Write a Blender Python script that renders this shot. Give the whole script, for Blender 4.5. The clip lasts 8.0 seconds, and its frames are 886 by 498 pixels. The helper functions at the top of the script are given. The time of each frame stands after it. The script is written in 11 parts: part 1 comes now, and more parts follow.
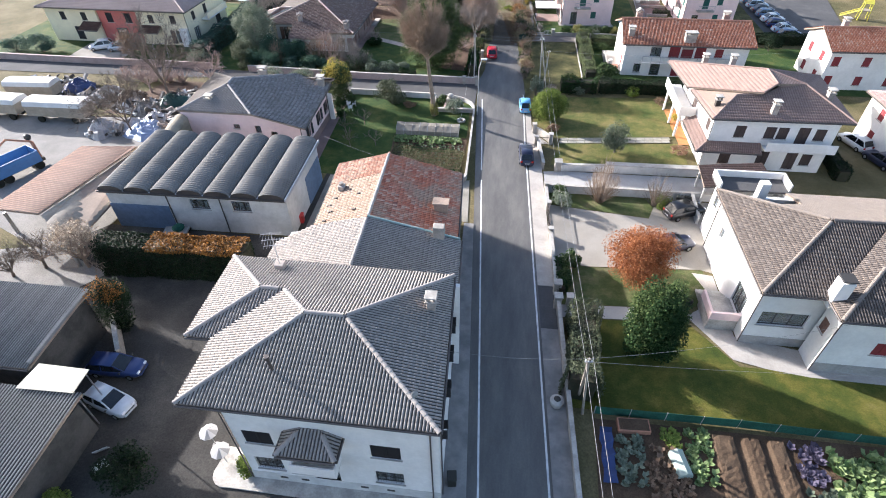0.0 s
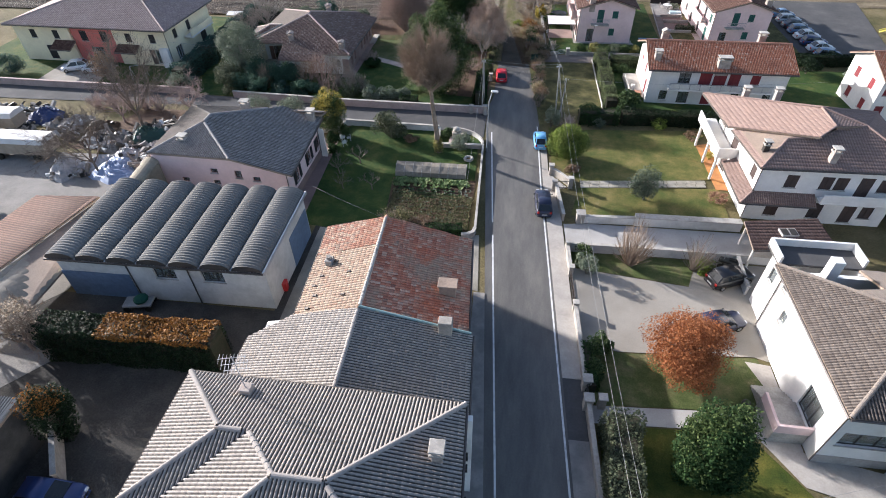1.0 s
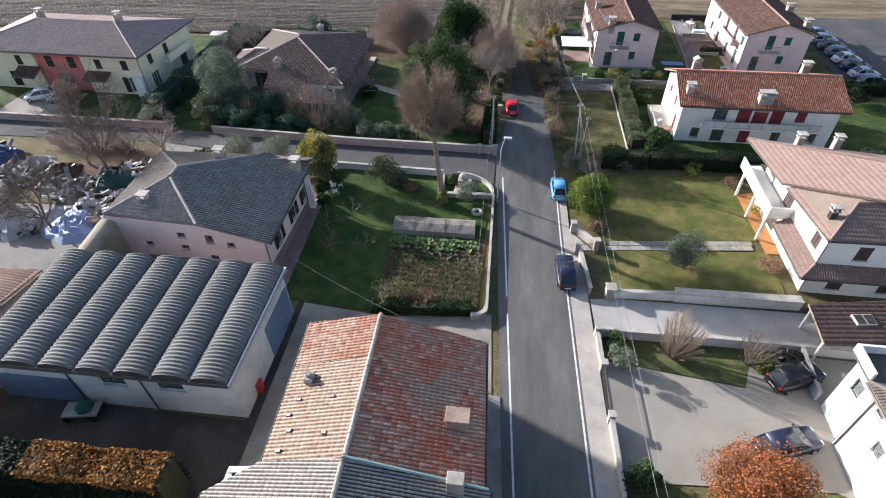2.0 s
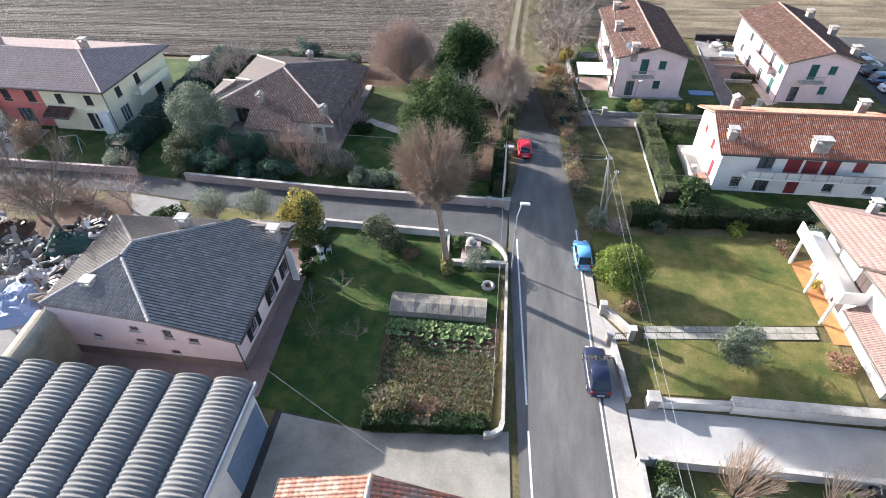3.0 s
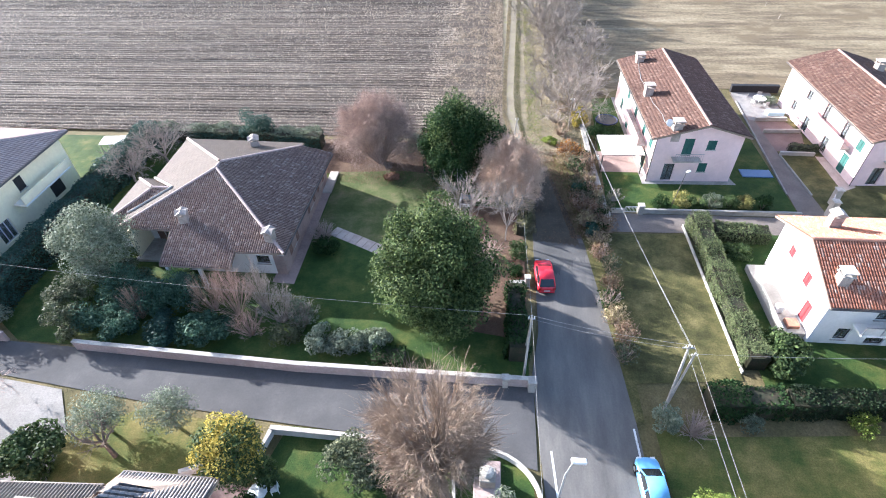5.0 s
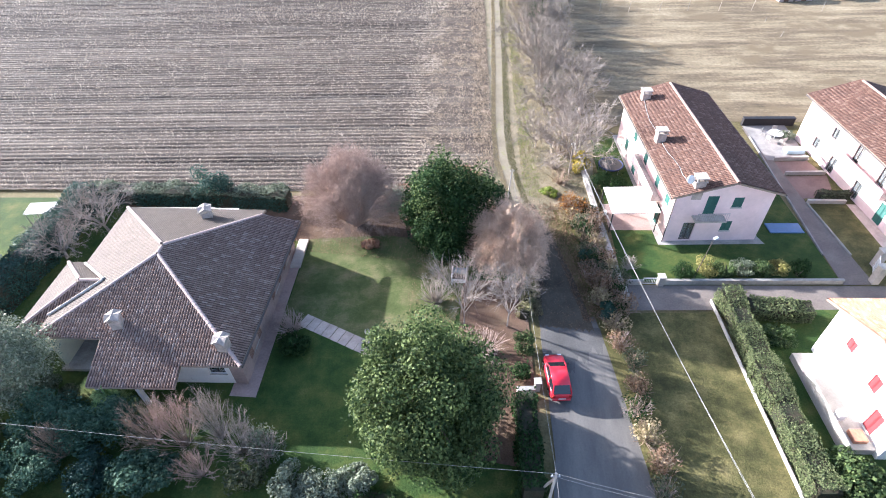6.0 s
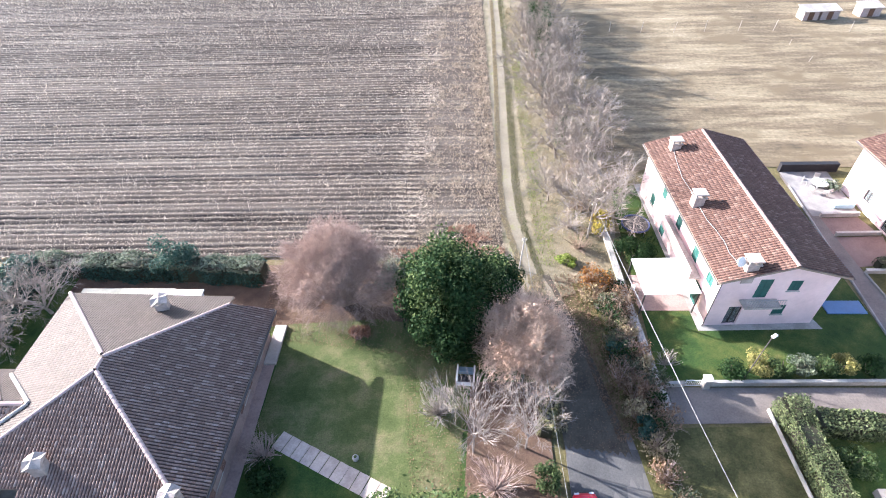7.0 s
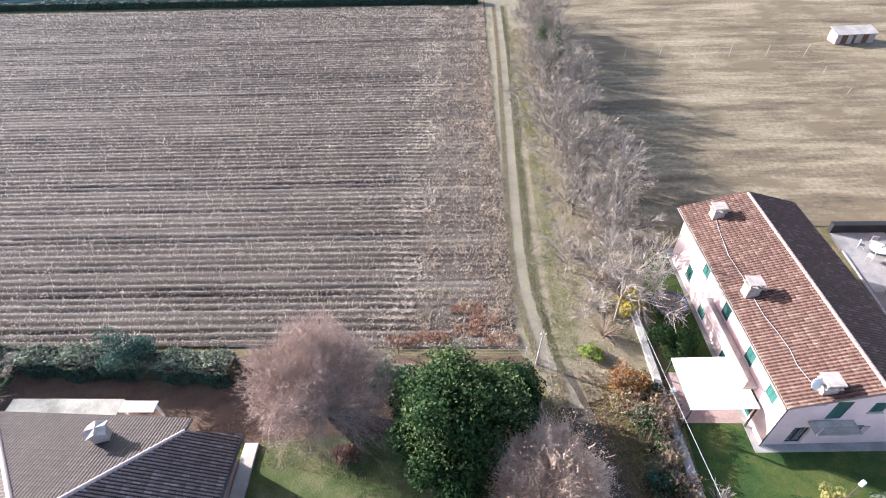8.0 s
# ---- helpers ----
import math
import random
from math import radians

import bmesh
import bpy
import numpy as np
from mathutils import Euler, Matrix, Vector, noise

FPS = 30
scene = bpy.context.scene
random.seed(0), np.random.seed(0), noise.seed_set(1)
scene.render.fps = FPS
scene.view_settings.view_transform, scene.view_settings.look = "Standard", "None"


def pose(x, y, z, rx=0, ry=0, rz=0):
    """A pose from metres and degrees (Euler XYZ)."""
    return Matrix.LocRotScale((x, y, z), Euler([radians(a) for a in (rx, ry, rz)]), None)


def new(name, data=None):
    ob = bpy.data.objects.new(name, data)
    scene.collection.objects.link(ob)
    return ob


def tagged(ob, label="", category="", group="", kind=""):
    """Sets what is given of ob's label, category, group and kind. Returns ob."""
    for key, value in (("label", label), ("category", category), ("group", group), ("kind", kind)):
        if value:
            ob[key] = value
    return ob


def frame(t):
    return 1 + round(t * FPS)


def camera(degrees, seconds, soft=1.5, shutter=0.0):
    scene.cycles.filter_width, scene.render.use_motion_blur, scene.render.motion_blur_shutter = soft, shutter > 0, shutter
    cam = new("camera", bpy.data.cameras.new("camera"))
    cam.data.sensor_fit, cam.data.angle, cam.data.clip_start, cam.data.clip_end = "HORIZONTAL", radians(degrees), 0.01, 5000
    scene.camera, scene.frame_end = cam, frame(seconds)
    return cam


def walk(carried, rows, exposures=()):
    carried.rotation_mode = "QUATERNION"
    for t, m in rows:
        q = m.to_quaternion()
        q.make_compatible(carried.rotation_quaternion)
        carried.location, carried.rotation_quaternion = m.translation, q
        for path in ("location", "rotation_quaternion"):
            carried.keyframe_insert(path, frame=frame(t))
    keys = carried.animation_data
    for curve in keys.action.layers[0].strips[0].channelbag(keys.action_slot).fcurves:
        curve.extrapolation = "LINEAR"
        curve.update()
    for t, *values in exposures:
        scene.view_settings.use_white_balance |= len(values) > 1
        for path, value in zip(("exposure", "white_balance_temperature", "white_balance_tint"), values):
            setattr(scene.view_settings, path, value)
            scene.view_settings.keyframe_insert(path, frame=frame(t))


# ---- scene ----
cam = camera(79.8, 8.0, soft=1.0)
METRES, EYE, TILT, LEAN, TURN = 85.0, 34.2, -0.75, 0.0, 8.1
ROWS = [
    (0.0, 0.0, 0.0, 0.0, -0.72, -41.03, 0.82),
    (0.5, -0.0012, 0.0575, 0.0005, -0.59, -41.15, 0.87),
    (1.0, -0.0029, 0.1188, 0.0007, -0.52, -41.32, 0.9),
    (1.5, -0.0051, 0.1807, 0.0002, -0.5, -41.37, 0.92),
    (3.0, -0.0105, 0.3693, 0.0011, -0.53, -41.55, 1.1),
    (3.5, -0.0128, 0.434, 0.0023, -0.56, -41.7, 1.16),
    (4.0, -0.0148, 0.499, 0.003, -0.61, -41.81, 1.21),
    (4.5, -0.016, 0.5648, 0.0039, -1.69, -41.92, 1.32),
    (6.0, -0.0143, 0.7563, 0.0075, -6.05, -42.1, 1.57),
    (6.5, -0.0115, 0.8182, 0.009, -6.53, -42.17, 1.6),
    (7.0, -0.0074, 0.8793, 0.0102, -6.8, -42.23, 1.59),
    (7.5, -0.0025, 0.9395, 0.0109, -6.94, -42.24, 1.58),
    (8.0, 0.0031, 0.9989, 0.013, -7.01, -42.35, 1.57),
]
EXPOSURES = [(0.0, 1.83, 5980, 14), (0.8, 1.4, 5980, 14), (1.6, 1.15, 5980, 13), (3.0, 1.84, 5950, 13), (4.5, 2.28, 5720, 13), (6.0, 2.42, 5800, 16), (7.0, 2.53, 5850, 17), (8.0, 2.08, 5850, 17)]
walk(cam, [(t, pose(0, 0, EYE, TILT, LEAN, TURN) @ pose(METRES * x, METRES * y, METRES * z, 90 + pitch, roll, yaw)) for t, x, y, z, yaw, pitch, roll in ROWS], EXPOSURES)

# ---- light: a low winter sun and a clear sky ----
SUN_UP, SUN_SIDE = 19.6, 64.8
world = bpy.data.worlds.new("sky")
scene.world = world
world.use_nodes = True
wn = world.node_tree
sky = wn.nodes.new("ShaderNodeTexSky")
sky.sky_type, sky.sun_disc = "NISHITA", False
sky.sun_elevation, sky.sun_rotation = radians(SUN_UP), radians(-SUN_SIDE)
sky.air_density, sky.dust_density = 1.0, 2.0
wn.links.new(sky.outputs[0], wn.nodes["Background"].inputs[0])
wn.nodes["Background"].inputs[1].default_value = 0.102
sun = new("sun", bpy.data.lights.new("sun", "SUN"))
sun.data.energy, sun.data.angle, sun.data.color = 4.4, radians(0.6), (1.0, 0.95, 0.87)
to_sun = Vector((-math.sin(radians(SUN_SIDE)) * math.cos(radians(SUN_UP)), math.cos(radians(SUN_SIDE)) * math.cos(radians(SUN_UP)), math.sin(radians(SUN_UP))))
sun.matrix_world = Matrix.Translation((-60, 60, 60)) @ to_sun.to_track_quat("Z", "Y").to_matrix().to_4x4()

# ---- materials ----
def nodes_of(name):
    m = bpy.data.materials.new(name)
    m.use_nodes = True
    nt = m.node_tree
    return m, nt, nt.nodes["Principled BSDF"]


def noise_at(nt, scale, detail=4.0, rough=0.6, stretch=None):
    geo = nt.nodes.new("ShaderNodeNewGeometry")
    n = nt.nodes.new("ShaderNodeTexNoise")
    n.inputs["Scale"].default_value, n.inputs["Detail"].default_value, n.inputs["Roughness"].default_value = scale, detail, rough
    src = geo.outputs["Position"]
    if stretch:
        mp = nt.nodes.new("ShaderNodeMapping")
        mp.inputs["Scale"].default_value = stretch
        nt.links.new(src, mp.inputs[0])
        src = mp.outputs[0]
    nt.links.new(src, n.inputs["Vector"])
    return n.outputs["Fac"]


def ramp_of(nt, fac, stops):
    r = nt.nodes.new("ShaderNodeValToRGB")
    while len(r.color_ramp.elements) < len(stops):
        r.color_ramp.elements.new(0.5)
    for e, (p, c) in zip(r.color_ramp.elements, stops):
        e.position, e.color = p, (*c, 1) if len(c) == 3 else (c[0], c[0], c[0], 1)
    nt.links.new(fac, r.inputs[0])
    return r.outputs[0]


def mix(nt, a, b, fac, mode="MIX"):
    m = nt.nodes.new("ShaderNodeMix")
    m.data_type, m.blend_type = "RGBA", mode
    for sock, v in ((m.inputs[6], a), (m.inputs[7], b), (m.inputs[0], fac)):
        if isinstance(v, (int, float)):
            sock.default_value = v
        elif isinstance(v, tuple):
            sock.default_value = (*v, 1)
        else:
            nt.links.new(v, sock)
    return m.outputs[2]


def tint(c, k):
    return tuple(min(1.0, v * k) for v in c)


def surf(name, c, c2=None, rough=0.85, big=0.35, fine=9.0, var=0.25, bump=0.3, metal=0.0, blotch=(0.42, 0.62), stretch=None, spec=0.3, bumpscale=None):
    """A weathered surface: colour c with blotches of c2, and grain."""
    m, nt, p = nodes_of(name)
    c2 = c2 or tint(c, 0.7)
    a = ramp_of(nt, noise_at(nt, big, 5, 0.65, stretch), [(blotch[0], c), (blotch[1], c2)])
    g = ramp_of(nt, noise_at(nt, fine, 5, 0.7, stretch), [(0.3, (1 - var,)), (0.7, (1 + var if var < 0 else 1.0,))])
    nt.links.new(mix(nt, a, g, 1.0, "MULTIPLY"), p.inputs["Base Color"])
    p.inputs["Roughness"].default_value, p.inputs["Metallic"].default_value = rough, metal
    p.inputs["Specular IOR Level"].default_value = spec
    if bump:
        b = nt.nodes.new("ShaderNodeBump")
        b.inputs["Strength"].default_value, b.inputs["Distance"].default_value = bump, 0.05
        nt.links.new(noise_at(nt, bumpscale or fine * 2, 5, 0.7, stretch), b.inputs["Height"])
        nt.links.new(b.outputs[0], p.inputs["Normal"])
    return m


UNDER = {}


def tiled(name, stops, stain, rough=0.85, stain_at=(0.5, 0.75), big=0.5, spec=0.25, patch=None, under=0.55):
    """Roof tiles: one tone a tile from its UV cell, with stains over many. The channel tiles between them get a darker
    copy that puts groove shade into the colour.
    """
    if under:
        UNDER[name] = tiled(name + "_channel_shade", [(q, tint(c, under)) for q, c in stops], tint(stain, under), rough, stain_at, big, spec, tint(patch, under) if patch else None, 0)
    m, nt, p = nodes_of(name)
    uv = nt.nodes.new("ShaderNodeUVMap")
    wn_ = nt.nodes.new("ShaderNodeTexWhiteNoise")
    wn_.noise_dimensions = "2D"
    nt.links.new(uv.outputs[0], wn_.inputs["Vector"])
    a = ramp_of(nt, wn_.outputs["Value"], stops)
    if patch:
        f0 = ramp_of(nt, noise_at(nt, 0.28, 4, 0.6), [(0.45, (0.0,)), (0.6, (1.0,))])
        a = mix(nt, a, patch, mix(nt, f0, (0.75, 0.75, 0.75), 1.0, "MULTIPLY"))
    f = ramp_of(nt, noise_at(nt, big, 6, 0.7), [(stain_at[0], (0.0,)), (stain_at[1], (0.75,))])
    a = mix(nt, a, stain, f)
    g = ramp_of(nt, noise_at(nt, 14, 4, 0.7), [(0.3, (0.72,)), (0.65, (1.0,))])
    nt.links.new(mix(nt, a, g, 1.0, "MULTIPLY"), p.inputs["Base Color"])
    p.inputs["Roughness"].default_value, p.inputs["Specular IOR Level"].default_value = rough, spec
    return m


def leafy(name, dark, light, rough=0.6, thin=0.25, spec=0.14):
    """Leaves: a tone for each leaf, thin enough to let some light through."""
    m, nt, p = nodes_of(name)
    geo = nt.nodes.new("ShaderNodeNewGeometry")
    c = ramp_of(nt, geo.outputs["Random Per Island"], [(0.0, dark), (1.0, light)])
    b = ramp_of(nt, noise_at(nt, 1.2, 3, 0.6), [(0.35, (0.65,)), (0.65, (1.0,))])
    c = mix(nt, c, b, 1.0, "MULTIPLY")
    nt.links.new(c, p.inputs["Base Color"])
    p.inputs["Roughness"].default_value, p.inputs["Specular IOR Level"].default_value = max(rough, 0.4), spec
    if thin:
        tr = nt.nodes.new("ShaderNodeBsdfTranslucent")
        nt.links.new(c, tr.inputs[0])
        mx = nt.nodes.new("ShaderNodeMixShader")
        mx.inputs[0].default_value = thin
        nt.links.new(p.outputs[0], mx.inputs[1])
        nt.links.new(tr.outputs[0], mx.inputs[2])
        nt.links.new(mx.outputs[0], nt.nodes["Material Output"].inputs[0])
    return m


def ground_mix(name, stops, big, fine, stretch=None, rough=0.95, bump=0.5, dots=None, speck=0.45):
    """Soil, grass and paving: several colours by broad noise, speckled finely."""
    m, nt, p = nodes_of(name)
    a = ramp_of(nt, noise_at(nt, big, 6, 0.68, stretch), stops)
    g = ramp_of(nt, noise_at(nt, fine, 5, 0.75), [(0.28, (speck,)), (0.7, (1.0,))])
    a = mix(nt, a, g, 1.0, "MULTIPLY")
    if dots:
        f = ramp_of(nt, noise_at(nt, dots[1], 3, 0.8), [(dots[2], (0.0,)), (dots[2] + 0.1, (1.0,))])
        a = mix(nt, a, dots[0], f)
    nt.links.new(a, p.inputs["Base Color"])
    p.inputs["Roughness"].default_value, p.inputs["Specular IOR Level"].default_value = rough, 0.2
    b = nt.nodes.new("ShaderNodeBump")
    b.inputs["Strength"].default_value, b.inputs["Distance"].default_value = bump, 0.08
    nt.links.new(noise_at(nt, fine, 5, 0.75), b.inputs["Height"])
    nt.links.new(b.outputs[0], p.inputs["Normal"])
    return m


def glossy(name, c, rough=0.25, metal=0.0, coat=0.0, spec=0.5):
    m, nt, p = nodes_of(name)
    g = ramp_of(nt, noise_at(nt, 3.0, 4, 0.6), [(0.3, tint(c, 0.85)), (0.7, c)])
    nt.links.new(g, p.inputs["Base Color"])
    p.inputs["Roughness"].default_value, p.inputs["Metallic"].default_value = rough, metal
    p.inputs["Coat Weight"].default_value, p.inputs["Specular IOR Level"].default_value = coat, spec
    return m


M_ = {}
M_["asphalt"] = ground_mix("asphalt", [(0.3, (0.095, 0.09, 0.085)), (0.5, (0.134, 0.126, 0.117)), (0.75, (0.195, 0.18, 0.161))], 0.42, 7, stretch=(1.3, 0.3, 1.0), bump=0.12, rough=0.6, speck=0.8)
# tree shade and damp are both put into this darker asphalt
M_["asphalt_shade_damp"] = ground_mix("asphalt_shade_damp", [(0.3, (0.075, 0.074, 0.073)), (0.55, (0.11, 0.107, 0.103)), (0.8, (0.16, 0.153, 0.143))], 0.3, 8, bump=0.2, speck=0.6)
M_["asphalt_old"] = ground_mix("asphalt_old", [(0.3, (0.068, 0.067, 0.068)), (0.55, (0.096, 0.093, 0.092)), (0.8, (0.145, 0.139, 0.131))], 0.22, 6, bump=0.12, speck=0.8)
M_["kerb_concrete"] = surf("kerb_concrete", (0.36, 0.34, 0.31), (0.24, 0.23, 0.21), big=0.6, fine=10)
M_["sidewalk"] = surf("sidewalk", (0.30, 0.28, 0.26), (0.2, 0.19, 0.18), big=0.5, fine=8)
M_["line_paint"] = surf("line_paint", (0.72, 0.72, 0.70), (0.4, 0.4, 0.4), big=2.0, fine=12, blotch=(0.5, 0.7))
M_["yard"] = ground_mix("yard", [(0.3, (0.045, 0.042, 0.038)), (0.5, (0.075, 0.069, 0.061)), (0.75, (0.15, 0.135, 0.113))], 0.18, 7, bump=0.4)
M_["gravel"] = ground_mix("gravel", [(0.3, (0.275, 0.247, 0.208)), (0.6, (0.355, 0.323, 0.277)), (0.8, (0.235, 0.208, 0.173))], 0.25, 12, bump=0.2, speck=0.75)
M_["concrete"] = ground_mix("concrete", [(0.3, (0.345, 0.325, 0.3)), (0.6, (0.45, 0.425, 0.395)), (0.8, (0.31, 0.29, 0.267))], 0.3, 10, bump=0.1, speck=0.78)
M_["lawn"] = ground_mix("lawn", [(0.3, (0.022, 0.056, 0.014)), (0.48, (0.046, 0.088, 0.02)), (0.62, (0.10, 0.122, 0.03)), (0.78, (0.2, 0.17, 0.07))], 0.42, 9, bump=0.8)
M_["lawn_olive"] = ground_mix("lawn_olive", [(0.3, (0.04, 0.068, 0.012)), (0.48, (0.09, 0.105, 0.018)), (0.62, (0.165, 0.15, 0.03)), (0.78, (0.25, 0.2, 0.07))], 0.42, 9, bump=0.8)
M_["lawn_dry"] = ground_mix("lawn_dry", [(0.3, (0.06, 0.10, 0.022)), (0.48, (0.14, 0.145, 0.04)), (0.6, (0.225, 0.19, 0.065)), (0.75, (0.33, 0.26, 0.115))], 0.36, 9, bump=0.8)
M_["rough_grass"] = ground_mix("rough_grass", [(0.28, (0.085, 0.085, 0.03)), (0.5, (0.17, 0.14, 0.065)), (0.75, (0.28, 0.22, 0.12))], 0.16, 6, bump=1.0)
M_["bank_grass"] = ground_mix("bank_grass", [(0.32, (0.05, 0.052, 0.02)), (0.48, (0.105, 0.1, 0.036)), (0.62, (0.19, 0.165, 0.065)), (0.75, (0.27, 0.22, 0.1))], 0.4, 7, bump=1.0)
M_["lawn_leafy"] = ground_mix("lawn_leafy", [(0.3, (0.06, 0.085, 0.024)), (0.48, (0.105, 0.13, 0.042)), (0.6, (0.17, 0.165, 0.075)), (0.75, (0.26, 0.2, 0.12))], 0.5, 9, bump=0.8)
M_["verge"] = ground_mix("verge", [(0.3, (0.105, 0.11, 0.055)), (0.45, (0.2, 0.172, 0.108)), (0.6, (0.275, 0.23, 0.155)), (0.78, (0.35, 0.3, 0.22))], 0.45, 5, bump=1.0, speck=0.6)
M_["meadow"] = ground_mix("meadow", [(0.32, (0.087, 0.070, 0.044)), (0.45, (0.174, 0.135, 0.085)), (0.55, (0.261, 0.209, 0.131)), (0.72, (0.383, 0.322, 0.217))], 0.3, 2.0, stretch=(0.22, 1.3, 1.0), bump=1.0, dots=((0.13, 0.1, 0.06), 0.07, 0.52))
M_["soil"] = ground_mix("soil", [(0.3, (0.08, 0.05, 0.031)), (0.55, (0.125, 0.083, 0.052)), (0.8, (0.175, 0.122, 0.08))], 0.5, 9, bump=1.0)
M_["field_soil"] = ground_mix("field_soil", [(0.3, (0.062, 0.048, 0.037)), (0.5, (0.115, 0.091, 0.072)), (0.72, (0.225, 0.19, 0.15))], 0.5, 5, stretch=(0.07, 1.3, 1.0), bump=1.0)
M_["track"] = ground_mix("track", [(0.3, (0.16, 0.14, 0.095)), (0.5, (0.225, 0.195, 0.142)), (0.8, (0.29, 0.255, 0.195))], 0.35, 5, bump=0.4, speck=0.6, dots=((0.17, 0.165, 0.08), 0.7, 0.56))
M_["brick_paving"] = ground_mix("brick_paving", [(0.3, (0.17, 0.115, 0.1)), (0.55, (0.23, 0.16, 0.14)), (0.8, (0.29, 0.21, 0.185))], 0.5, 9, bump=0.3, speck=0.7)
M_["paved_drive"] = ground_mix("paved_drive", [(0.3, (0.15, 0.125, 0.11)), (0.55, (0.2, 0.17, 0.15)), (0.8, (0.26, 0.225, 0.2))], 0.4, 7, bump=0.3, speck=0.65)
M_["mud"] = ground_mix("mud", [(0.3, (0.06, 0.049, 0.037)), (0.55, (0.115, 0.095, 0.07)), (0.8, (0.19, 0.158, 0.118))], 0.4, 7, bump=0.6)
M_["leaf_litter"] = ground_mix("leaf_litter", [(0.3, (0.10, 0.06, 0.045)), (0.55, (0.17, 0.11, 0.075)), (0.8, (0.21, 0.16, 0.1))], 0.6, 10, bump=1.0)
M_["orange_paving"] = surf("orange_paving", (0.52, 0.24, 0.08), (0.38, 0.17, 0.07), big=0.8, fine=8)
M_["flagstone"] = surf("flagstone", (0.38, 0.35, 0.29), (0.25, 0.235, 0.19), big=0.8, fine=8)
M_["white_wall"] = surf("white_wall", (0.8, 0.775, 0.74), (0.71, 0.688, 0.655), big=0.35, fine=3, var=0.1, bump=0.08)
M_["grey_wall"] = surf("grey_wall", (0.64, 0.62, 0.59), (0.5, 0.485, 0.455), big=0.4, fine=3, var=0.15, bump=0.1)
M_["pale_pink"] = surf("pale_pink", (0.78, 0.60, 0.575), (0.70, 0.53, 0.51), big=0.35, fine=3, var=0.1, bump=0.08)
M_["yellow_wall"] = surf("yellow_wall", (0.86, 0.77, 0.55), (0.79, 0.7, 0.5), big=0.35, fine=3, var=0.1, bump=0.08)
M_["red_wall"] = surf("red_wall", (0.62, 0.19, 0.16), (0.54, 0.16, 0.14), big=0.35, fine=3, var=0.1, bump=0.08)
M_["sooty_render"] = surf("sooty_render", (0.36, 0.27, 0.21), (0.24, 0.18, 0.14), big=0.8, fine=7)
M_["cream_wall"] = surf("cream_wall", (0.6, 0.575, 0.535), (0.53, 0.505, 0.47), big=0.35, fine=3, var=0.1, bump=0.08)
M_["lean_cream"] = surf("lean_cream", (0.34, 0.29, 0.215), (0.25, 0.212, 0.155), big=0.7, fine=6)
M_["plinth"] = surf("plinth", (0.42, 0.39, 0.36), (0.32, 0.3, 0.28), big=0.5, fine=5)
M_["blue_metal"] = surf("blue_metal", (0.16, 0.22, 0.32), (0.13, 0.18, 0.26), rough=0.6, fine=3, bump=0.05)
M_["brown_plinth"] = surf("brown_plinth", (0.27, 0.19, 0.17), (0.21, 0.15, 0.135), fine=5)
M_["wall_cap"] = surf("wall_cap", (0.5, 0.465, 0.415), (0.34, 0.315, 0.28), big=0.8, fine=7)
M_["block_wall"] = surf("block_wall", (0.43, 0.385, 0.335), (0.31, 0.28, 0.245), big=0.6, fine=6)
M_["terrace_tile"] = surf("terrace_tile", (0.40, 0.29, 0.255), (0.31, 0.225, 0.2), big=0.6, fine=6)
M_["path_pink"] = surf("path_pink", (0.52, 0.42, 0.36), (0.4, 0.32, 0.275), big=0.9, fine=7)
M_["pink_block"] = surf("pink_block", (0.48, 0.37, 0.335), (0.39, 0.3, 0.27), big=0.6, fine=6)
M_["cream_paving"] = ground_mix("cream_paving", [(0.3, (0.34, 0.31, 0.275)), (0.6, (0.45, 0.41, 0.365)), (0.8, (0.38, 0.345, 0.305))], 0.5, 6, bump=0.08, speck=0.82)
M_["apron"] = ground_mix("apron", [(0.3, (0.2, 0.185, 0.15)), (0.55, (0.31, 0.285, 0.24)), (0.8, (0.4, 0.37, 0.315))], 0.3, 7, bump=0.2, speck=0.75)
M_["lot"] = ground_mix("lot", [(0.3, (0.22, 0.205, 0.185)), (0.55, (0.31, 0.29, 0.265)), (0.8, (0.4, 0.37, 0.335))], 0.3, 7, bump=0.15, speck=0.6)
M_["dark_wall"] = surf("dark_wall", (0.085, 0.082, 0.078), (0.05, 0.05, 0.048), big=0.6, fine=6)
M_["chimney_render"] = surf("chimney_render", (0.45, 0.38, 0.33), (0.3, 0.252, 0.218), big=1.2, fine=6)
M_["terracotta"] = surf("terracotta", (0.5, 0.24, 0.15), (0.36, 0.18, 0.12), big=1.0, fine=6)
M_["soffit"] = surf("soffit", (0.34, 0.26, 0.2), (0.26, 0.2, 0.16), fine=5)
M_["gutter"] = surf("gutter", (0.13, 0.11, 0.10), (0.09, 0.08, 0.075), rough=0.45, metal=0.4, bump=0)
M_["green_copper"] = surf("green_copper", (0.30, 0.40, 0.38), (0.22, 0.32, 0.31), rough=0.5, metal=0.2, bump=0)
M_["zinc"] = surf("zinc", (0.55, 0.55, 0.56), (0.42, 0.42, 0.43), rough=0.45, metal=0.5, bump=0)
M_["glass"] = None
M_["frame_dark"] = surf("frame_dark", (0.05, 0.045, 0.04), rough=0.5, bump=0)
M_["frame_white"] = surf("frame_white", (0.72, 0.72, 0.7), rough=0.5, bump=0)
M_["frame_brown"] = surf("frame_brown", (0.16, 0.08, 0.05), rough=0.5, bump=0)
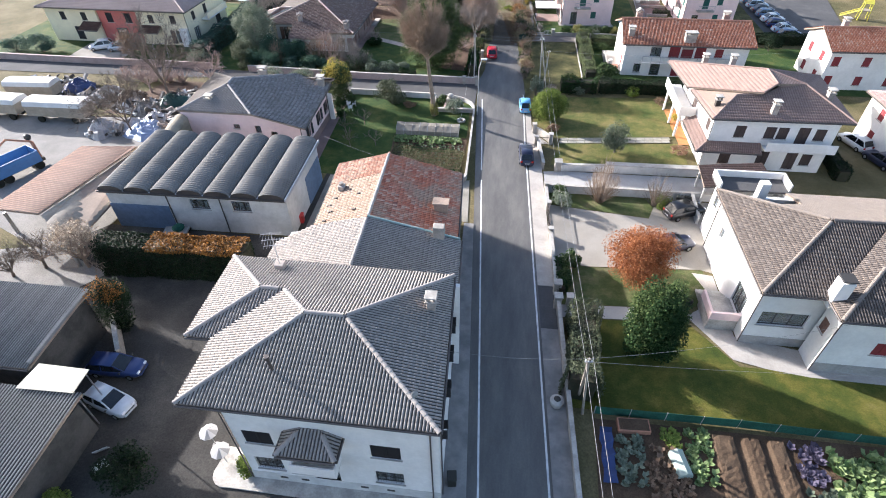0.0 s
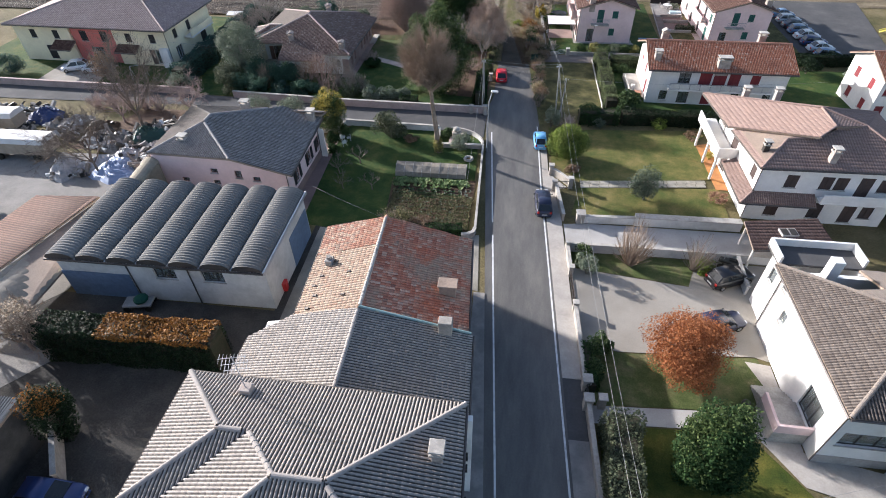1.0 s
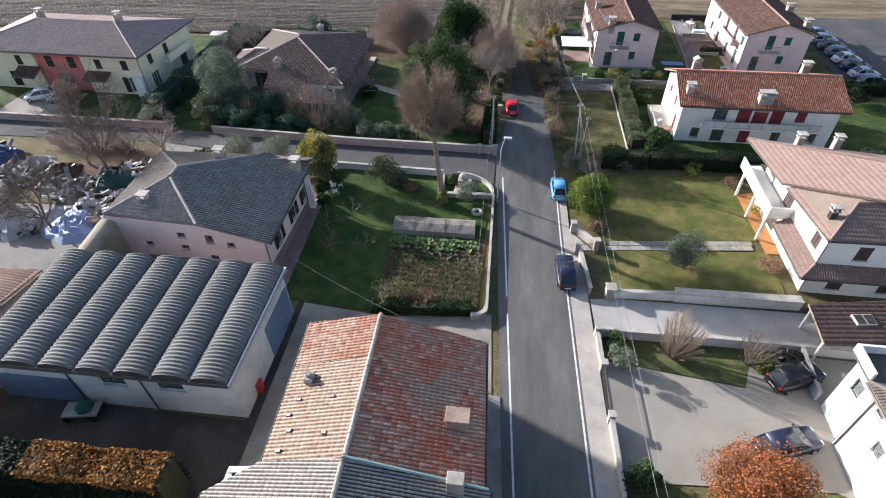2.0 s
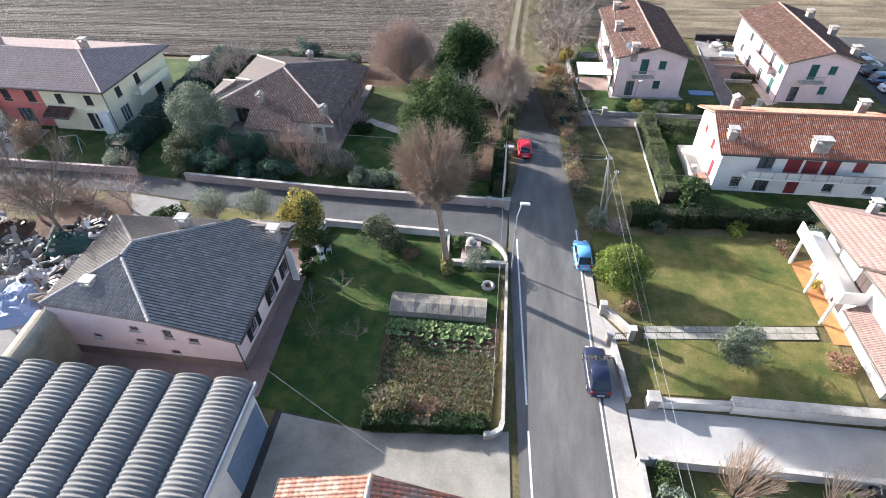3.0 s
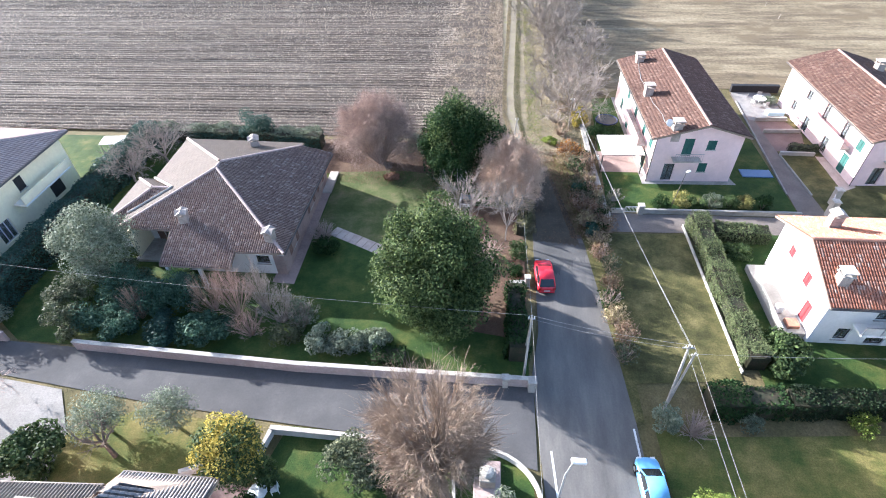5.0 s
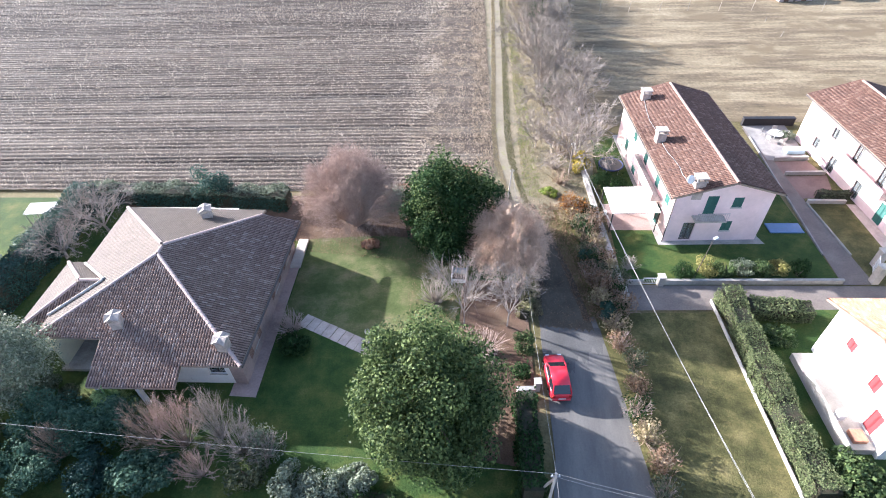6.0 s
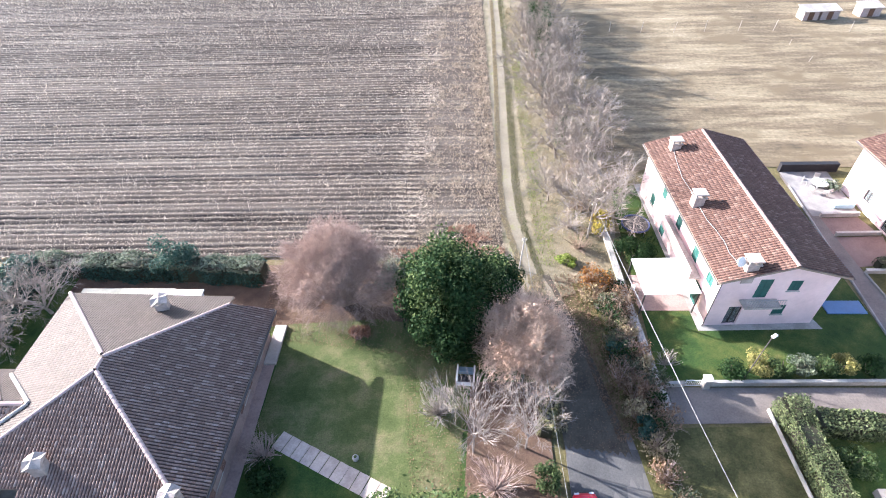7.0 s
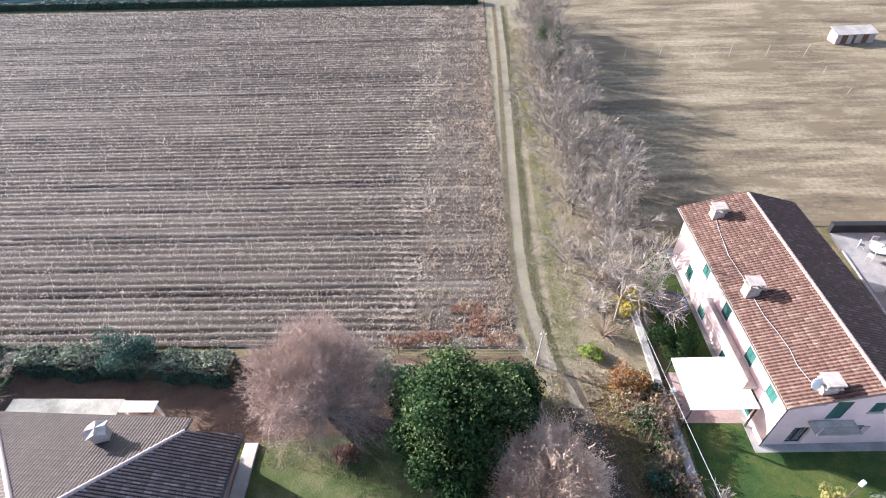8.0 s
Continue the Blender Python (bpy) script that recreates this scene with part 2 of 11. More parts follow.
M_["shutter_umber"] = surf("shutter_umber", (0.07, 0.045, 0.038), (0.045, 0.03, 0.027), rough=0.6, fine=6, bump=0)
M_["shutter_dark"] = surf("shutter_dark", (0.014, 0.014, 0.017), (0.024, 0.022, 0.023), rough=0.6, fine=6, bump=0)
M_["shutter_green"] = surf("shutter_green", (0.012, 0.075, 0.062), (0.018, 0.1, 0.082), rough=0.6, fine=6, bump=0)
M_["shutter_red"] = surf("shutter_red", (0.24, 0.028, 0.032), (0.18, 0.024, 0.028), rough=0.6, fine=6, bump=0)
M_["shutter_brown"] = surf("shutter_brown", (0.15, 0.08, 0.06), (0.2, 0.11, 0.08), rough=0.6, fine=6, bump=0)
M_["steel"] = surf("steel", (0.4, 0.4, 0.41), rough=0.4, metal=0.7, bump=0)
M_["wood_pole"] = surf("wood_pole", (0.36, 0.31, 0.26), (0.26, 0.22, 0.18), fine=7)
M_["concrete_pole"] = surf("concrete_pole", (0.42, 0.39, 0.36), (0.32, 0.3, 0.28), fine=7)
M_["wire"] = surf("wire", (0.3, 0.3, 0.29), rough=0.5, bump=0)
M_["bark"] = surf("bark", (0.20, 0.16, 0.125), (0.13, 0.10, 0.08), big=3, fine=12)
M_["bark_grey"] = surf("bark_grey", (0.36, 0.31, 0.265), (0.22, 0.185, 0.155), big=2, fine=12)
M_["bark_pink"] = surf("bark_pink", (0.43, 0.325, 0.28), (0.31, 0.23, 0.197), big=2, fine=12)
M_["bark_brown"] = surf("bark_brown", (0.33, 0.25, 0.185), (0.24, 0.175, 0.13), big=2, fine=12)
M_["bark_row"] = surf("bark_row", (0.29, 0.25, 0.212), (0.185, 0.157, 0.13), big=2, fine=12)
M_["bark_tan"] = surf("bark_tan", (0.66, 0.49, 0.37), (0.5, 0.36, 0.27), big=2, fine=12)
M_["bark_rose"] = surf("bark_rose", (0.42, 0.305, 0.25), (0.29, 0.205, 0.168), big=2, fine=12)
M_["bark_white"] = surf("bark_white", (0.33, 0.285, 0.255), (0.23, 0.2, 0.18), big=2, fine=12)

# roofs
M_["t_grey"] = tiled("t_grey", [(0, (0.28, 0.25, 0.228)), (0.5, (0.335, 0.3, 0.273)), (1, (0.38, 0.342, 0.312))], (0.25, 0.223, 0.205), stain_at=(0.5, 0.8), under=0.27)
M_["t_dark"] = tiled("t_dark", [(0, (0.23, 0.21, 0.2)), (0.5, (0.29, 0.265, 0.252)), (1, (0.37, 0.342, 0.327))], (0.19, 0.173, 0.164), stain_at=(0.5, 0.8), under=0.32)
# brightened and reddened because the east slope lies in shade
M_["t_old_red"] = tiled("t_old_red", [(0, (0.36, 0.13, 0.085)), (0.35, (0.5, 0.175, 0.11)), (0.65, (0.55, 0.24, 0.155)), (0.88, (0.65, 0.46, 0.35)), (1, (0.26, 0.12, 0.09))], (0.55, 0.155, 0.078), stain_at=(0.5, 0.62), big=0.3, patch=(0.40, 0.315, 0.235), under=0.7)
# darker t_old_red for the west slope, where full sun would turn it orange
M_["t_old_red_sunward"] = tiled("t_old_red_sunward", [(0, (0.2, 0.09, 0.065)), (0.35, (0.27, 0.135, 0.098)), (0.6, (0.31, 0.195, 0.145)), (0.85, (0.36, 0.29, 0.225)), (1, (0.14, 0.085, 0.068))], (0.24, 0.1, 0.062), stain_at=(0.5, 0.65), big=0.3, under=0.7)
M_["t_ochre"] = tiled("t_ochre", [(0, (0.25, 0.155, 0.112)), (0.25, (0.32, 0.24, 0.18)), (0.8, (0.37, 0.295, 0.23)), (1, (0.27, 0.165, 0.12))], (0.28, 0.145, 0.095), stain_at=(0.55, 0.75), big=0.4, under=0.5)
M_["t_red"] = tiled("t_red", [(0, (0.32, 0.122, 0.075)), (0.5, (0.385, 0.16, 0.1)), (0.85, (0.44, 0.215, 0.145)), (1, (0.5, 0.36, 0.29))], (0.24, 0.11, 0.08), stain_at=(0.5, 0.8))
M_["t_brown"] = tiled("t_brown", [(0, (0.1, 0.053, 0.041)), (0.6, (0.133, 0.073, 0.055)), (0.85, (0.163, 0.096, 0.074)), (1, (0.22, 0.145, 0.115))], (0.085, 0.053, 0.045), stain_at=(0.5, 0.8), under=0.5)
M_["t_umber"] = tiled("t_umber", [(0, (0.1, 0.062, 0.05)), (0.6, (0.125, 0.08, 0.066)), (1, (0.15, 0.1, 0.084))], (0.09, 0.06, 0.05), stain_at=(0.5, 0.8), under=0.9)
M_["t_mauve"] = tiled("t_mauve", [(0, (0.36, 0.265, 0.24)), (0.5, (0.41, 0.305, 0.275)), (1, (0.47, 0.36, 0.325))], (0.31, 0.23, 0.205), stain_at=(0.5, 0.8), under=0.65)
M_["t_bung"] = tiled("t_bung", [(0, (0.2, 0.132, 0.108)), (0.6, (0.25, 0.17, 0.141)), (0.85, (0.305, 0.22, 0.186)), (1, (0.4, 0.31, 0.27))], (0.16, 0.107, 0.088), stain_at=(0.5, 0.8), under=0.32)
# sun-facing bungalow slopes: t_bung darkened to offset the sunlight they catch
M_["t_bung_sunward"] = tiled("t_bung_sunward", [(0, (0.081, 0.064, 0.055)), (0.5, (0.092, 0.074, 0.064)), (1, (0.108, 0.088, 0.076))], (0.069, 0.055, 0.047), stain_at=(0.5, 0.8), under=0.8)
# darker copy of t_dark: the sunlit slopes' brightness is held down by colour
M_["t_dark_sunward"] = tiled("t_dark_sunward", [(0, (0.115, 0.1, 0.09)), (0.5, (0.13, 0.114, 0.103)), (1, (0.15, 0.132, 0.12))], (0.1, 0.088, 0.08), stain_at=(0.5, 0.8), under=0.8)
M_["t_pink"] = tiled("t_pink", [(0, (0.24, 0.165, 0.14)), (0.5, (0.262, 0.182, 0.155)), (1, (0.29, 0.206, 0.177))], (0.22, 0.151, 0.129), stain_at=(0.5, 0.8), under=0.75)
M_["t_sheet"] = tiled("t_sheet", [(0, (0.15, 0.147, 0.138)), (0.5, (0.178, 0.172, 0.162)), (1, (0.21, 0.203, 0.19))], (0.24, 0.23, 0.2), stain_at=(0.55, 0.85))
M_["t_orange"] = tiled("t_orange", [(0, (0.095, 0.045, 0.032)), (0.5, (0.112, 0.054, 0.038)), (1, (0.128, 0.064, 0.046))], (0.125, 0.068, 0.05), stain_at=(0.55, 0.85))
M_["t_ribbed"] = tiled("t_ribbed", [(0, (0.2, 0.195, 0.185)), (0.5, (0.22, 0.215, 0.205)), (1, (0.24, 0.235, 0.225))], (0.12, 0.115, 0.11), stain_at=(0.5, 0.9), under=0.3)
M_["t_cement"] = tiled("t_cement", [(0, (0.175, 0.172, 0.165)), (0.5, (0.21, 0.206, 0.197)), (1, (0.25, 0.244, 0.233))], (0.14, 0.138, 0.124), stain_at=(0.5, 0.8))

# foliage
M_["l_green"] = leafy("l_green", (0.024, 0.05, 0.018), (0.115, 0.16, 0.058))
M_["l_glossy"] = leafy("l_glossy", (0.014, 0.034, 0.012), (0.145, 0.195, 0.068), rough=0.6, spec=0.1)
M_["l_dark"] = leafy("l_dark", (0.012, 0.034, 0.012), (0.05, 0.092, 0.031), rough=0.7, spec=0.08)
M_["l_hedge"] = leafy("l_hedge", (0.009, 0.02, 0.009), (0.026, 0.045, 0.018))
M_["l_bright"] = leafy("l_bright", (0.1, 0.16, 0.022), (0.31, 0.36, 0.085))
M_["l_yellow"] = leafy("l_yellow", (0.3, 0.26, 0.05), (0.66, 0.52, 0.12))
M_["l_orange"] = leafy("l_orange", (0.2, 0.06, 0.02), (0.5, 0.205, 0.085))
M_["l_rust"] = leafy("l_rust", (0.17, 0.07, 0.018), (0.42, 0.2, 0.05))
M_["l_olive"] = leafy("l_olive", (0.12, 0.15, 0.10), (0.31, 0.35, 0.255))
M_["l_grey"] = leafy("l_grey", (0.09, 0.115, 0.075), (0.22, 0.25, 0.17))
M_["l_privet"] = leafy("l_privet", (0.06, 0.085, 0.034), (0.185, 0.21, 0.1))
M_["l_blue"] = leafy("l_blue", (0.025, 0.065, 0.05), (0.07, 0.13, 0.10))
M_["l_gold"] = leafy("l_gold", (0.16, 0.16, 0.045), (0.42, 0.37, 0.13))
M_["l_lime"] = leafy("l_lime", (0.06, 0.1, 0.018), (0.24, 0.29, 0.07))
M_["l_teal"] = leafy("l_teal", (0.034, 0.075, 0.05), (0.105, 0.18, 0.12), spec=0.06)
M_["l_palm"] = leafy("l_palm", (0.09, 0.18, 0.06), (0.3, 0.46, 0.18))
M_["l_brown"] = leafy("l_brown", (0.15, 0.09, 0.055), (0.34, 0.23, 0.15))
M_["l_straw"] = leafy("l_straw", (0.29, 0.225, 0.165), (0.72, 0.61, 0.475))
M_["l_stalk"] = leafy("l_stalk", (0.17, 0.125, 0.085), (0.58, 0.475, 0.35))
M_["l_russet"] = leafy("l_russet", (0.52, 0.35, 0.25), (0.66, 0.46, 0.34), thin=0.4)
M_["l_weed"] = leafy("l_weed", (0.22, 0.17, 0.09), (0.48, 0.40, 0.24))
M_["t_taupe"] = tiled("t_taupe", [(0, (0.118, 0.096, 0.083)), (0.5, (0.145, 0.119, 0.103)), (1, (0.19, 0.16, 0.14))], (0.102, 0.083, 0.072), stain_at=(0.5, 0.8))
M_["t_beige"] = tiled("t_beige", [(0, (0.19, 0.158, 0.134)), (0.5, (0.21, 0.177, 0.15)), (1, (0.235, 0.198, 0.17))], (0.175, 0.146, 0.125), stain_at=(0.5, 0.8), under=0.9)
M_["l_sage"] = leafy("l_sage", (0.05, 0.065, 0.035), (0.165, 0.18, 0.105))
M_["l_mixed"] = leafy("l_mixed", (0.09, 0.1, 0.04), (0.3, 0.27, 0.14))
M_["l_cabbage"] = leafy("l_cabbage", (0.08, 0.14, 0.04), (0.32, 0.40, 0.17))
M_["l_purple"] = leafy("l_purple", (0.06, 0.05, 0.075), (0.19, 0.16, 0.22))
M_["l_red"] = leafy("l_red", (0.24, 0.12, 0.08), (0.48, 0.29, 0.2))


def glass_mat():
    m, nt, p = nodes_of("window_glass")
    p.inputs["Base Color"].default_value = (0.6, 0.65, 0.66, 1)
    p.inputs["Roughness"].default_value, p.inputs["Transmission Weight"].default_value, p.inputs["IOR"].default_value = 0.03, 0.85, 1.3
    return m


M_["glass"] = glass_mat()


# ---- mesh tools ----
class Mesh:
    """Collects solid pieces of one part."""

    def __init__(self):
        self.v, self.f = [], []

    def add(self, vs, fs):
        k = len(self.v)
        self.v += [tuple(p) for p in vs]
        self.f += [tuple(i + k for i in f) for f in fs]
        return self

    def box(self, x0, x1, y0, y1, z0, z1, bev=0.0):
        b = min(bev, (x1 - x0) / 3, (y1 - y0) / 3, (z1 - z0) / 3)
        if b <= 0:
            return self.add([(x0, y0, z0), (x1, y0, z0), (x1, y1, z0), (x0, y1, z0), (x0, y0, z1), (x1, y0, z1), (x1, y1, z1), (x0, y1, z1)], [(3, 2, 1, 0), (4, 5, 6, 7), (0, 1, 5, 4), (1, 2, 6, 5), (2, 3, 7, 6), (3, 0, 4, 7)])
        rings = [(b, z0), (0, z0 + b), (0, z1 - b), (b, z1)]
        vs, fs = [], []
        for e, z in rings:
            c = b
            vs += [(x0 + c, y0 + e, z), (x1 - c, y0 + e, z), (x1 - e, y0 + c, z), (x1 - e, y1 - c, z), (x1 - c, y1 - e, z), (x0 + c, y1 - e, z), (x0 + e, y1 - c, z), (x0 + e, y0 + c, z)]
        for r in range(3):
            for i in range(8):
                j = (i + 1) % 8
                fs.append((r * 8 + i, r * 8 + j, r * 8 + 8 + j, r * 8 + 8 + i))
        fs += [tuple(reversed(range(8))), tuple(range(24, 32))]
        return self.add(vs, fs)

    def cyl(self, p0, p1, r0, r1=None, n=8, caps=True):
        r1 = r0 if r1 is None else r1
        a, b = Vector(p0), Vector(p1)
        d = (b - a).normalized()
        s = d.orthogonal().normalized()
        t = d.cross(s)
        vs = [c + (s * math.cos(k * math.tau / n) + t * math.sin(k * math.tau / n)) * r for c, r in ((a, r0), (b, r1)) for k in range(n)]
        fs = [(k, (k + 1) % n, n + (k + 1) % n, n + k) for k in range(n)]
        if caps:
            fs += [tuple(reversed(range(n))), tuple(range(n, 2 * n))]
        return self.add(vs, fs)

    def prism(self, pts, z0, z1):
        """An upright prism over a plan outline that runs anticlockwise."""
        n = len(pts)
        return self.add([(x, y, z0) for x, y in pts] + [(x, y, z1) for x, y in pts], [tuple(reversed(range(n))), tuple(range(n, 2 * n))] + [(k, (k + 1) % n, n + (k + 1) % n, n + k) for k in range(n)])

    def slab(self, pts, thick):
        """A sloping slab below the outline pts."""
        n = len(pts)
        return self.add([tuple(p) for p in pts] + [(p[0], p[1], p[2] - thick) for p in pts], [tuple(range(n)), tuple(reversed(range(n, 2 * n)))] + [(k, n + k, n + (k + 1) % n, (k + 1) % n) for k in range(n)])

    def ball(self, c, r, n=8, squash=1.0):
        vs, fs = [], []
        m = max(3, n // 2)
        for i in range(m + 1):
            a = math.pi * i / m
            for k in range(n):
                b = math.tau * k / n
                vs.append((c[0] + r * math.sin(a) * math.cos(b), c[1] + r * math.sin(a) * math.sin(b), c[2] + r * squash * math.cos(a)))
        for i in range(m):
            for k in range(n):
                fs.append((i * n + k, i * n + n + k, i * n + n + (k + 1) % n, i * n + (k + 1) % n))
        return self.add(vs, fs)

    def weld(self):
        """Lets touching pieces share their corners, so that they are one body."""
        seen, v, to = {}, [], []
        for p in self.v:
            key = (round(p[0], 4), round(p[1], 4), round(p[2], 4))
            if key not in seen:
                seen[key] = len(v)
                v.append(p)
            to.append(seen[key])
        faces = {}
        for f in self.f:
            g = tuple(to[i] for i in f)
            faces.setdefault(tuple(sorted(g)), []).append(g)
        # faces between two touching pieces fall away
        self.v, self.f = v, [g[0] for g in faces.values() if len(g) == 1 and len(set(g[0])) > 2]
        return self

    def data(self, name):
        me = bpy.data.meshes.new(name)
        me.from_pydata(self.v, [], self.f)
        return me

    def make(self, name, mat, parent=None, label="", at=None, smooth=False):
        me = self.data(name)
        me.materials.append(mat)
        if smooth:
            me.polygons.foreach_set("use_smooth", [True] * len(me.polygons))
        return put(name, me, parent, label, at)


def loft(rings, closed=True):
    """A skin through rings of equally many points."""
    n = len(rings[0])
    vs = [p for r in rings for p in r]
    fs = []
    for i in range(len(rings) - 1):
        for k in range(n if closed else n - 1):
            j = (k + 1) % n
            fs.append((i * n + k, i * n + j, (i + 1) * n + j, (i + 1) * n + k))
    fs += [tuple(reversed(range(n))), tuple(range((len(rings) - 1) * n, len(rings) * n))]
    return vs, fs


def put(name, me, parent=None, label="", at=None):
    ob = new(name, me)
    ob.parent = parent
    if at is not None:
        ob.matrix_basis = at
    return tagged(ob, label)


def fast(name, V, F, mat, uv=None, smooth=False, second=None, which=None):
    """A mesh from arrays of places and of quads."""
    me = bpy.data.meshes.new(name)
    V, F = np.asarray(V, np.float32), np.asarray(F, np.int32)
    k = F.shape[1]
    me.vertices.add(len(V))
    me.vertices.foreach_set("co", V.ravel())
    me.loops.add(F.size)
    me.loops.foreach_set("vertex_index", F.ravel())
    me.polygons.add(len(F))
    me.polygons.foreach_set("loop_start", np.arange(0, F.size, k, dtype=np.int32))
    if uv is not None:
        lay = me.uv_layers.new(name="UVMap")
        lay.data.foreach_set("uv", np.repeat(np.asarray(uv, np.float32), k, axis=0).ravel())
    if smooth:
        me.polygons.foreach_set("use_smooth", np.ones(len(F), bool))
    me.update(calc_edges=True)
    me.materials.append(mat)
    if second:
        me.materials.append(second)
        me.polygons.foreach_set("material_index", np.asarray(which, np.int32))
    return me


def thing(name, x, y, rot, label, category, group="", kind="", z=0.0):
    ob = new(name)
    ob.empty_display_size = 0.3
    ob.matrix_basis = pose(x, y, z, 0, 0, rot)
    return tagged(ob, label, category, group, kind)


# ---- roofs ----
def tile_mesh(name, poly, mat, pitch=0.2, course=0.36, amp=0.065, step=0.012, k=8, jitter=0.003, lift=0.0):
    """Courses of curved tiles over a sloping outline; its first edge is the eave, run so that the slope rises to its left."""
    P = [Vector(p) for p in poly]
    u = (P[1] - P[0]).normalized()
    n = sum((P[i].cross(P[(i + 1) % len(P)]) for i in range(len(P))), Vector()).normalized()
    if n.z < 0:
        n = -n
    v = n.cross(u)
    if v.z < 0:
        v = -v
    q = np.array([((p - P[0]).dot(u), (p - P[0]).dot(v)) for p in P])
    clay = course < 2.0
    # round cover tiles stand on flat channel tiles; sheets are evenly waved
    offs = np.arange(k) / k - 0.5
    if clay:
        offs = np.array([-0.29, -0.26, -0.12, 0.12, 0.26, 0.29] if amp > 0.04 else [-0.29, -0.2, 0.2, 0.29])
    U = (np.arange(math.floor(q[:, 0].min() / pitch) - 1, math.ceil(q[:, 0].max() / pitch) + 2)[:, None] + offs[None, :]).ravel() * pitch
    lo_, hi_ = q[:, 0].min() + 1e-4, q[:, 0].max() - 1e-4
    U = np.concatenate([[lo_], U[(U > lo_) & (U < hi_)], [hi_]])
    lo, hi = np.full(len(U), 1e9), np.full(len(U), -1e9)
    for i in range(len(q)):
        (a0, b0), (a1, b1) = q[i], q[(i + 1) % len(q)]
        if abs(a1 - a0) < 1e-6:
            continue
        s = (U - a0) / (a1 - a0)
        ok = (s >= 0) & (s <= 1)
        w = b0 + s * (b1 - b0)
        lo[ok], hi[ok] = np.minimum(lo[ok], w[ok]), np.maximum(hi[ok], w[ok])
    ph = U / pitch
    fr = np.abs(ph - np.round(ph))
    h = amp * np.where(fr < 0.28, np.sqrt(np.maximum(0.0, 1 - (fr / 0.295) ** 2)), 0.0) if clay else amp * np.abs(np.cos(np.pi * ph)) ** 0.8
    # faces between covers, and in sheet valleys, take the shade-darkened copy
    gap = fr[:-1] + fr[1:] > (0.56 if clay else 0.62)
    rs = np.random.RandomState(len(poly) * 7 + int(abs(q).sum() * 10) % 1000)
    cols = np.floor(ph + 0.5).astype(int)
    VV, FF, UV, WH = [], [], [], []
    base = 0
    vmin = lo.min()
    o, un, vn, nn = np.array(P[0]), np.array(u), np.array(v), np.array(n)
    for c in range(int(math.ceil((hi.max() - vmin) / course))):
        v0 = np.clip(vmin + c * course, lo, hi)
        v1 = np.clip(vmin + (c + 1) * course + 0.02, lo, hi)
        j = rs.rand(cols.max() - cols.min() + 1)[cols - cols.min()] * jitter
        rows = [(v0, h - 0.02 + j), (v0, h + step + j), (v1, h + j * 0.4)]
        for vv, hh in rows:
            VV.append(o + U[:, None] * un + vv[:, None] * vn + (hh + lift)[:, None] * nn)
        m = len(U)
        i = np.arange(m - 1)
        good = (v1 - v0)[:-1] + (v1 - v0)[1:] > 0.01
        i = i[good]
        for r in (0, 1):
            FF.append(np.stack([base + r * m + i, base + r * m + i + 1, base + (r + 1) * m + i + 1, base + (r + 1) * m + i], 1))
            UV.append(np.stack([(cols[i]) * 0.37 + 0.11, np.full(len(i), c * 0.53 + 0.07)], 1))
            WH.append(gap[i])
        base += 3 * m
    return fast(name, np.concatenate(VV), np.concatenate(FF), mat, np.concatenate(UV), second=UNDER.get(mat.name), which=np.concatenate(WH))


CAP = {}


def cap_tiles(parent, a, b, mat, r=0.14, size=0.42, lift=0.03):
    """Half-round ridge tiles, one by one, from a to b."""
    key = (mat.name, r, size)
    if key not in CAP:
        m = Mesh()
        n = 6
        ring = lambda y, rr: [(rr * math.cos(math.pi * i / n), y, rr * math.sin(math.pi * i / n) - 0.02) for i in range(n + 1)]
        vs = ring(0, r * 1.08) + ring(size, r * 0.94) + ring(0, r * 0.9)
        fs = [(i, n + 1 + i, n + 2 + i, i + 1) for i in range(n)] + [(i, i + 1, 2 * n + 3 + i, 2 * n + 2 + i) for i in range(n)]
        m.add(vs, fs)
        CAP[key] = m.data("ridge_tile")
        CAP[key].materials.append(mat)
    a, b = Vector(a), Vector(b)
    d = b - a
    rot = d.to_track_quat("Y", "Z").to_matrix().to_4x4()
    for i in range(max(1, int(d.length / (size * 0.93)))):
        put("ridge_tile", CAP[key], parent, "", Matrix.Translation(a + d.normalized() * (i * size * 0.93) + Vector((0, 0, lift))) @ rot)


def roof(house, slopes, mat, ridges=(), thick=0.16, cap_mat=None, gutters=True, name="roof", label="", caps=True, **kw):
    """The roof of a house: slab, tiled slopes, ridge tiles and gutters. slopes: outlines whose first edge is the eave."""
    m = Mesh()
    for s in slopes:
        m.slab([(p[0], p[1], p[2] - 0.03) for p in s], thick)
    base = m.make(name, M_["soffit"], house, label)
    for s in slopes:
        put("tiled_slope", tile_mesh("tiled_slope", s, mat, **kw), base)
    for a, b in ridges:
        if caps:
            cap_tiles(base, a, b, cap_mat or mat)
        else:
            r = Mesh()
            r.cyl(Vector(a) + Vector((0, 0, 0.02)), Vector(b) + Vector((0, 0, 0.02)), 0.11, n=8)
            r.make("ridge_cap", cap_mat or mat, base)
    if gutters:
        for s in slopes:
            a, b = Vector(s[0]), Vector(s[1])
            if abs(a.z - b.z) < 0.05:
                out = Vector(((b - a).y, -(b - a).x, 0)).normalized()
                g = Mesh()
                g.cyl(a + out * 0.08 - Vector((0, 0, 0.1)), b + out * 0.08 - Vector((0, 0, 0.1)), 0.075, n=6)
                g.make("gutter", M_["gutter"], base)
    return base


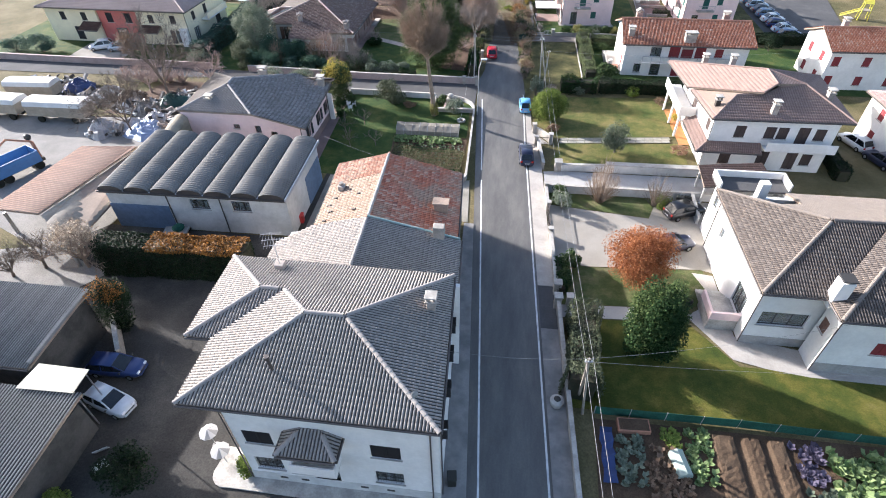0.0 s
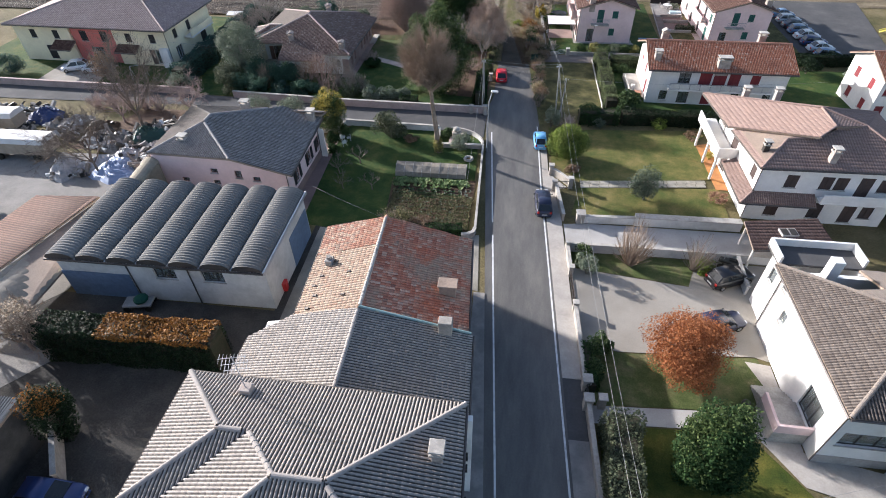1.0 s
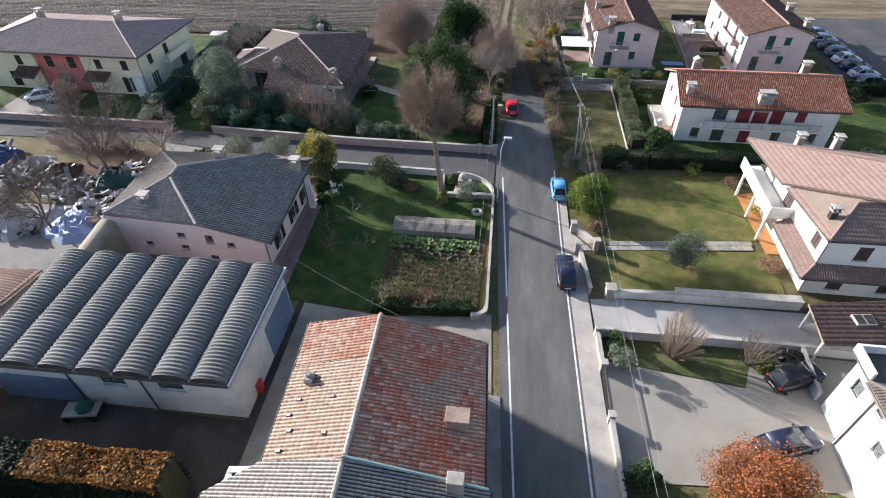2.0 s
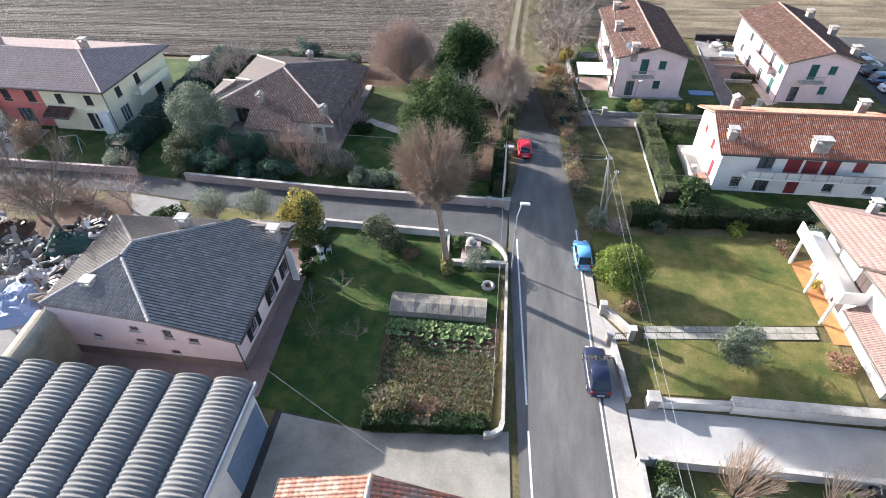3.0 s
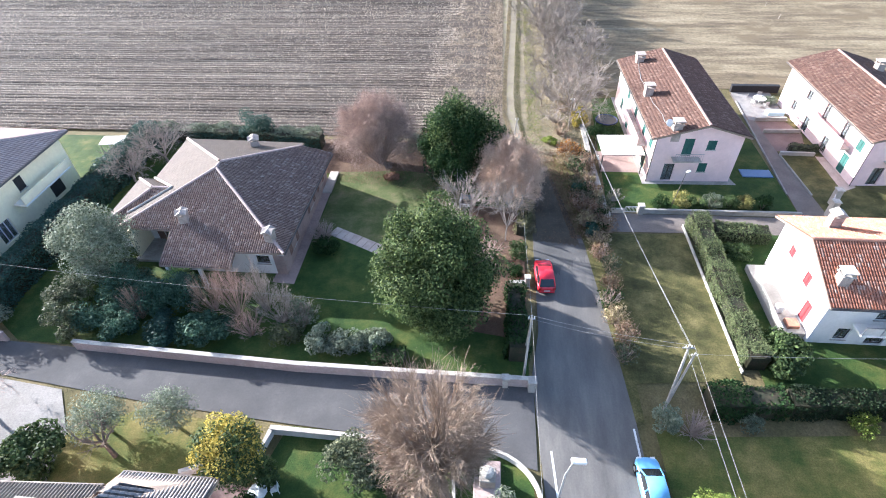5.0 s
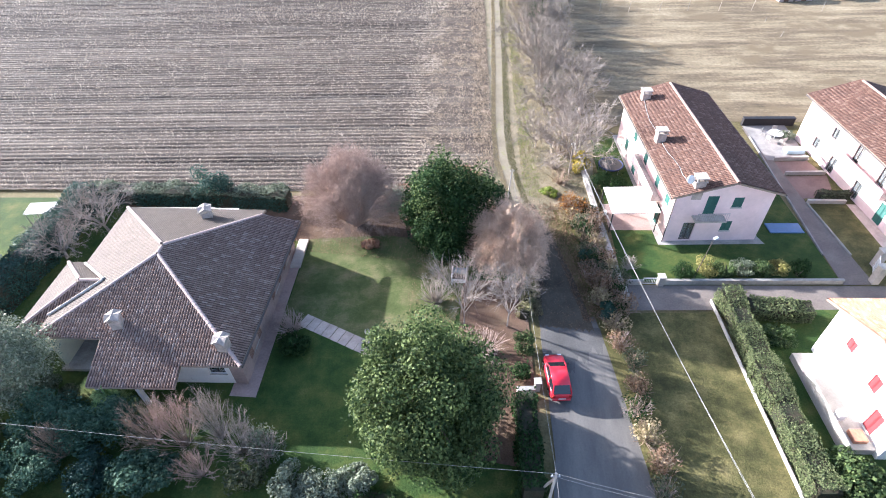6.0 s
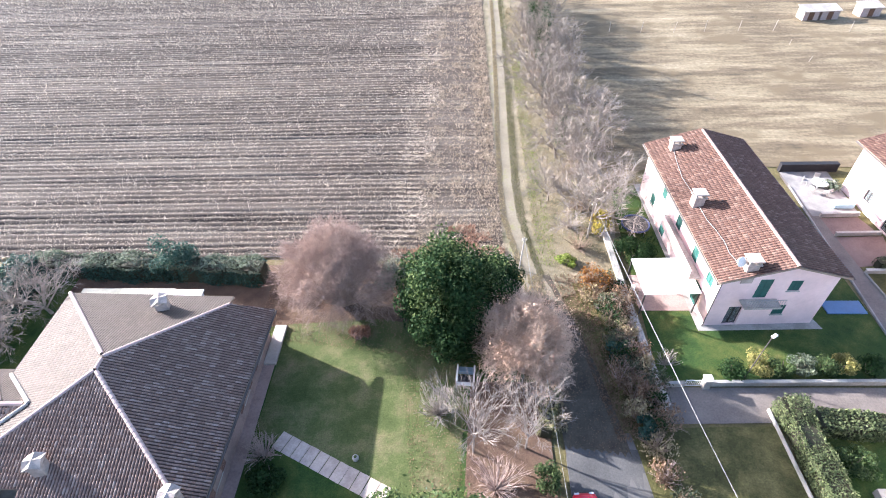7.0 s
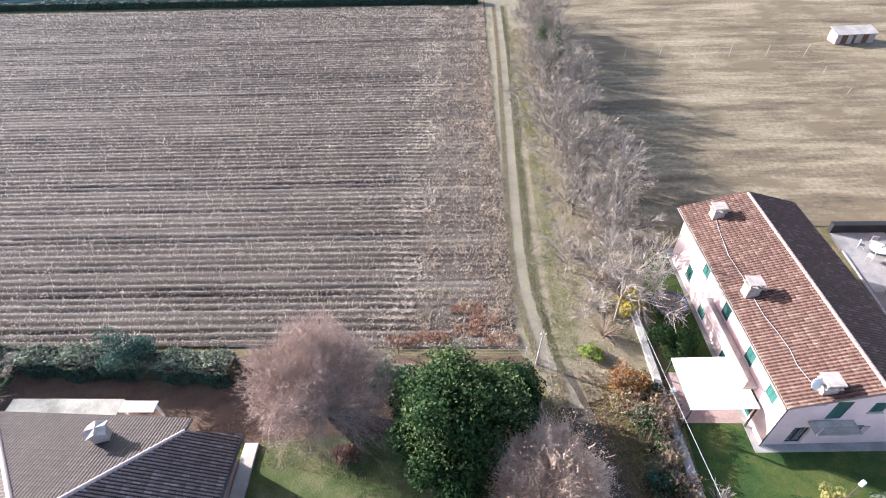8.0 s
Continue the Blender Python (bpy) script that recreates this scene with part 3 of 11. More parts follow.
def hip(x0, x1, y0, y1, ze, zr, inset=None):
    """The four slopes and five ridge lines of a hipped roof with its ridge along the longer side."""
    w, d = x1 - x0, y1 - y0
    if w >= d:
        i = d / 2 if inset is None else inset
        ym = (y0 + y1) / 2
        A, B = (x0 + i, ym, zr), (x1 - i, ym, zr)
    else:
        i = w / 2 if inset is None else inset
        xm = (x0 + x1) / 2
        A, B = (xm, y0 + i, zr), (xm, y1 - i, zr)
    sw, se, ne, nw = (x0, y0, ze), (x1, y0, ze), (x1, y1, ze), (x0, y1, ze)
    if w >= d:
        sl = [[sw, se, B, A], [se, ne, B], [ne, nw, A, B], [nw, sw, A]]
        rd = [(sw, A), (nw, A), (se, B), (ne, B), (A, B)]
    else:
        sl = [[sw, se, A], [se, ne, B, A], [ne, nw, B], [nw, sw, A, B]]
        rd = [(sw, A), (se, A), (nw, B), (ne, B), (A, B)]
    return sl, [r for r in rd if (Vector(r[0]) - Vector(r[1])).length > 0.3]


# ---- walls with openings ----
def wall_part(house, p0, p1, z0, z1, mat, holes=(), thick=0.35, name="wall"):
    """A wall from p0 to p1, its outer face on the right hand; holes: (u0, u1, z0, z1)."""
    a, b = Vector((*p0, 0)), Vector((*p1, 0))
    L = (b - a).length
    us = sorted({0.0, L, *[h[0] for h in holes], *[h[1] for h in holes]})
    zs = sorted({z0, z1, *[h[2] for h in holes], *[h[3] for h in holes]})
    m = Mesh()
    inside = lambda u, z: any(h[0] < u < h[1] and h[2] < z < h[3] for h in holes)
    for i in range(len(us) - 1):
        for j in range(len(zs) - 1):
            u0, u1, w0, w1 = us[i], us[i + 1], zs[j], zs[j + 1]
            if inside((u0 + u1) / 2, (w0 + w1) / 2):
                continue
            m.add([(u0, 0, w0), (u1, 0, w0), (u1, 0, w1), (u0, 0, w1)], [(0, 1, 2, 3)])
            m.add([(u0, thick, w0), (u1, thick, w0), (u1, thick, w1), (u0, thick, w1)], [(3, 2, 1, 0)])
    for u0, u1, w0, w1 in holes:
        m.add([(u0, 0, w0), (u1, 0, w0), (u1, 0, w1), (u0, 0, w1), (u0, thick, w0), (u1, thick, w0), (u1, thick, w1), (u0, thick, w1)], [(0, 4, 5, 1), (1, 5, 6, 2), (2, 6, 7, 3), (3, 7, 4, 0)])
    m.add([(0, 0, z1), (L, 0, z1), (L, thick, z1), (0, thick, z1)], [(0, 1, 2, 3)])
    m.add([(0, 0, z0), (0, thick, z0), (0, thick, z1), (0, 0, z1), (L, 0, z0), (L, thick, z0), (L, thick, z1), (L, 0, z1)], [(0, 3, 2, 1), (4, 5, 6, 7)])
    ang = math.degrees(math.atan2((b - a).y, (b - a).x))
    return m.weld().make(name, mat, house, "", pose(a.x, a.y, 0, 0, 0, ang))


WIN = {}


def window(house, at, w, h, frame_mat, shutter=None, leaf="open", door=False, sill=True, grille=False):
    """A window or glazed door set in its opening: frame, panes, sill, shutters. at: the pose of the opening's lower middle, outer face towards -y."""
    key = (round(w, 2), round(h, 2), frame_mat.name, shutter.name if shutter else "", leaf, door, sill, grille)
    if key not in WIN:
        fr = Mesh()
        f, y0, y1 = 0.07, 0.14, 0.2
        n = 1 if w <= 0.9 else 2 if w < 1.7 else 3
        xs = [-w / 2, -w / 2 + f]
        for i in range(1, n):
            xs += [-w / 2 + w * i / n - 0.045, -w / 2 + w * i / n + 0.045]
        xs += [w / 2 - f, w / 2]
        for i in range(len(xs) - 1):
            for j, (za, zb) in enumerate(((0, f), (f, h - f), (h - f, h))):
                if i % 2 == 0 or j != 1:
                    fr.box(xs[i], xs[i + 1], y0, y1, za, zb)
        fr.weld()
        gl = Mesh().box(-w / 2 + f, w / 2 - f, 0.165, 0.175, f, h - f)
        made = {"frame": fr.data("window"), "pane": gl.data("pane")}
        made["frame"].materials.append(frame_mat)
        made["pane"].materials.append(M_["glass"])
        if sill and not door:
            s = Mesh().box(-w / 2 - 0.08, w / 2 + 0.08, -0.09, 0.14, -0.07, -0.003, 0.015)
            made["sill"] = s.data("sill")
            made["sill"].materials.append(M_["wall_cap"])
        if grille:
            g = Mesh()
            for i in range(int(w / 0.16)):
                c = -w / 2 + 0.1 + i * 0.16
                g.box(c - 0.01, c + 0.01, 0.04, 0.06, 0.0, h)
            g.box(-w / 2, w / 2, 0.038, 0.062, h * 0.5, h * 0.5 + 0.03)
            made["grille"] = g.data("grille")
            made["grille"].materials.append(M_["frame_dark"])
        if shutter:
            lw = w / 2
            s = Mesh()
            s.box(0, 0.07, -0.02, 0.02, 0, h).box(lw - 0.07, lw, -0.02, 0.02, 0, h).box(0.07, lw - 0.07, -0.02, 0.02, 0, 0.08).box(0.07, lw - 0.07, -0.02, 0.02, h - 0.08, h)
            k = int((h - 0.16) / 0.12)
            zs = [0.08 + (h - 0.16) * i / k for i in range(k + 1)]
            saw = [q for za, zb in zip(zs, zs[1:]) for q in ((-0.02, za), (0.014, zb - 0.015))] + [(-0.02, zs[-1])]
            s.add([(x, y, z) for y, z in saw for x in (0.07, lw - 0.07)], [(2 * i, 2 * i + 1, 2 * i + 3, 2 * i + 2) for i in range(len(saw) - 1)])
            made["shutter"] = s.weld().data("shutter")
            made["shutter"].materials.append(shutter)
        WIN[key] = made
    made = WIN[key]
    win = put("glazed_door" if door else "window", made["frame"], house, "", at)
    put("pane", made["pane"], win)
    for n in ("sill", "grille"):
        if n in made:
            put(n, made[n], win)
    if shutter:
        if leaf == "open":
            put("shutter", made["shutter"], win, "", pose(-w + 0.0, -0.04, 0))
            put("shutter", made["shutter"], win, "", pose(w / 2, -0.04, 0))
        elif leaf == "shut":
            put("shutter", made["shutter"], win, "", pose(-w / 2, 0.05, 0))
            put("shutter", made["shutter"], win, "", pose(0, 0.05, 0))
        else:
            put("shutter", made["shutter"], win, "", pose(-w / 2, -0.02, 0, 0, 0, -90))
            put("shutter", made["shutter"], win, "", pose(w / 2, -0.02, 0, 0, 0, -90))
    return win


def walls(house, x0, x1, y0, y1, z0, z1, mat, wins=None, thick=0.35, sides="SENW"):
    """Four outer walls of a block with their windows. wins: side -> list of (along, width, sill z, height, options)."""
    wins = wins or {}
    runs = {"S": ((x0, y0), (x1, y0), 0), "E": ((x1, y0 + thick), (x1, y1 - thick), 90), "N": ((x1, y1), (x0, y1), 180), "W": ((x0, y1 - thick), (x0, y0 + thick), 270)}
    for s in sides:
        p0, p1, ang = runs[s]
        holes = []
        for along, w, z, h, opt in wins.get(s, ()):
            # along is x for S and N walls, y for E and W walls
            u = {"S": along - p0[0], "E": along - p0[1], "N": p0[0] - along, "W": p0[1] - along}[s]
            holes.append((u - w / 2, u + w / 2, z, z + h))
            px, py = {"S": (along, y0), "E": (x1, along), "N": (along, y1), "W": (x0, along)}[s]
            window(house, pose(px, py, z, 0, 0, ang), w, h, **opt)
        wall_part(house, p0, p1, z0, z1, mat, holes, thick)


def gable_end(house, y, x0, x1, xr, z0, zr, mat, thick=0.35, north=False, zl=None, zrt=None):
    """The triangle of wall between eaves and ridge, for a ridge that runs along y."""
    zl, zrt = zl or z0, zrt or z0
    m = Mesh()
    pts = [(x0, z0 - 0.0), (x1, z0), (x1, max(z0, zrt)), (xr, zr), (x0, max(z0, zl))]
    ya, yb = (y - thick, y) if north else (y, y + thick)
    n = len(pts)
    m.add([(x, ya, z) for x, z in pts] + [(x, yb, z) for x, z in pts], [tuple(range(n)), tuple(reversed(range(n, 2 * n)))] + [(k, n + k, n + (k + 1) % n, (k + 1) % n) for k in range(n)])
    return m.make("gable", mat, house)


def chimney(house, x, y, z, w=0.7, d=0.7, h=1.1, top="hood", mat=None, rot=0, cap_mat=None):
    """A rendered stack with its cap."""
    mat = mat or M_["chimney_render"]
    base = Mesh().box(-w / 2, w / 2, -d / 2, d / 2, -1.1, h, 0.03).make("chimney", mat, house, "", pose(x, y, z, 0, 0, rot))
    if top == "hood":
        Mesh().box(-w / 2 - 0.1, w / 2 + 0.1, -d / 2 - 0.1, d / 2 + 0.1, h, h + 0.09, 0.03).make("chimney_slab", cap_mat or M_["wall_cap"], base)
        for sx in (-1, 1):
            for sy in (-1, 1):
                cx, cy = sx * (w / 2 - 0.06), sy * (d / 2 - 0.06)
                Mesh().box(cx - 0.06, cx + 0.06, cy - 0.06, cy + 0.06, h + 0.09, h + 0.36).make("chimney_post", mat, base)
        Mesh().box(-w / 2 - 0.12, w / 2 + 0.12, -d / 2 - 0.12, d / 2 + 0.12, h + 0.36, h + 0.46, 0.04).make("chimney_cap", cap_mat or M_["wall_cap"], base)
    elif top == "cross":
        # four little gables that meet over the flue
        a, b = w / 2 + 0.14, d / 2 + 0.14
        zc, zp = h + 0.22, h + 0.5
        c = [(-a, -b, zc), (a, -b, zc), (a, b, zc), (-a, b, zc)]
        g = [(0, -b, zp), (a, 0, zp), (0, b, zp), (-a, 0, zp)]
        m = Mesh().add(c + g + [(0, 0, zp)], [(3, 2, 1, 0)] + [f for i in range(4) for f in ((i, (i + 1) % 4, 4 + i), (i, 4 + i, 8), (4 + i, (i + 1) % 4, 8))])
        m.make("chimney_cap", M_["chimney_render"], base, "cross-gabled chimney cap")
        for sx in (-1, 1):
            for sy in (-1, 1):
                Mesh().box(sx * (w / 2 - 0.07) - 0.07, sx * (w / 2 - 0.07) + 0.07, sy * (d / 2 - 0.07) - 0.07, sy * (d / 2 - 0.07) + 0.07, h, h + 0.22).make("chimney_post", mat, base)
    elif top == "gable":
        m = Mesh()
        a, b = w / 2 + 0.12, d / 2 + 0.12
        m.add([(-a, -b, h + 0.25), (a, -b, h + 0.25), (a, b, h + 0.25), (-a, b, h + 0.25), (0, -b, h + 0.6), (0, b, h + 0.6)], [(3, 2, 1, 0), (0, 1, 4), (1, 2, 5, 4), (2, 3, 5), (3, 0, 4, 5)])
        m.make("chimney_cap", M_["wall_cap"], base)
        for sx in (-1, 1):
            for sy in (-1, 1):
                Mesh().box(sx * (w / 2 - 0.06) - 0.06, sx * (w / 2 - 0.06) + 0.06, sy * (d / 2 - 0.06) - 0.06, sy * (d / 2 - 0.06) + 0.06, h, h + 0.25).make("chimney_post", mat, base)
    return base


def downpipe(house, x, y, z0, z1):
    m = Mesh().cyl((x, y, z0), (x, y, z1 - 0.5), 0.05, n=6).cyl((x, y, z1 - 0.5), (x, y, z1), 0.05, n=6)
    m.make("downpipe", M_["gutter"], house)


# ---- ground sheets and runs ----
def sheet(name, pts, z, mat, label, category="ground", thick=0.0):
    m = Mesh()
    if thick:
        m.prism(pts, z - thick, z)
    else:
        m.add([(x, y, z) for x, y in pts], [tuple(range(len(pts)))])
    ob = m.make(name, mat)
    return tagged(ob, label, category, kind="structure")


def offset_run(pts, w):
    """Left and right borders of a line of plan points, w to either side."""
    L, R = [], []
    for i, p in enumerate(pts):
        a, b = Vector(pts[max(i - 1, 0)]), Vector(pts[min(i + 1, len(pts) - 1)])
        d = (b - a).normalized()
        nrm = Vector((-d.y, d.x))
        L.append(Vector(p) + nrm * w)
        R.append(Vector(p) - nrm * w)
    return L, R


def strip(m, pts, w, z0, z1):
    """A solid run of rectangular section along plan points."""
    L, R = offset_run(pts, w / 2)
    n = len(pts)
    vs = [(*p, z0) for p in L] + [(*p, z0) for p in R] + [(*p, z1) for p in L] + [(*p, z1) for p in R]
    fs = []
    for i in range(n - 1):
        fs += [(2 * n + i, 3 * n + i, 3 * n + i + 1, 2 * n + i + 1), (i, i + 1, n + i + 1, n + i), (i, 2 * n + i, 2 * n + i + 1, i + 1), (n + i, n + i + 1, 3 * n + i + 1, 3 * n + i)]
    fs += [(0, n, 3 * n, 2 * n), (n - 1, 3 * n - 1, 4 * n - 1, 2 * n - 1)]
    return m.add(vs, fs)


def low_wall(name, pts, w, h, mat, label, cap=0.06, cap_mat=None, z0=-0.05):
    """A garden wall along plan points with a coping."""
    ob = strip(Mesh(), pts, w, z0, h).make(name, mat)
    tagged(ob, label, "wall", kind="structure")
    if cap:
        strip(Mesh(), pts, w + 0.1, h, h + cap).make("coping", cap_mat or M_["wall_cap"], ob)
    return ob


# ---- ground, roads and garden sheets ----
sheet("ground", [(-420, -200), (420, -200), (420, 620), (-420, 620)], -0.06, M_["rough_grass"], "flat ground of dry winter grass and bare earth")
ROAD_L = lambda y: 0.85 - 0.0685 * y if y < 74 else -4.2
ROAD_R = lambda y: 5.1 - 0.0495 * y if y < 60 else 2.13 - 0.03 * (y - 60)
ys = [-30, 0, 15, 30, 45, 60, 70, 76]
sheet("road", [(ROAD_L(y) - 0.75, y) for y in ys] + [(-4.3, 80), (-4.3, 90), (-4.1, 92)]  + [(0.3, 92), (0.7, 89), (1.2, 84), (1.7, 78)] + [(ROAD_R(y) + 0.25, y) for y in reversed(ys)], 0.0, M_["asphalt"], "grey asphalt village road with white edge lines", "road")
sheet("side_road", [(-110, 72.5), (-70, 72.6), (-46, 73.3), (-33, 71.7), (-23, 70.8), (-10.5, 69.9), (-4.9, 68.6), (-4.9, 75.0), (-22.5, 75.2), (-41, 76.1), (-53, 76.6), (-110, 77.5)], 0.004, M_["asphalt_old"], "narrow worn asphalt side road", "road")
rag_ = [(-4.3 + 0.17 * k, 85.6 + 0.12 * k + 0.5 * math.sin(0.9 * k) + 0.3 * math.sin(2.7 * k + 1)) for k in range(31)]
# lies where trees would shade the road; the dark is in its colour
sheet("road_patch", rag_ + [(0.55, 90.8), (-4.25, 91.4)], 0.004, M_["asphalt_shade_damp"], "dark asphalt at the end of the road, tree shade and damp in its colour", "road")
sheet("dirt_track", [(-4.3 + 0.15 * k, 91.0 - 0.018 * k + 0.22 * math.sin(1.9 * k) + 0.16 * math.sin(4.3 * k + 1)) for k in range(30)] + [(-0.2, 92.6), (-0.9, 97), (-2.2, 103), (-3.3, 107), (-4.9, 107), (-4.6, 101), (-4.2, 97)], 0.009, M_["mud"], "dark muddy start of the farm track", "track")
ty = np.arange(104.0, 190.5, 0.5)
tx = np.interp(ty, [104, 107, 110, 115, 121, 133, 146, 164, 190], [-3.9, -4.8, -5.6, -6.0, -6.1, -5.75, -5.3, -4.75, -4.4])
wob = lambda k: 0.14 * np.sin(ty * 0.31 + k) + 0.07 * np.sin(ty * 0.83 + 2 * k) + 0.05 * np.random.RandomState(int(k * 7)).normal(0, 1, len(ty))
sheet("dirt_track", [(x + 0.75 + w, y) for x, y, w in zip(tx, ty, wob(1.0))] + [(x - 1.0 - 0.5 * min(max((y - 112) / 20, 0), 1) + w, y) for x, y, w in reversed(list(zip(tx, ty, wob(4.0))))], 0.012, M_["track"], "pale dirt farm track between field and trees", "track")
# no depth here: the field-edge furrow's shadow line is laid as dark colour
sheet("furrow", [(x - 1.5 - 0.8 * np.clip((y - 118) / 40, 0, 1) + 0.7 * w, y) for x, y, w in zip(tx, ty, wob(2.0)) if y > 112] + [(x - 1.85 - 0.8 * np.clip((y - 118) / 40, 0, 1) + 0.7 * w, y) for x, y, w in reversed(list(zip(tx, ty, wob(5.0)))) if y > 112], 0.009, M_["mud"], "flat dark strip for the shadow line of the furrow between the field and the track", "furrow")
for side, name in ((ROAD_L, "road_line"), (ROAD_R, "road_line")):
    m = Mesh()
    yy = list(np.arange(-20, 73.5 if side is ROAD_R else 71, 2.0))
    for a, b in zip(yy, yy[1:]):
        if side is ROAD_L and 49.5 < a < 52:
            continue
        m.add([(side(a) - 0.07, a, 0.008), (side(a) + 0.07, a, 0.008), (side(b) + 0.07, b, 0.008), (side(b) - 0.07, b, 0.008)], [(0, 1, 2, 3)])
    tagged(m.make(name, M_["line_paint"]), "thin white painted edge line on the road", "road marking", kind="structure")
# the raised strip on the east side and the walk before the corner house
WALL_R = lambda y: 6.75 - 0.0455 * y
sheet("pavement", [(ROAD_R(y) + 0.25, y) for y in (-30, 0, 15, 29)] + [(WALL_R(y) - 0.12, y) for y in (29, 15, 0, -30)], 0.1, M_["sidewalk"], "grey concrete strip between road and garden wall", "pavement", 0.2)
sheet("pavement", [(ROAD_R(y) + 0.25, y) for y in (34, 45, 57)] + [(WALL_R(y) - 0.12, y) for y in (57, 45, 34)], 0.06, M_["cream_paving"], "pale concrete strip between road and garden wall", "pavement", 0.2)
sheet("pavement", [(ROAD_R(y) + 0.25, y) for y in (29, 34)] + [(WALL_R(y) - 0.12, y) for y in (34, 29)], 0.015, M_["asphalt_old"], "worn asphalt crossing before a garden gate", "pavement")
sheet("pavement", [(-2.4, 8)] + [(ROAD_L(y) - 0.75, y) for y in (8, 20, 27, 42)] + [(-3.75, 42), (-3.3, 27)], 0.1, M_["sidewalk"], "grey concrete walk along the house fronts", "pavement", 0.2)
sheet("pavement", [(ROAD_R(y) + 0.25, y) for y in (57.1, 62, 68)] + [(ROAD_R(y) + 0.95, y) for y in (68, 62)] + [(WALL_R(57.1) - 0.12, 57.1)], 0.03, M_["cream_paving"], "pale dusty verge along the road", "pavement", 0.1)
# yards on the west side
sheet("yard_ground", [(-48, -25), (-3.2, -25), (-3.3, 26), (-15.5, 31), (-15.8, 43), (-4.2, 43), (-4.6, 49.5), (-13, 48.6), (-20.5, 49.5), (-20.5, 37.9), (-40, 37.9), (-43.8, 34), (-48, 24)], -0.01, M_["yard"], "worn brown earth and asphalt yard round the houses")
sheet("apron", [(-19.6, 33.5), (-16.0, 33.5), (-15.9, 42.4), (-4.2, 42.4), (-3.4, 42.2), (-3.9, 49.8), (-7, 49.2), (-13, 48.6), (-20, 49.3)], 0.002, M_["apron"], "grey gravel apron beside the old tiled house")
sheet("storage_lot", [(-100, 40), (-56, 38), (-44, 33), (-40, 38), (-40, 52), (-45, 60), (-100, 58)], 0.002, M_["lot"], "dusty grey concrete storage lot")
sheet("storage_lot", [(-62, 22), (-40, 26), (-36, 31), (-44, 34), (-62, 30)], 0.006, M_["lot"], "grey concrete strip behind the sheds")
sheet("yard_ground", [(-100, 58.1), (-46, 60.1), (-41, 53), (-40.5, 66), (-44, 72.4), (-70, 72.2), (-100, 72.0)], 0.001, M_["rough_grass"], "overgrown strip of scrap and dry grass")
sheet("yard_ground", [(-56, 60.6), (-45, 60.3), (-41.2, 54), (-40.7, 65.4), (-44.4, 71.6), (-52, 71.6), (-54, 66)], 0.004, M_["leaf_litter"], "bare brown earth under the trees")
# gardens on the west side
sheet("lawn", [(-23.3, 49.7), (-13.0, 48.8), (-5.0, 49.9), (-5.2, 62), (-5.4, 66), (-9.6, 66), (-10.4, 70), (-22, 70.6), (-23.2, 66), (-22.9, 62)], 0.004, M_["lawn"], "green garden lawn with fruit trees")
sheet("lawn", [(-36.5, 64.5), (-27.2, 66.5), (-27.6, 70.6), (-33, 71.2), (-37.5, 69)], 0.003, M_["lawn_dry"], "small sunlit lawn behind the grey-roofed house")
sheet("path", [(-40, 64.5), (-36.5, 64.5), (-37.5, 69), (-40, 72.3), (-46, 73), (-44, 70)], 0.005, M_["lot"], "pale concrete driveway by the house")
sheet("house_walk", [(-40.5, 50.6), (-23.2, 49.7), (-22.2, 50.4), (-22.8, 66.2), (-24.5, 66.4), (-40.6, 64.5)], 0.008, M_["brown_plinth"], "dark brown paved walk round the house")
sheet("veg_bed", [(-13.6, 49.3), (-5.1, 50.2), (-5.0, 59.0), (-14.4, 58.8)], 0.012, M_["soil"], "tilled vegetable bed with dry stalks", "vegetable bed")
sheet("lawn", [(-10.2, 66.3), (-5.1, 66.2), (-5.2, 67.4), (-6.0, 69.0), (-7.6, 69.8), (-10.4, 69.6)], 0.008, M_["lawn"], "small lawn inside the curved corner wall")
sheet("lawn", [(-46.5, 76.5), (-41, 76.3), (-5.2, 75.3), (-5.2, 92), (-6.2, 104), (-28, 106), (-50, 107), (-50.5, 79)], 0.001, M_["lawn"], "green lawn round the bungalow")
sheet("planting_bed", [(-46, 101.0), (-25, 101.2), (-6.4, 98.5), (-6.2, 108.5), (-46, 108.3)], 0.005, M_["leaf_litter"], "bed of brown fallen leaves under the trees", "planting bed")
sheet("lawn", [(-25.5, 92.2), (-16.2, 87.7), (-11.4, 86.5), (-10.9, 96), (-12, 101), (-18, 102), (-25.4, 101.4)], 0.007, M_["lawn_leafy"], "sunlit patch of lawn")
sheet("planting_bed", [(-11.5, 80), (-5.2, 79), (-5.1, 96), (-10.5, 96)], 0.009, M_["leaf_litter"], "bare leaf-covered earth along the road", "planting bed")
sheet("house_walk", [(-27.6, 84.1), (-25.6, 84.0), (-25.55, 100.8), (-26.5, 100.9), (-26.5, 85.2), (-27.6, 85.2)], 0.011, M_["terrace_tile"], "pinkish paved walk along the bungalow")
sheet("garden", [(-90, 78), (-56, 77.4), (-50.8, 77.2), (-50.8, 108), (-90, 108)], 0.002, M_["lawn"], "gardens round the yellow and red row houses")
sheet("forecourt", [(-74, 77.2), (-64, 77.0), (-64.5, 85), (-74, 85)], 0.006, M_["gravel"], "pale paved forecourt of the row houses")
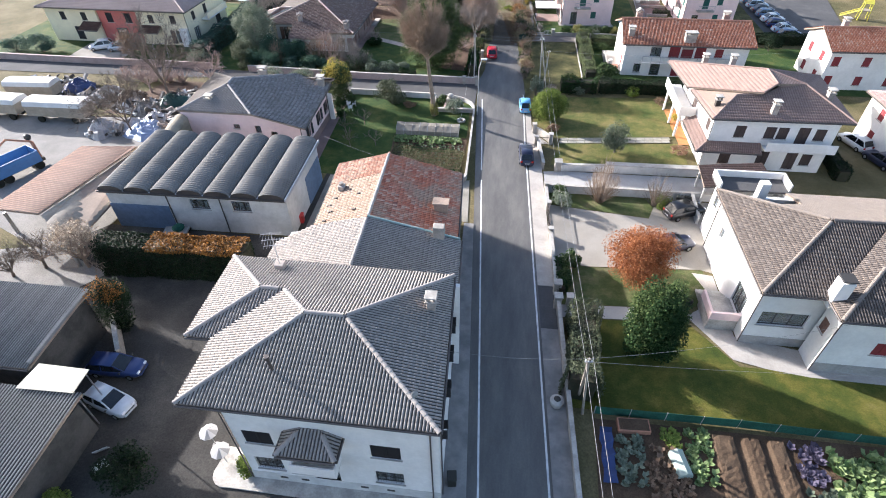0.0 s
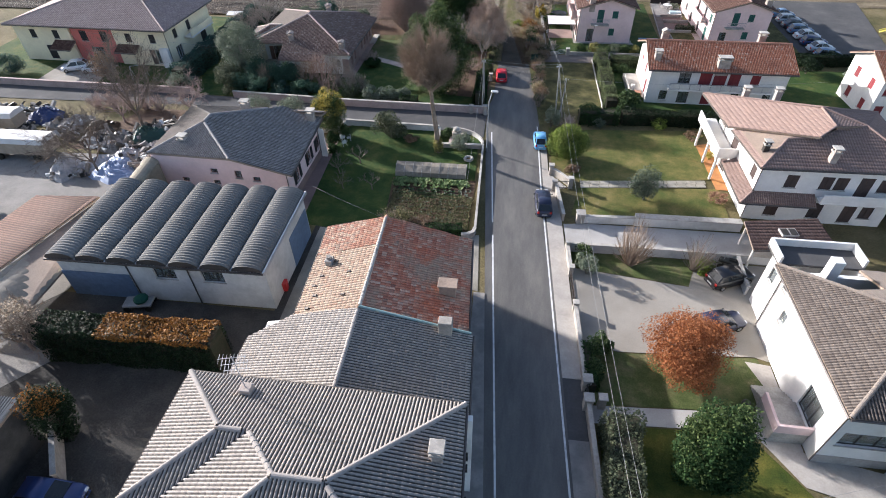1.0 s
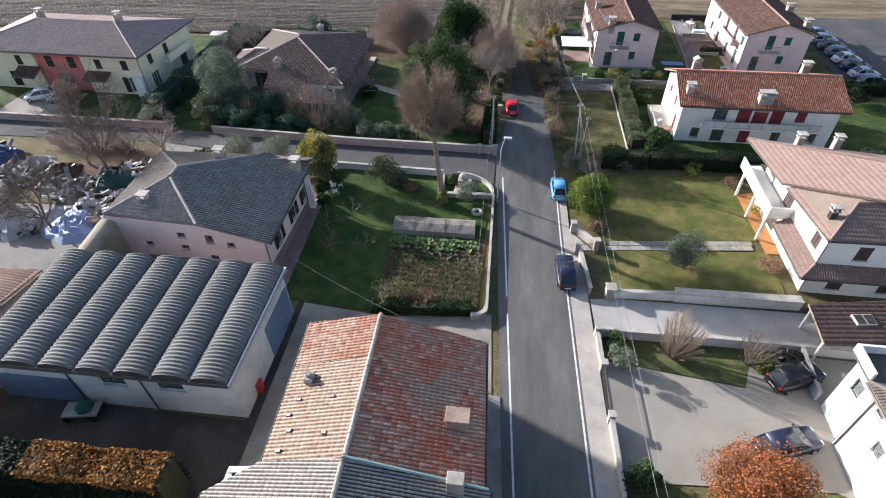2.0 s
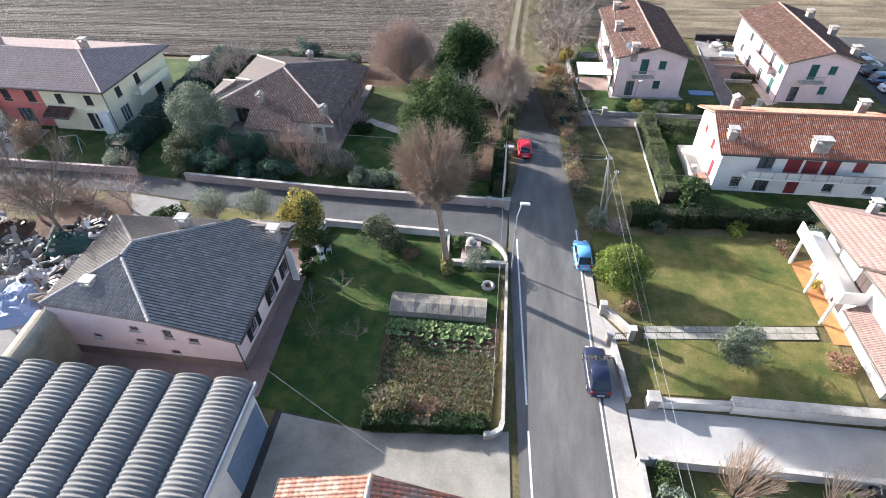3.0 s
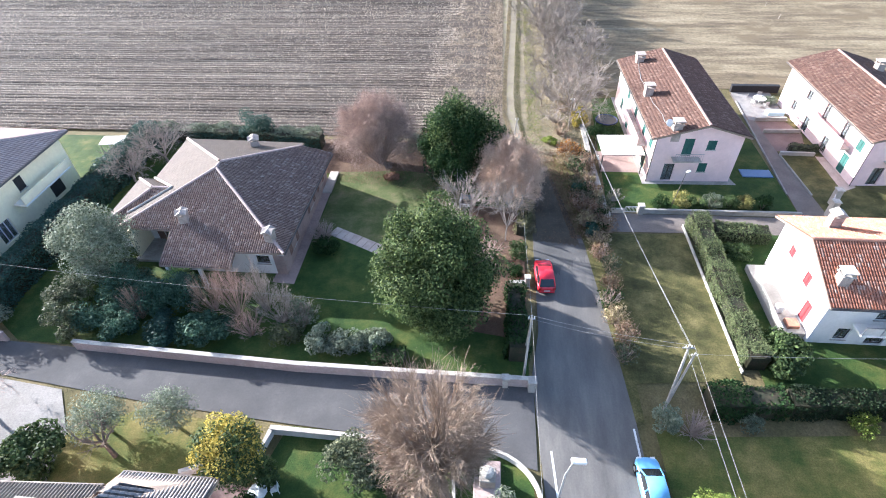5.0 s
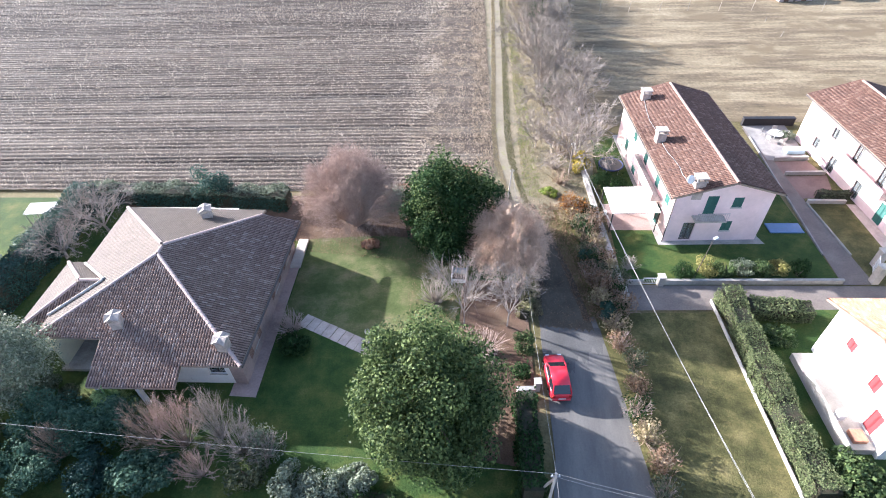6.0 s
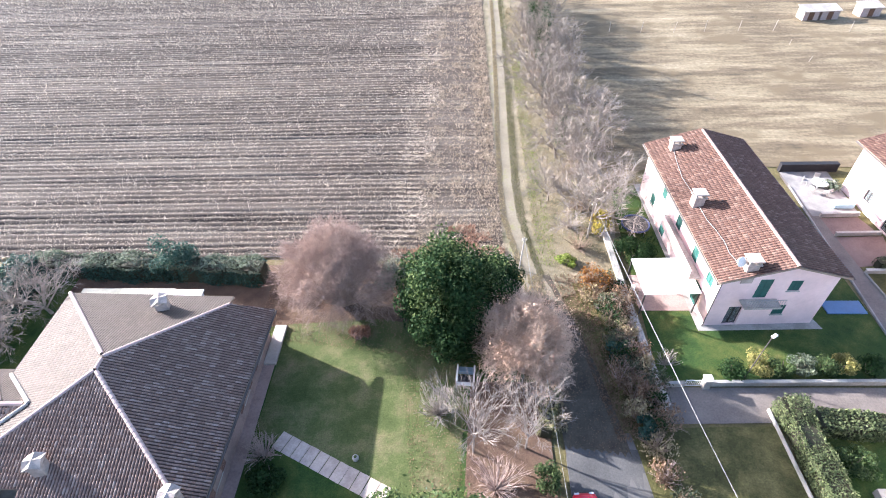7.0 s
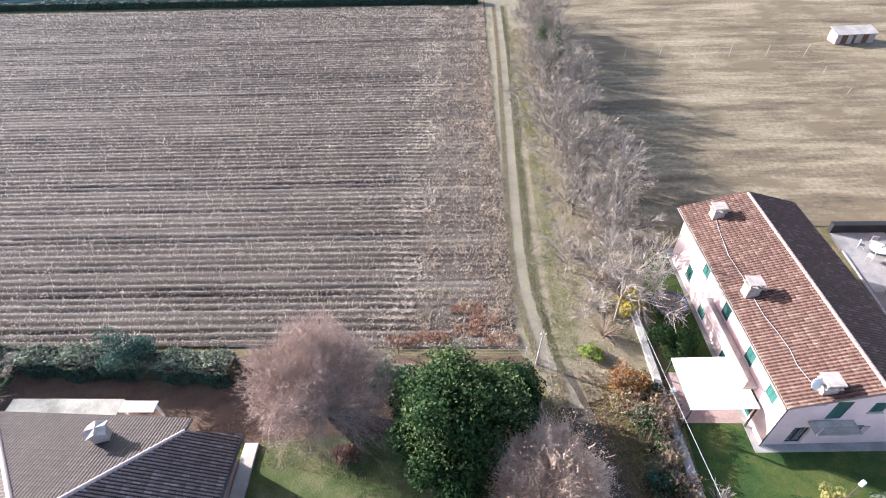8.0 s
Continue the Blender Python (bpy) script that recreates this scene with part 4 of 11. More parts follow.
# gardens on the east side
sheet("lawn", [(5.6, 21.9), (40, 21.6), (40, 27), (19, 27), (16, 31), (6.2, 30.4)], 0.002, M_["lawn_olive"], "long olive-green lawn before the white house")
sheet("path", [(5.4, 30.5), (16.0, 31.1), (16.0, 32.6), (5.3, 31.9)], 0.006, M_["concrete"], "pale paved garden path")
sheet("lawn", [(5.2, 32.0), (16.4, 32.7), (19.0, 33.8), (18.6, 37.6), (8.2, 36.9), (5.2, 37.5)], 0.002, M_["lawn_leafy"], "half-dry lawn round the copper-leaved tree")
sheet("driveway", [(5.0, 37.6), (8.2, 37.0), (18.4, 37.7), (20.5, 37), (24, 42), (24, 48.3), (16.4, 48.4), (15, 44.9), (5.0, 46.2)], 0.004, M_["gravel"], "pale gravel forecourt with parked cars")
sheet("lawn", [(4.8, 46.3), (15, 45.0), (16.3, 48.4), (4.7, 48.4)], 0.006, M_["lawn_leafy"], "narrow strip of lawn by the wall")
sheet("driveway", [(4.6, 48.8), (28.4, 48.4), (28.4, 53.0), (6.2, 52.8), (4.4, 52.5)], 0.002, M_["concrete"], "concrete lane between two garden walls")
sheet("house_walk", [(16.0, 31.8), (18.7, 27.6), (21.0, 27.0), (24, 26.6), (30, 26.5), (30, 28), (19.4, 30), (19.4, 37), (17.6, 37.2), (18.8, 33.8)], 0.012, M_["cream_paving"], "white concrete walk round the white house")
sheet("lawn", [(5.2, 54), (21, 54.5), (21.2, 60.4), (6.3, 59.0)], 0.004, M_["lawn_dry"], "half-dry lawn of the pink villa")
sheet("lawn", [(6.4, 60.3), (21.2, 62.1), (20.6, 69.4), (23, 73), (7.6, 71.8), (3.2, 72), (3.4, 64)], 0.004, M_["lawn_dry"], "half-dry lawn of the pink villa")
sheet("terrace", [(20.9, 60.2), (23.5, 60.2), (23.2, 70.2), (20.7, 69.4)], 0.02, M_["orange_paving"], "orange tiled terrace under the balcony", "terrace")
sheet("lawn", [(2.4, 75.6), (10.4, 76.4), (10.2, 92.6), (2.6, 92.4)], 0.004, M_["bank_grass"], "shaded dry lawn beside the hedge")
sheet("driveway", [(2.6, 92.7), (30, 93.2), (30, 95.7), (3.4, 95.6)], 0.004, M_["paved_drive"], "grey asphalt driveway")
sheet("lawn", [(3.4, 96.0), (22, 96.2), (22, 122), (4.5, 120)], 0.002, M_["lawn"], "green lawn round the pink house")
sheet("driveway", [(22.0, 95.8), (24.7, 95.9), (24.1, 107), (24.0, 122), (23.2, 122)], 0.006, M_["paved_drive"], "dark brick-paved drive between the pink houses")
sheet("terrace", [(24.05, 107.9), (27.4, 108.3), (28.4, 112.0), (24.0, 111.9)], 0.012, M_["brick_paving"], "brown brick terrace beside the drive", "terrace")
sheet("terrace", [(24.0, 112.3), (28.2, 112.4), (27.6, 114.8), (24.0, 114.7)], 0.012, M_["brick_paving"], "brown brick terrace before the patio", "terrace")
sheet("house_walk", [(27.9, 107.0), (29.3, 106.9), (29.6, 101.2), (27.9, 100.3)], 0.012, M_["path_pink"], "beige paved walk along the pink house")
sheet("garden", [(24.3, 96), (43, 96), (43, 122), (24.1, 122)], 0.001, M_["bank_grass"], "gardens of the second pink house")
sheet("patio", [(23.4, 115), (28.0, 115), (28.5, 122.6), (23.4, 122.6)], 0.01, M_["sidewalk"], "white paved patio")
sheet("house_walk", [(7.7, 100.8), (17.5, 101.0), (17.2, 102), (16.7, 121), (7.3, 120.5)], 0.008, M_["kerb_concrete"], "pinkish paved surround of the house")
sheet("garden", [(11.8, 76), (60, 76), (60, 93), (11.8, 93)], 0.001, M_["lawn"], "gardens round the red-roofed house")
sheet("garden", [(24, 22), (60, 22), (60, 75), (24, 75)], -0.004, M_["rough_grass"], "gardens and drives between the villas")
sheet("car_park", [(43.0, 96.4), (56, 96.4), (62, 126), (43, 126)], 0.004, M_["asphalt_old"], "asphalt car park beyond the houses", "car park")
sheet("meadow", [(10, 124), (24, 123.5), (62, 123), (140, 120), (300, 320), (-2, 320), (-2.5, 150), (2, 118)], 0.0, M_["meadow"], "pale dry meadow behind the houses", "meadow")
sheet("verge", [(-4.0, 104), (2.5, 106), (4.6, 118), (3.2, 150), (1.5, 200), (-7.4, 200), (-7.2, 150), (-7.4, 118), (-7.2, 109)], 0.006, M_["verge"], "grassy verge beside the track")
sheet("ditch_bank", [(2.0, 72.5), (2.6, 72.5), (2.6, 92), (3.3, 106), (-1.5, 106), (0.3, 93), (1.1, 84), (1.62, 78)], 0.007, M_["bank_grass"], "weedy ditch bank along the road")

# stubble field: low ridges across, then straw in rows
def stubble_field():
    x0, x1, y0, y1, row = -130.0, -7.2, 109.3, 186.0, 0.78
    nx, ny = 150, int((y1 - y0) / row * 6)
    X = x0 + (x1 - x0) * np.linspace(0, 1, nx) ** 0.85
    Y = np.linspace(y0, y1, ny)
    gx, gy = np.meshgrid(X, Y)
    edge = np.clip((-15.0 - gx) / 4.0, 0.0, 1.0)
    wave = np.abs(np.cos(np.pi * (gy - 0.012 * gx) / row)) ** 0.8
    deep = np.random.RandomState(6).rand(400)
    deep = 0.55 + 0.9 * deep[np.clip(np.round((gy - 0.012 * gx) / row - 0.5).astype(int), 0, 10 ** 6) % 400]
    z = -0.08 + 0.22 * (0.3 + 0.7 * edge) * (1 - (1 - wave) * deep) + np.random.RandomState(4).rand(ny, nx) * 0.08
    z = z * np.clip((x1 - gx) / 2.0, 0.0, 1.0)
    V = np.stack([gx, gy, z + 0.04], -1).reshape(-1, 3)
    i, j = np.meshgrid(np.arange(nx - 1), np.arange(ny - 1))
    k = (j * nx + i).ravel()
    F = np.stack([k, k + 1, k + nx + 1, k + nx], 1)
    ob = put("stubble_field", fast("stubble_field", V, F, M_["field_soil"], smooth=True))
    tagged(ob, "harvested field with rows of pale stubble", "field", kind="structure")
    rs = np.random.RandomState(11)
    n = 420000
    y = y0 + (y1 - y0) * rs.rand(n) ** 1.35
    x = x1 - (x1 - x0) * rs.rand(n) ** 1.3
    # each row holds its own amount of straw, and loses some in patches
    line = np.round((y - 0.012 * x) / row)
    rr_ = np.random.RandomState(3).rand(420)
    full = (0.5 * rr_[:400] + 0.5 * np.convolve(rr_, np.ones(4) / 4, "same")[:400] * 1.0)[line.astype(int) % 400] * 1.6 - 0.3
    patch_ = 0.5 + 0.5 * np.sin(x * 0.21 + 2.1 * np.sin(line * 1.7)) * np.sin(x * 0.057 + line * 0.9)
    keep = rs.rand(n) < (0.1 + 0.78 * full + 0.35 * patch_) * np.where(x > -15.0 + 1.6 * np.sin(y * 0.5) + 0.9 * np.sin(y * 1.7), 0.3 + 0.6 * (np.sin(x * 2.1 + 1.3 * np.sin(y * 0.8)) > 0.1) * (np.sin(y * 1.9 + x * 0.7) > -0.4), 1.0)
    x, y, line = x[keep], y[keep], line[keep]
    n = len(x)
    r = line * row + 0.012 * x + rs.normal(0, 0.095, n)
    loose = ((x > -15.5) & (rs.rand(n) < 0.7)) | (rs.rand(n) < 0.2)
    y = np.where(loose, y, r)
    s = (0.07 + 0.17 * rs.rand(n)) * (1 + (y - y0) / 90)
    a = rs.rand(n) * np.pi
    tilt = rs.rand(n) * 0.9
    d = np.stack([np.cos(a) * np.cos(tilt), np.sin(a) * np.cos(tilt), np.sin(tilt)], 1)
    w = np.stack([-np.sin(a), np.cos(a), 0 * a], 1) * (0.024 * (1 + (y - y0) / 90))[:, None]
    c = np.stack([x, y, 0.1 + 0.07 * rs.rand(n)], 1)
    V = np.stack([c - 1.5 * w, c + 1.5 * w, c + d * s[:, None] * 1.15], 1)
    head = x > -15.5 + 1.6 * np.sin(y * 0.5)
    for sel, mat, label in ((~head, "l_straw", "pale cut straw stalks lying in rows"), (head, "l_stalk", "brown trampled stalks on the headland")):
        W = V[sel].reshape(-1, 3)
        tagged(put("stubble", fast("stubble", W, np.arange(len(W)).reshape(-1, 3), M_[mat])), label, "stubble", kind="stuff")


stubble_field()


# ---- houses ----
DARK = dict(frame_mat=M_["frame_dark"], shutter=M_["shutter_dark"], leaf="shut")
GRILL = dict(frame_mat=M_["frame_dark"], grille=True)


def corner_house():
    h = thing("house", 0, 0, 0, "white two-storey house with a grey tiled hip roof beside the road", "house")
    E_, R_ = 8.85, 10.45
    sw, se, ne, nw, xs, xj = (-17.0, 13.9, E_), (-2.32, 13.9, E_), (-2.88, 25.5, E_), (-18.7, 25.7, E_), (-18.7, 18.4, E_), (-17.0, 18.4, E_)
    A, B, c1, c2 = (-11.2, 19.8, R_), (-8.75, 19.8, R_), (-15.0, 22.05, 9.84), (-13.45, 22.05, 9.84)
    sl = [[sw, se, B, A], [se, ne, B], [ne, nw, c1, c2, A, B], [xj, sw, A, c2], [nw, xs, c1], [xs, xj, c2, c1]]
    roof(h, sl, M_["t_grey"], [(sw, A), (se, B), (ne, B), (A, B), (A, c2), (nw, c1), (xs, c1), (c1, c2)], label="grey hip roof of curved tiles")
    # upper south windows: shut near-black shutters stand in for dark barred glass
    wins = {"S": [(-13.2, 1.75, 4.75, 1.4, DARK), (-5.55, 1.75, 4.75, 1.4, DARK), (-9.6, 1.3, 4.2, 2.2, dict(frame_mat=M_["frame_dark"], door=True)), (-13.2, 1.75, 1.6, 1.4, GRILL), (-5.55, 1.75, 1.6, 1.4, GRILL), (-9.6, 1.7, 0.25, 2.2, dict(frame_mat=M_["frame_dark"], door=True))],
            "E": [(y, 0.66, 5.2, 0.95, dict(frame_mat=M_["frame_dark"], shutter=M_["shutter_dark"], leaf="out")) for y in (15.9, 18.7, 21.4, 23.8)],
            "W": [(17, 1.2, 5.0, 1.4, DARK), (22, 1.2, 5.0, 1.4, DARK)]}
    walls(h, -14.7, -2.45, 14.2, 25.0, 0, 8.6, M_["white_wall"], wins, sides="SNW")
    # the street wall follows the road, a little askew
    e0, e1 = Vector((-2.45, 14.56, 0)), Vector((-2.99, 25.0, 0))
    ea, ed_ = math.degrees(math.atan2(e1.y - e0.y, e1.x - e0.x)), (e1 - e0).normalized()
    holes = []
    for y, w, z, hh, opt in wins["E"]:
        u = y - e0.y
        holes.append((u - w / 2, u + w / 2, z, z + hh))
        c = e0 + ed_ * u
        window(h, pose(c.x, c.y, z, 0, 0, ea), w, hh, **opt)
    wall_part(h, e0[:2], e1[:2], 0, 8.6, M_["white_wall"], holes)
    Mesh().box(-14.73, -2.42, 14.17, 14.2, 0, 1.05).make("plinth", M_["grey_wall"], h)
    for x in (-12.6, -11.2, -7.3, -5.6):
        Mesh().box(x - 0.25, x + 0.25, 14.14, 14.2, 0.55, 0.75, 0.01).make("cellar_vent", M_["frame_dark"], h)
    downpipe(h, -14.78, 14.12, 0.3, 8.6)
    downpipe(h, -2.9, 14.1, 0.3, 8.6)
    downpipe(h, -2.36, 14.5, 0.3, 8.6)
    # porch roof over the balcony
    z = 6.6
    p = [(-11.35, 12.75, z), (-7.95, 12.75, z), (-7.95, 14.2, z), (-11.35, 14.2, z)]
    q0, q1 = (-10.2, 14.2, z + 0.62), (-9.1, 14.2, z + 0.62)
    roof(h, [[p[0], p[1], q1, q0], [p[1], p[2], q1], [p[3], p[0], q0]], M_["t_grey"], [(p[0], q0), (p[1], q1)], name="porch_roof", label="small hipped tile canopy over the balcony")
    bal = Mesh().box(-11.0, -8.3, 13.0, 14.18, 3.95, 4.12, 0.02).make("balcony", M_["grey_wall"], h, "shallow balcony with solid white parapet")
    Mesh().box(-11.0, -8.3, 13.0, 13.1, 4.12, 4.95).box(-11.0, -10.9, 13.1, 14.18, 4.12, 4.95).box(-8.4, -8.3, 13.1, 14.18, 4.12, 4.95).make("parapet", M_["white_wall"], bal)
    chimney(h, -3.95, 22.15, 9.15, 0.55, 0.55, 0.75)
    chimney(h, -14.8, 24.65, 9.2, 0.65, 0.6, 0.35, top="slab")
    # vent pipe and its bracket
    Mesh().cyl((-12.05, 16.2, 9.1), (-12.15, 16.2, 10.5), 0.09, n=8).cyl((-12.15, 16.2, 10.5), (-12.15, 16.2, 10.75), 0.16, n=8).make("flue_pipe", M_["gutter"], h)
    Mesh().cyl((-3.9, 15.7, 9.1), (-3.9, 15.7, 9.5), 0.025, n=6).make("dish_post", M_["steel"], h)
    Mesh().ball((0, 0, 0), 0.2, 12, 0.25).make("satellite_dish", M_["kerb_concrete"], h, "small grey satellite dish", pose(-3.9, 15.6, 9.52, 65, 0, 20))
    # walk with a rounded corner at the south side
    pts = [(-16.0, 13.3)] + [(-16.6 + 1.0 * math.cos(k), 14.2 + 0.95 * math.sin(k)) for k in [radians(d) for d in (260, 235, 210, 180)]] + [(-17.3, 16.0), (-14.7, 16.0), (-14.7, 14.2), (-2.45, 14.2), (-2.4, 13.2)]
    sheet("house_walk", list(reversed(pts))[::-1], 0.12, M_["wall_cap"], "pale concrete walk along the house with a rounded corner", thick=0.2)
    return h


def mid_annex():
    h = thing("house", 0, 0, 0, "lower rear wing with a grey tiled gable roof", "house")
    r0, r1 = (-10.6, 25.6, 7.75), (-10.75, 32.5, 7.75)
    e0, e1, w0 = (-2.75, 25.6, 5.95), (-3.1, 32.5, 5.95), (-18.1, 25.6, 5.95)
    sl = [[e0, e1, r1, r0], [(-18.1, 30.6, 5.95), w0, r0, r1, (-15.4, 32.3, 6.6)]]
    roof(h, [sl[0]], M_["t_grey"], [(r0, r1)], name="roof", label="grey tiled gable roof")
    roof(h, [sl[1]], M_["t_grey"], [], name="roof")
    Mesh().cyl((-3.2, 32.55, 6.06), (-10.75, 32.55, 7.84), 0.1, n=6).make("verge_flashing", M_["green_copper"], h)
    walls(h, -17.4, -3.2, 25.2, 32.2, 0, 5.75, M_["grey_wall"], {"E": [(27.5, 1.0, 1.2, 1.4, DARK), (30.2, 1.0, 1.2, 1.4, DARK), (27.5, 1.0, 3.9, 1.2, DARK), (30.2, 1.0, 3.9, 1.2, DARK)], "W": [(28, 1.2, 1.2, 1.4, DARK)]}, sides="SENW")
    gable_end(h, 32.2, -17.4, -3.2, -10.7, 5.75, 7.5, M_["grey_wall"], north=True)
    chimney(h, -4.9, 32.3, 6.4, 0.9, 0.7, 1.1, top="slab", mat=M_["block_wall"])


def old_house():
    h = thing("house", 0, 0, 0, "old house with a patched red clay tile roof", "house")
    r0, r1 = (-10.7, 32.6, 7.65), (-10.95, 42.4, 7.65)
    e0, e1, w0, w1 = (-3.4, 32.6, 5.95), (-4.0, 42.2, 5.95), (-15.5, 31.9, 6.2), (-16.0, 42.2, 6.2)
    old = dict(jitter=0.03, pitch=0.24, course=0.36, amp=0.05)
    wm, rm = (-15.78, 38.6, 6.2), (-10.85, 39.0, 7.65)
    roof(h, [[e0, e1, r1, r0]], M_["t_old_red"], [(r0, r1)], label="weathered red clay tiles", **old)
    roof(h, [[w1, wm, rm, r1]], M_["t_old_red_sunward"], [], label="weathered red clay tiles, toned darker on the sunlit west slope", **old)
    roof(h, [[wm, w0, r0, rm]], M_["t_ochre"], [], label="bleached ochre clay tiles with red patches", **old)
    walls(h, -15.2, -4.15, 32.3, 41.9, 0, 5.75, M_["block_wall"], {"E": [(35, 1.0, 1.1, 1.4, DARK), (38.5, 1.0, 1.1, 1.4, DARK), (35, 1.0, 3.7, 1.2, DARK), (38.5, 1.0, 3.7, 1.2, DARK)], "N": [(-7, 1.0, 3.6, 1.2, DARK), (-12.5, 1.0, 3.6, 1.2, DARK)], "W": [(37, 1.2, 1.0, 1.3, DARK)]})
    gable_end(h, 41.9, -15.2, -4.15, -10.9, 5.75, 7.45, M_["block_wall"], north=True)
    chimney(h, -5.2, 35.8, 6.3, 1.2, 0.55, 0.8, top="slab", mat=M_["sooty_render"])
    Mesh().box(-5.9, -4.5, 35.5, 36.5, 7.1, 7.2, 0.03).make("chimney_slab", M_["sooty_render"], h)
    chimney(h, -14.4, 37.6, 6.5, 0.55, 0.7, 0.55, top="slab", mat=M_["plinth"])
    Mesh().cyl((-14.4, 37.6, 7.05), (-14.4, 37.6, 7.3), 0.2, n=10).make("flue_pot", M_["block_wall"], h)
    for vx, vy in ((-14.6, 36.2), (-14.9, 35.2), (-12.5, 36.3), (-14.5, 34.2), (-12.3, 34.0), (-14.7, 33.0)):
        Mesh().box(-0.16, 0.16, -0.1, 0.1, -0.03, 0.1, 0.02).make("vent_tile", M_["gutter"], h, "", pose(vx, vy, 6.24 + (vx + 15.6) * 0.297, 0, -16, 0))
    cap_tiles(h, (-10.72, 32.7, 7.72), (-10.95, 42.3, 7.72), M_["wall_cap"], r=0.13)
    downpipe(h, -4.05, 42.0, 0, 5.8)


def barrel_shed():
    """Workshop under seven parallel barrel vaults of corrugated sheet."""
    h = thing("workshop", 0, 0, 1.0, "white workshop roofed with seven grey corrugated barrel vaults", "workshop")
    x0, y0, y1, w, z = -39.0 + 0.6, 38.0, 48.8, 2.69, 4.75
    rf = Mesh().box(x0 + 0.2, x0 + 7 * w - 0.2, y0 + 0.2, y1 - 0.2, z - 0.25, z - 0.02).make("roof", M_["grey_wall"], h)
    for b in range(7):
        ya, yb = y0, y1
        ny, na = int((yb - ya) / 0.04), 12
        Y = np.linspace(ya, yb, ny)
        A = np.linspace(0, np.pi, na)
        yy, aa = np.meshgrid(Y, A, indexing="ij")
        cor = 0.055 * np.sin(2 * np.pi * yy / 0.31)
        X = x0 + b * w + w / 2 - (w / 2 - 0.06 + cor * 0.6) * np.cos(aa)
        Z = z + (0.66 + cor) * np.sin(aa) ** 0.9
        V = np.stack([X, yy, Z], -1).reshape(-1, 3)
        i, j = np.meshgrid(np.arange(ny - 1), np.arange(na - 1), indexing="ij")
        k = (i * na + j).ravel()
        F = np.stack([k, k + na, k + na + 1, k + 1], 1)
        uv = np.stack([np.full(len(k), b * 0.31), np.floor((ya + (yb - ya) * i.ravel() / ny) / 1.2) * 0.17], 1)
        put("barrel_vault", fast("barrel_vault", V, F, M_["t_sheet"], uv, smooth=True), rf, "grey corrugated barrel vault")
        for yv in (ya, yb):
            m = Mesh()
            pts = [(x0 + b * w + w / 2 - (w / 2 - 0.06) * math.cos(a), z + 0.6 * math.sin(a) ** 0.9) for a in A]
            o = 0.02 if yv == ya else -0.02
            m.add([(p, yv + o, q) for p, q in pts], [tuple(range(len(pts)))])
            m.make("vault_end", M_["gutter"], rf)
        if b:
            Mesh().box(x0 + b * w - 0.07, x0 + b * w + 0.07, ya, y1, z - 0.01, z + 0.06).make("valley_gutter", M_["zinc"], rf)
    Mesh().box(x0 + 7 * w, x0 + 7 * w + 0.16, y0 - 0.1, y1 + 0.1, z - 0.15, z + 0.2, 0.03).make("edge_trim", M_["zinc"], rf)
    lean = Mesh()
    lean.add(*loft([[(cx - 0.82 * math.cos(math.pi * i / 10), yy, 4.35 + 0.65 * math.sin(math.pi * i / 10)) for i in range(11)] for cx, yy in ((-37.05, y1 + 0.02), (-37.25, y1 + 2.2), (-37.48, y1 + 4.4))]))
    lean.make("lean_to_roof", M_["lean_cream"], h, "smooth cream rounded lean-to behind the vaults")
    Mesh().box(x0, x0 + 7 * w, y0 - 0.15, y0 - 0.02, z - 0.15, z + 0.05, 0.02).make("front_gutter", M_["gutter"], rf)
    wide = dict(frame_mat=M_["frame_dark"])
    walls(h, x0 + 0.3, x0 + 7 * w - 0.15, y0 + 0.5, y1 - 0.3, 0, z - 0.26, M_["grey_wall"], {"S": [(-28.6, 1.9, 2.75, 1.2, wide), (-24.4, 1.9, 2.75, 1.2, wide)]})
    walls(h, -38.0, -36.55, y1 - 0.29, y1 + 4.2, 0, 4.36, M_["lean_cream"], {}, thick=0.2, sides="ENW")
    Mesh().box(-38.2, -32.0, y0 + 0.44, y0 + 0.5, 0.02, 2.9).make("roller_door", M_["blue_metal"], h, "blue-grey sliding metal door")
    Mesh().box(x0 + 7 * w - 0.15, x0 + 7 * w - 0.09, y0 + 5.8, y1 - 0.5, 0.02, 3.3).make("side_door", M_["blue_metal"], h, "blue-grey sliding metal door")
    for x in (-31.8, -26.4):
        Mesh().cyl((x, y0 + 0.43, 0), (x, y0 + 0.43, z - 0.2), 0.06, n=6).make("downpipe", M_["gutter"], h)


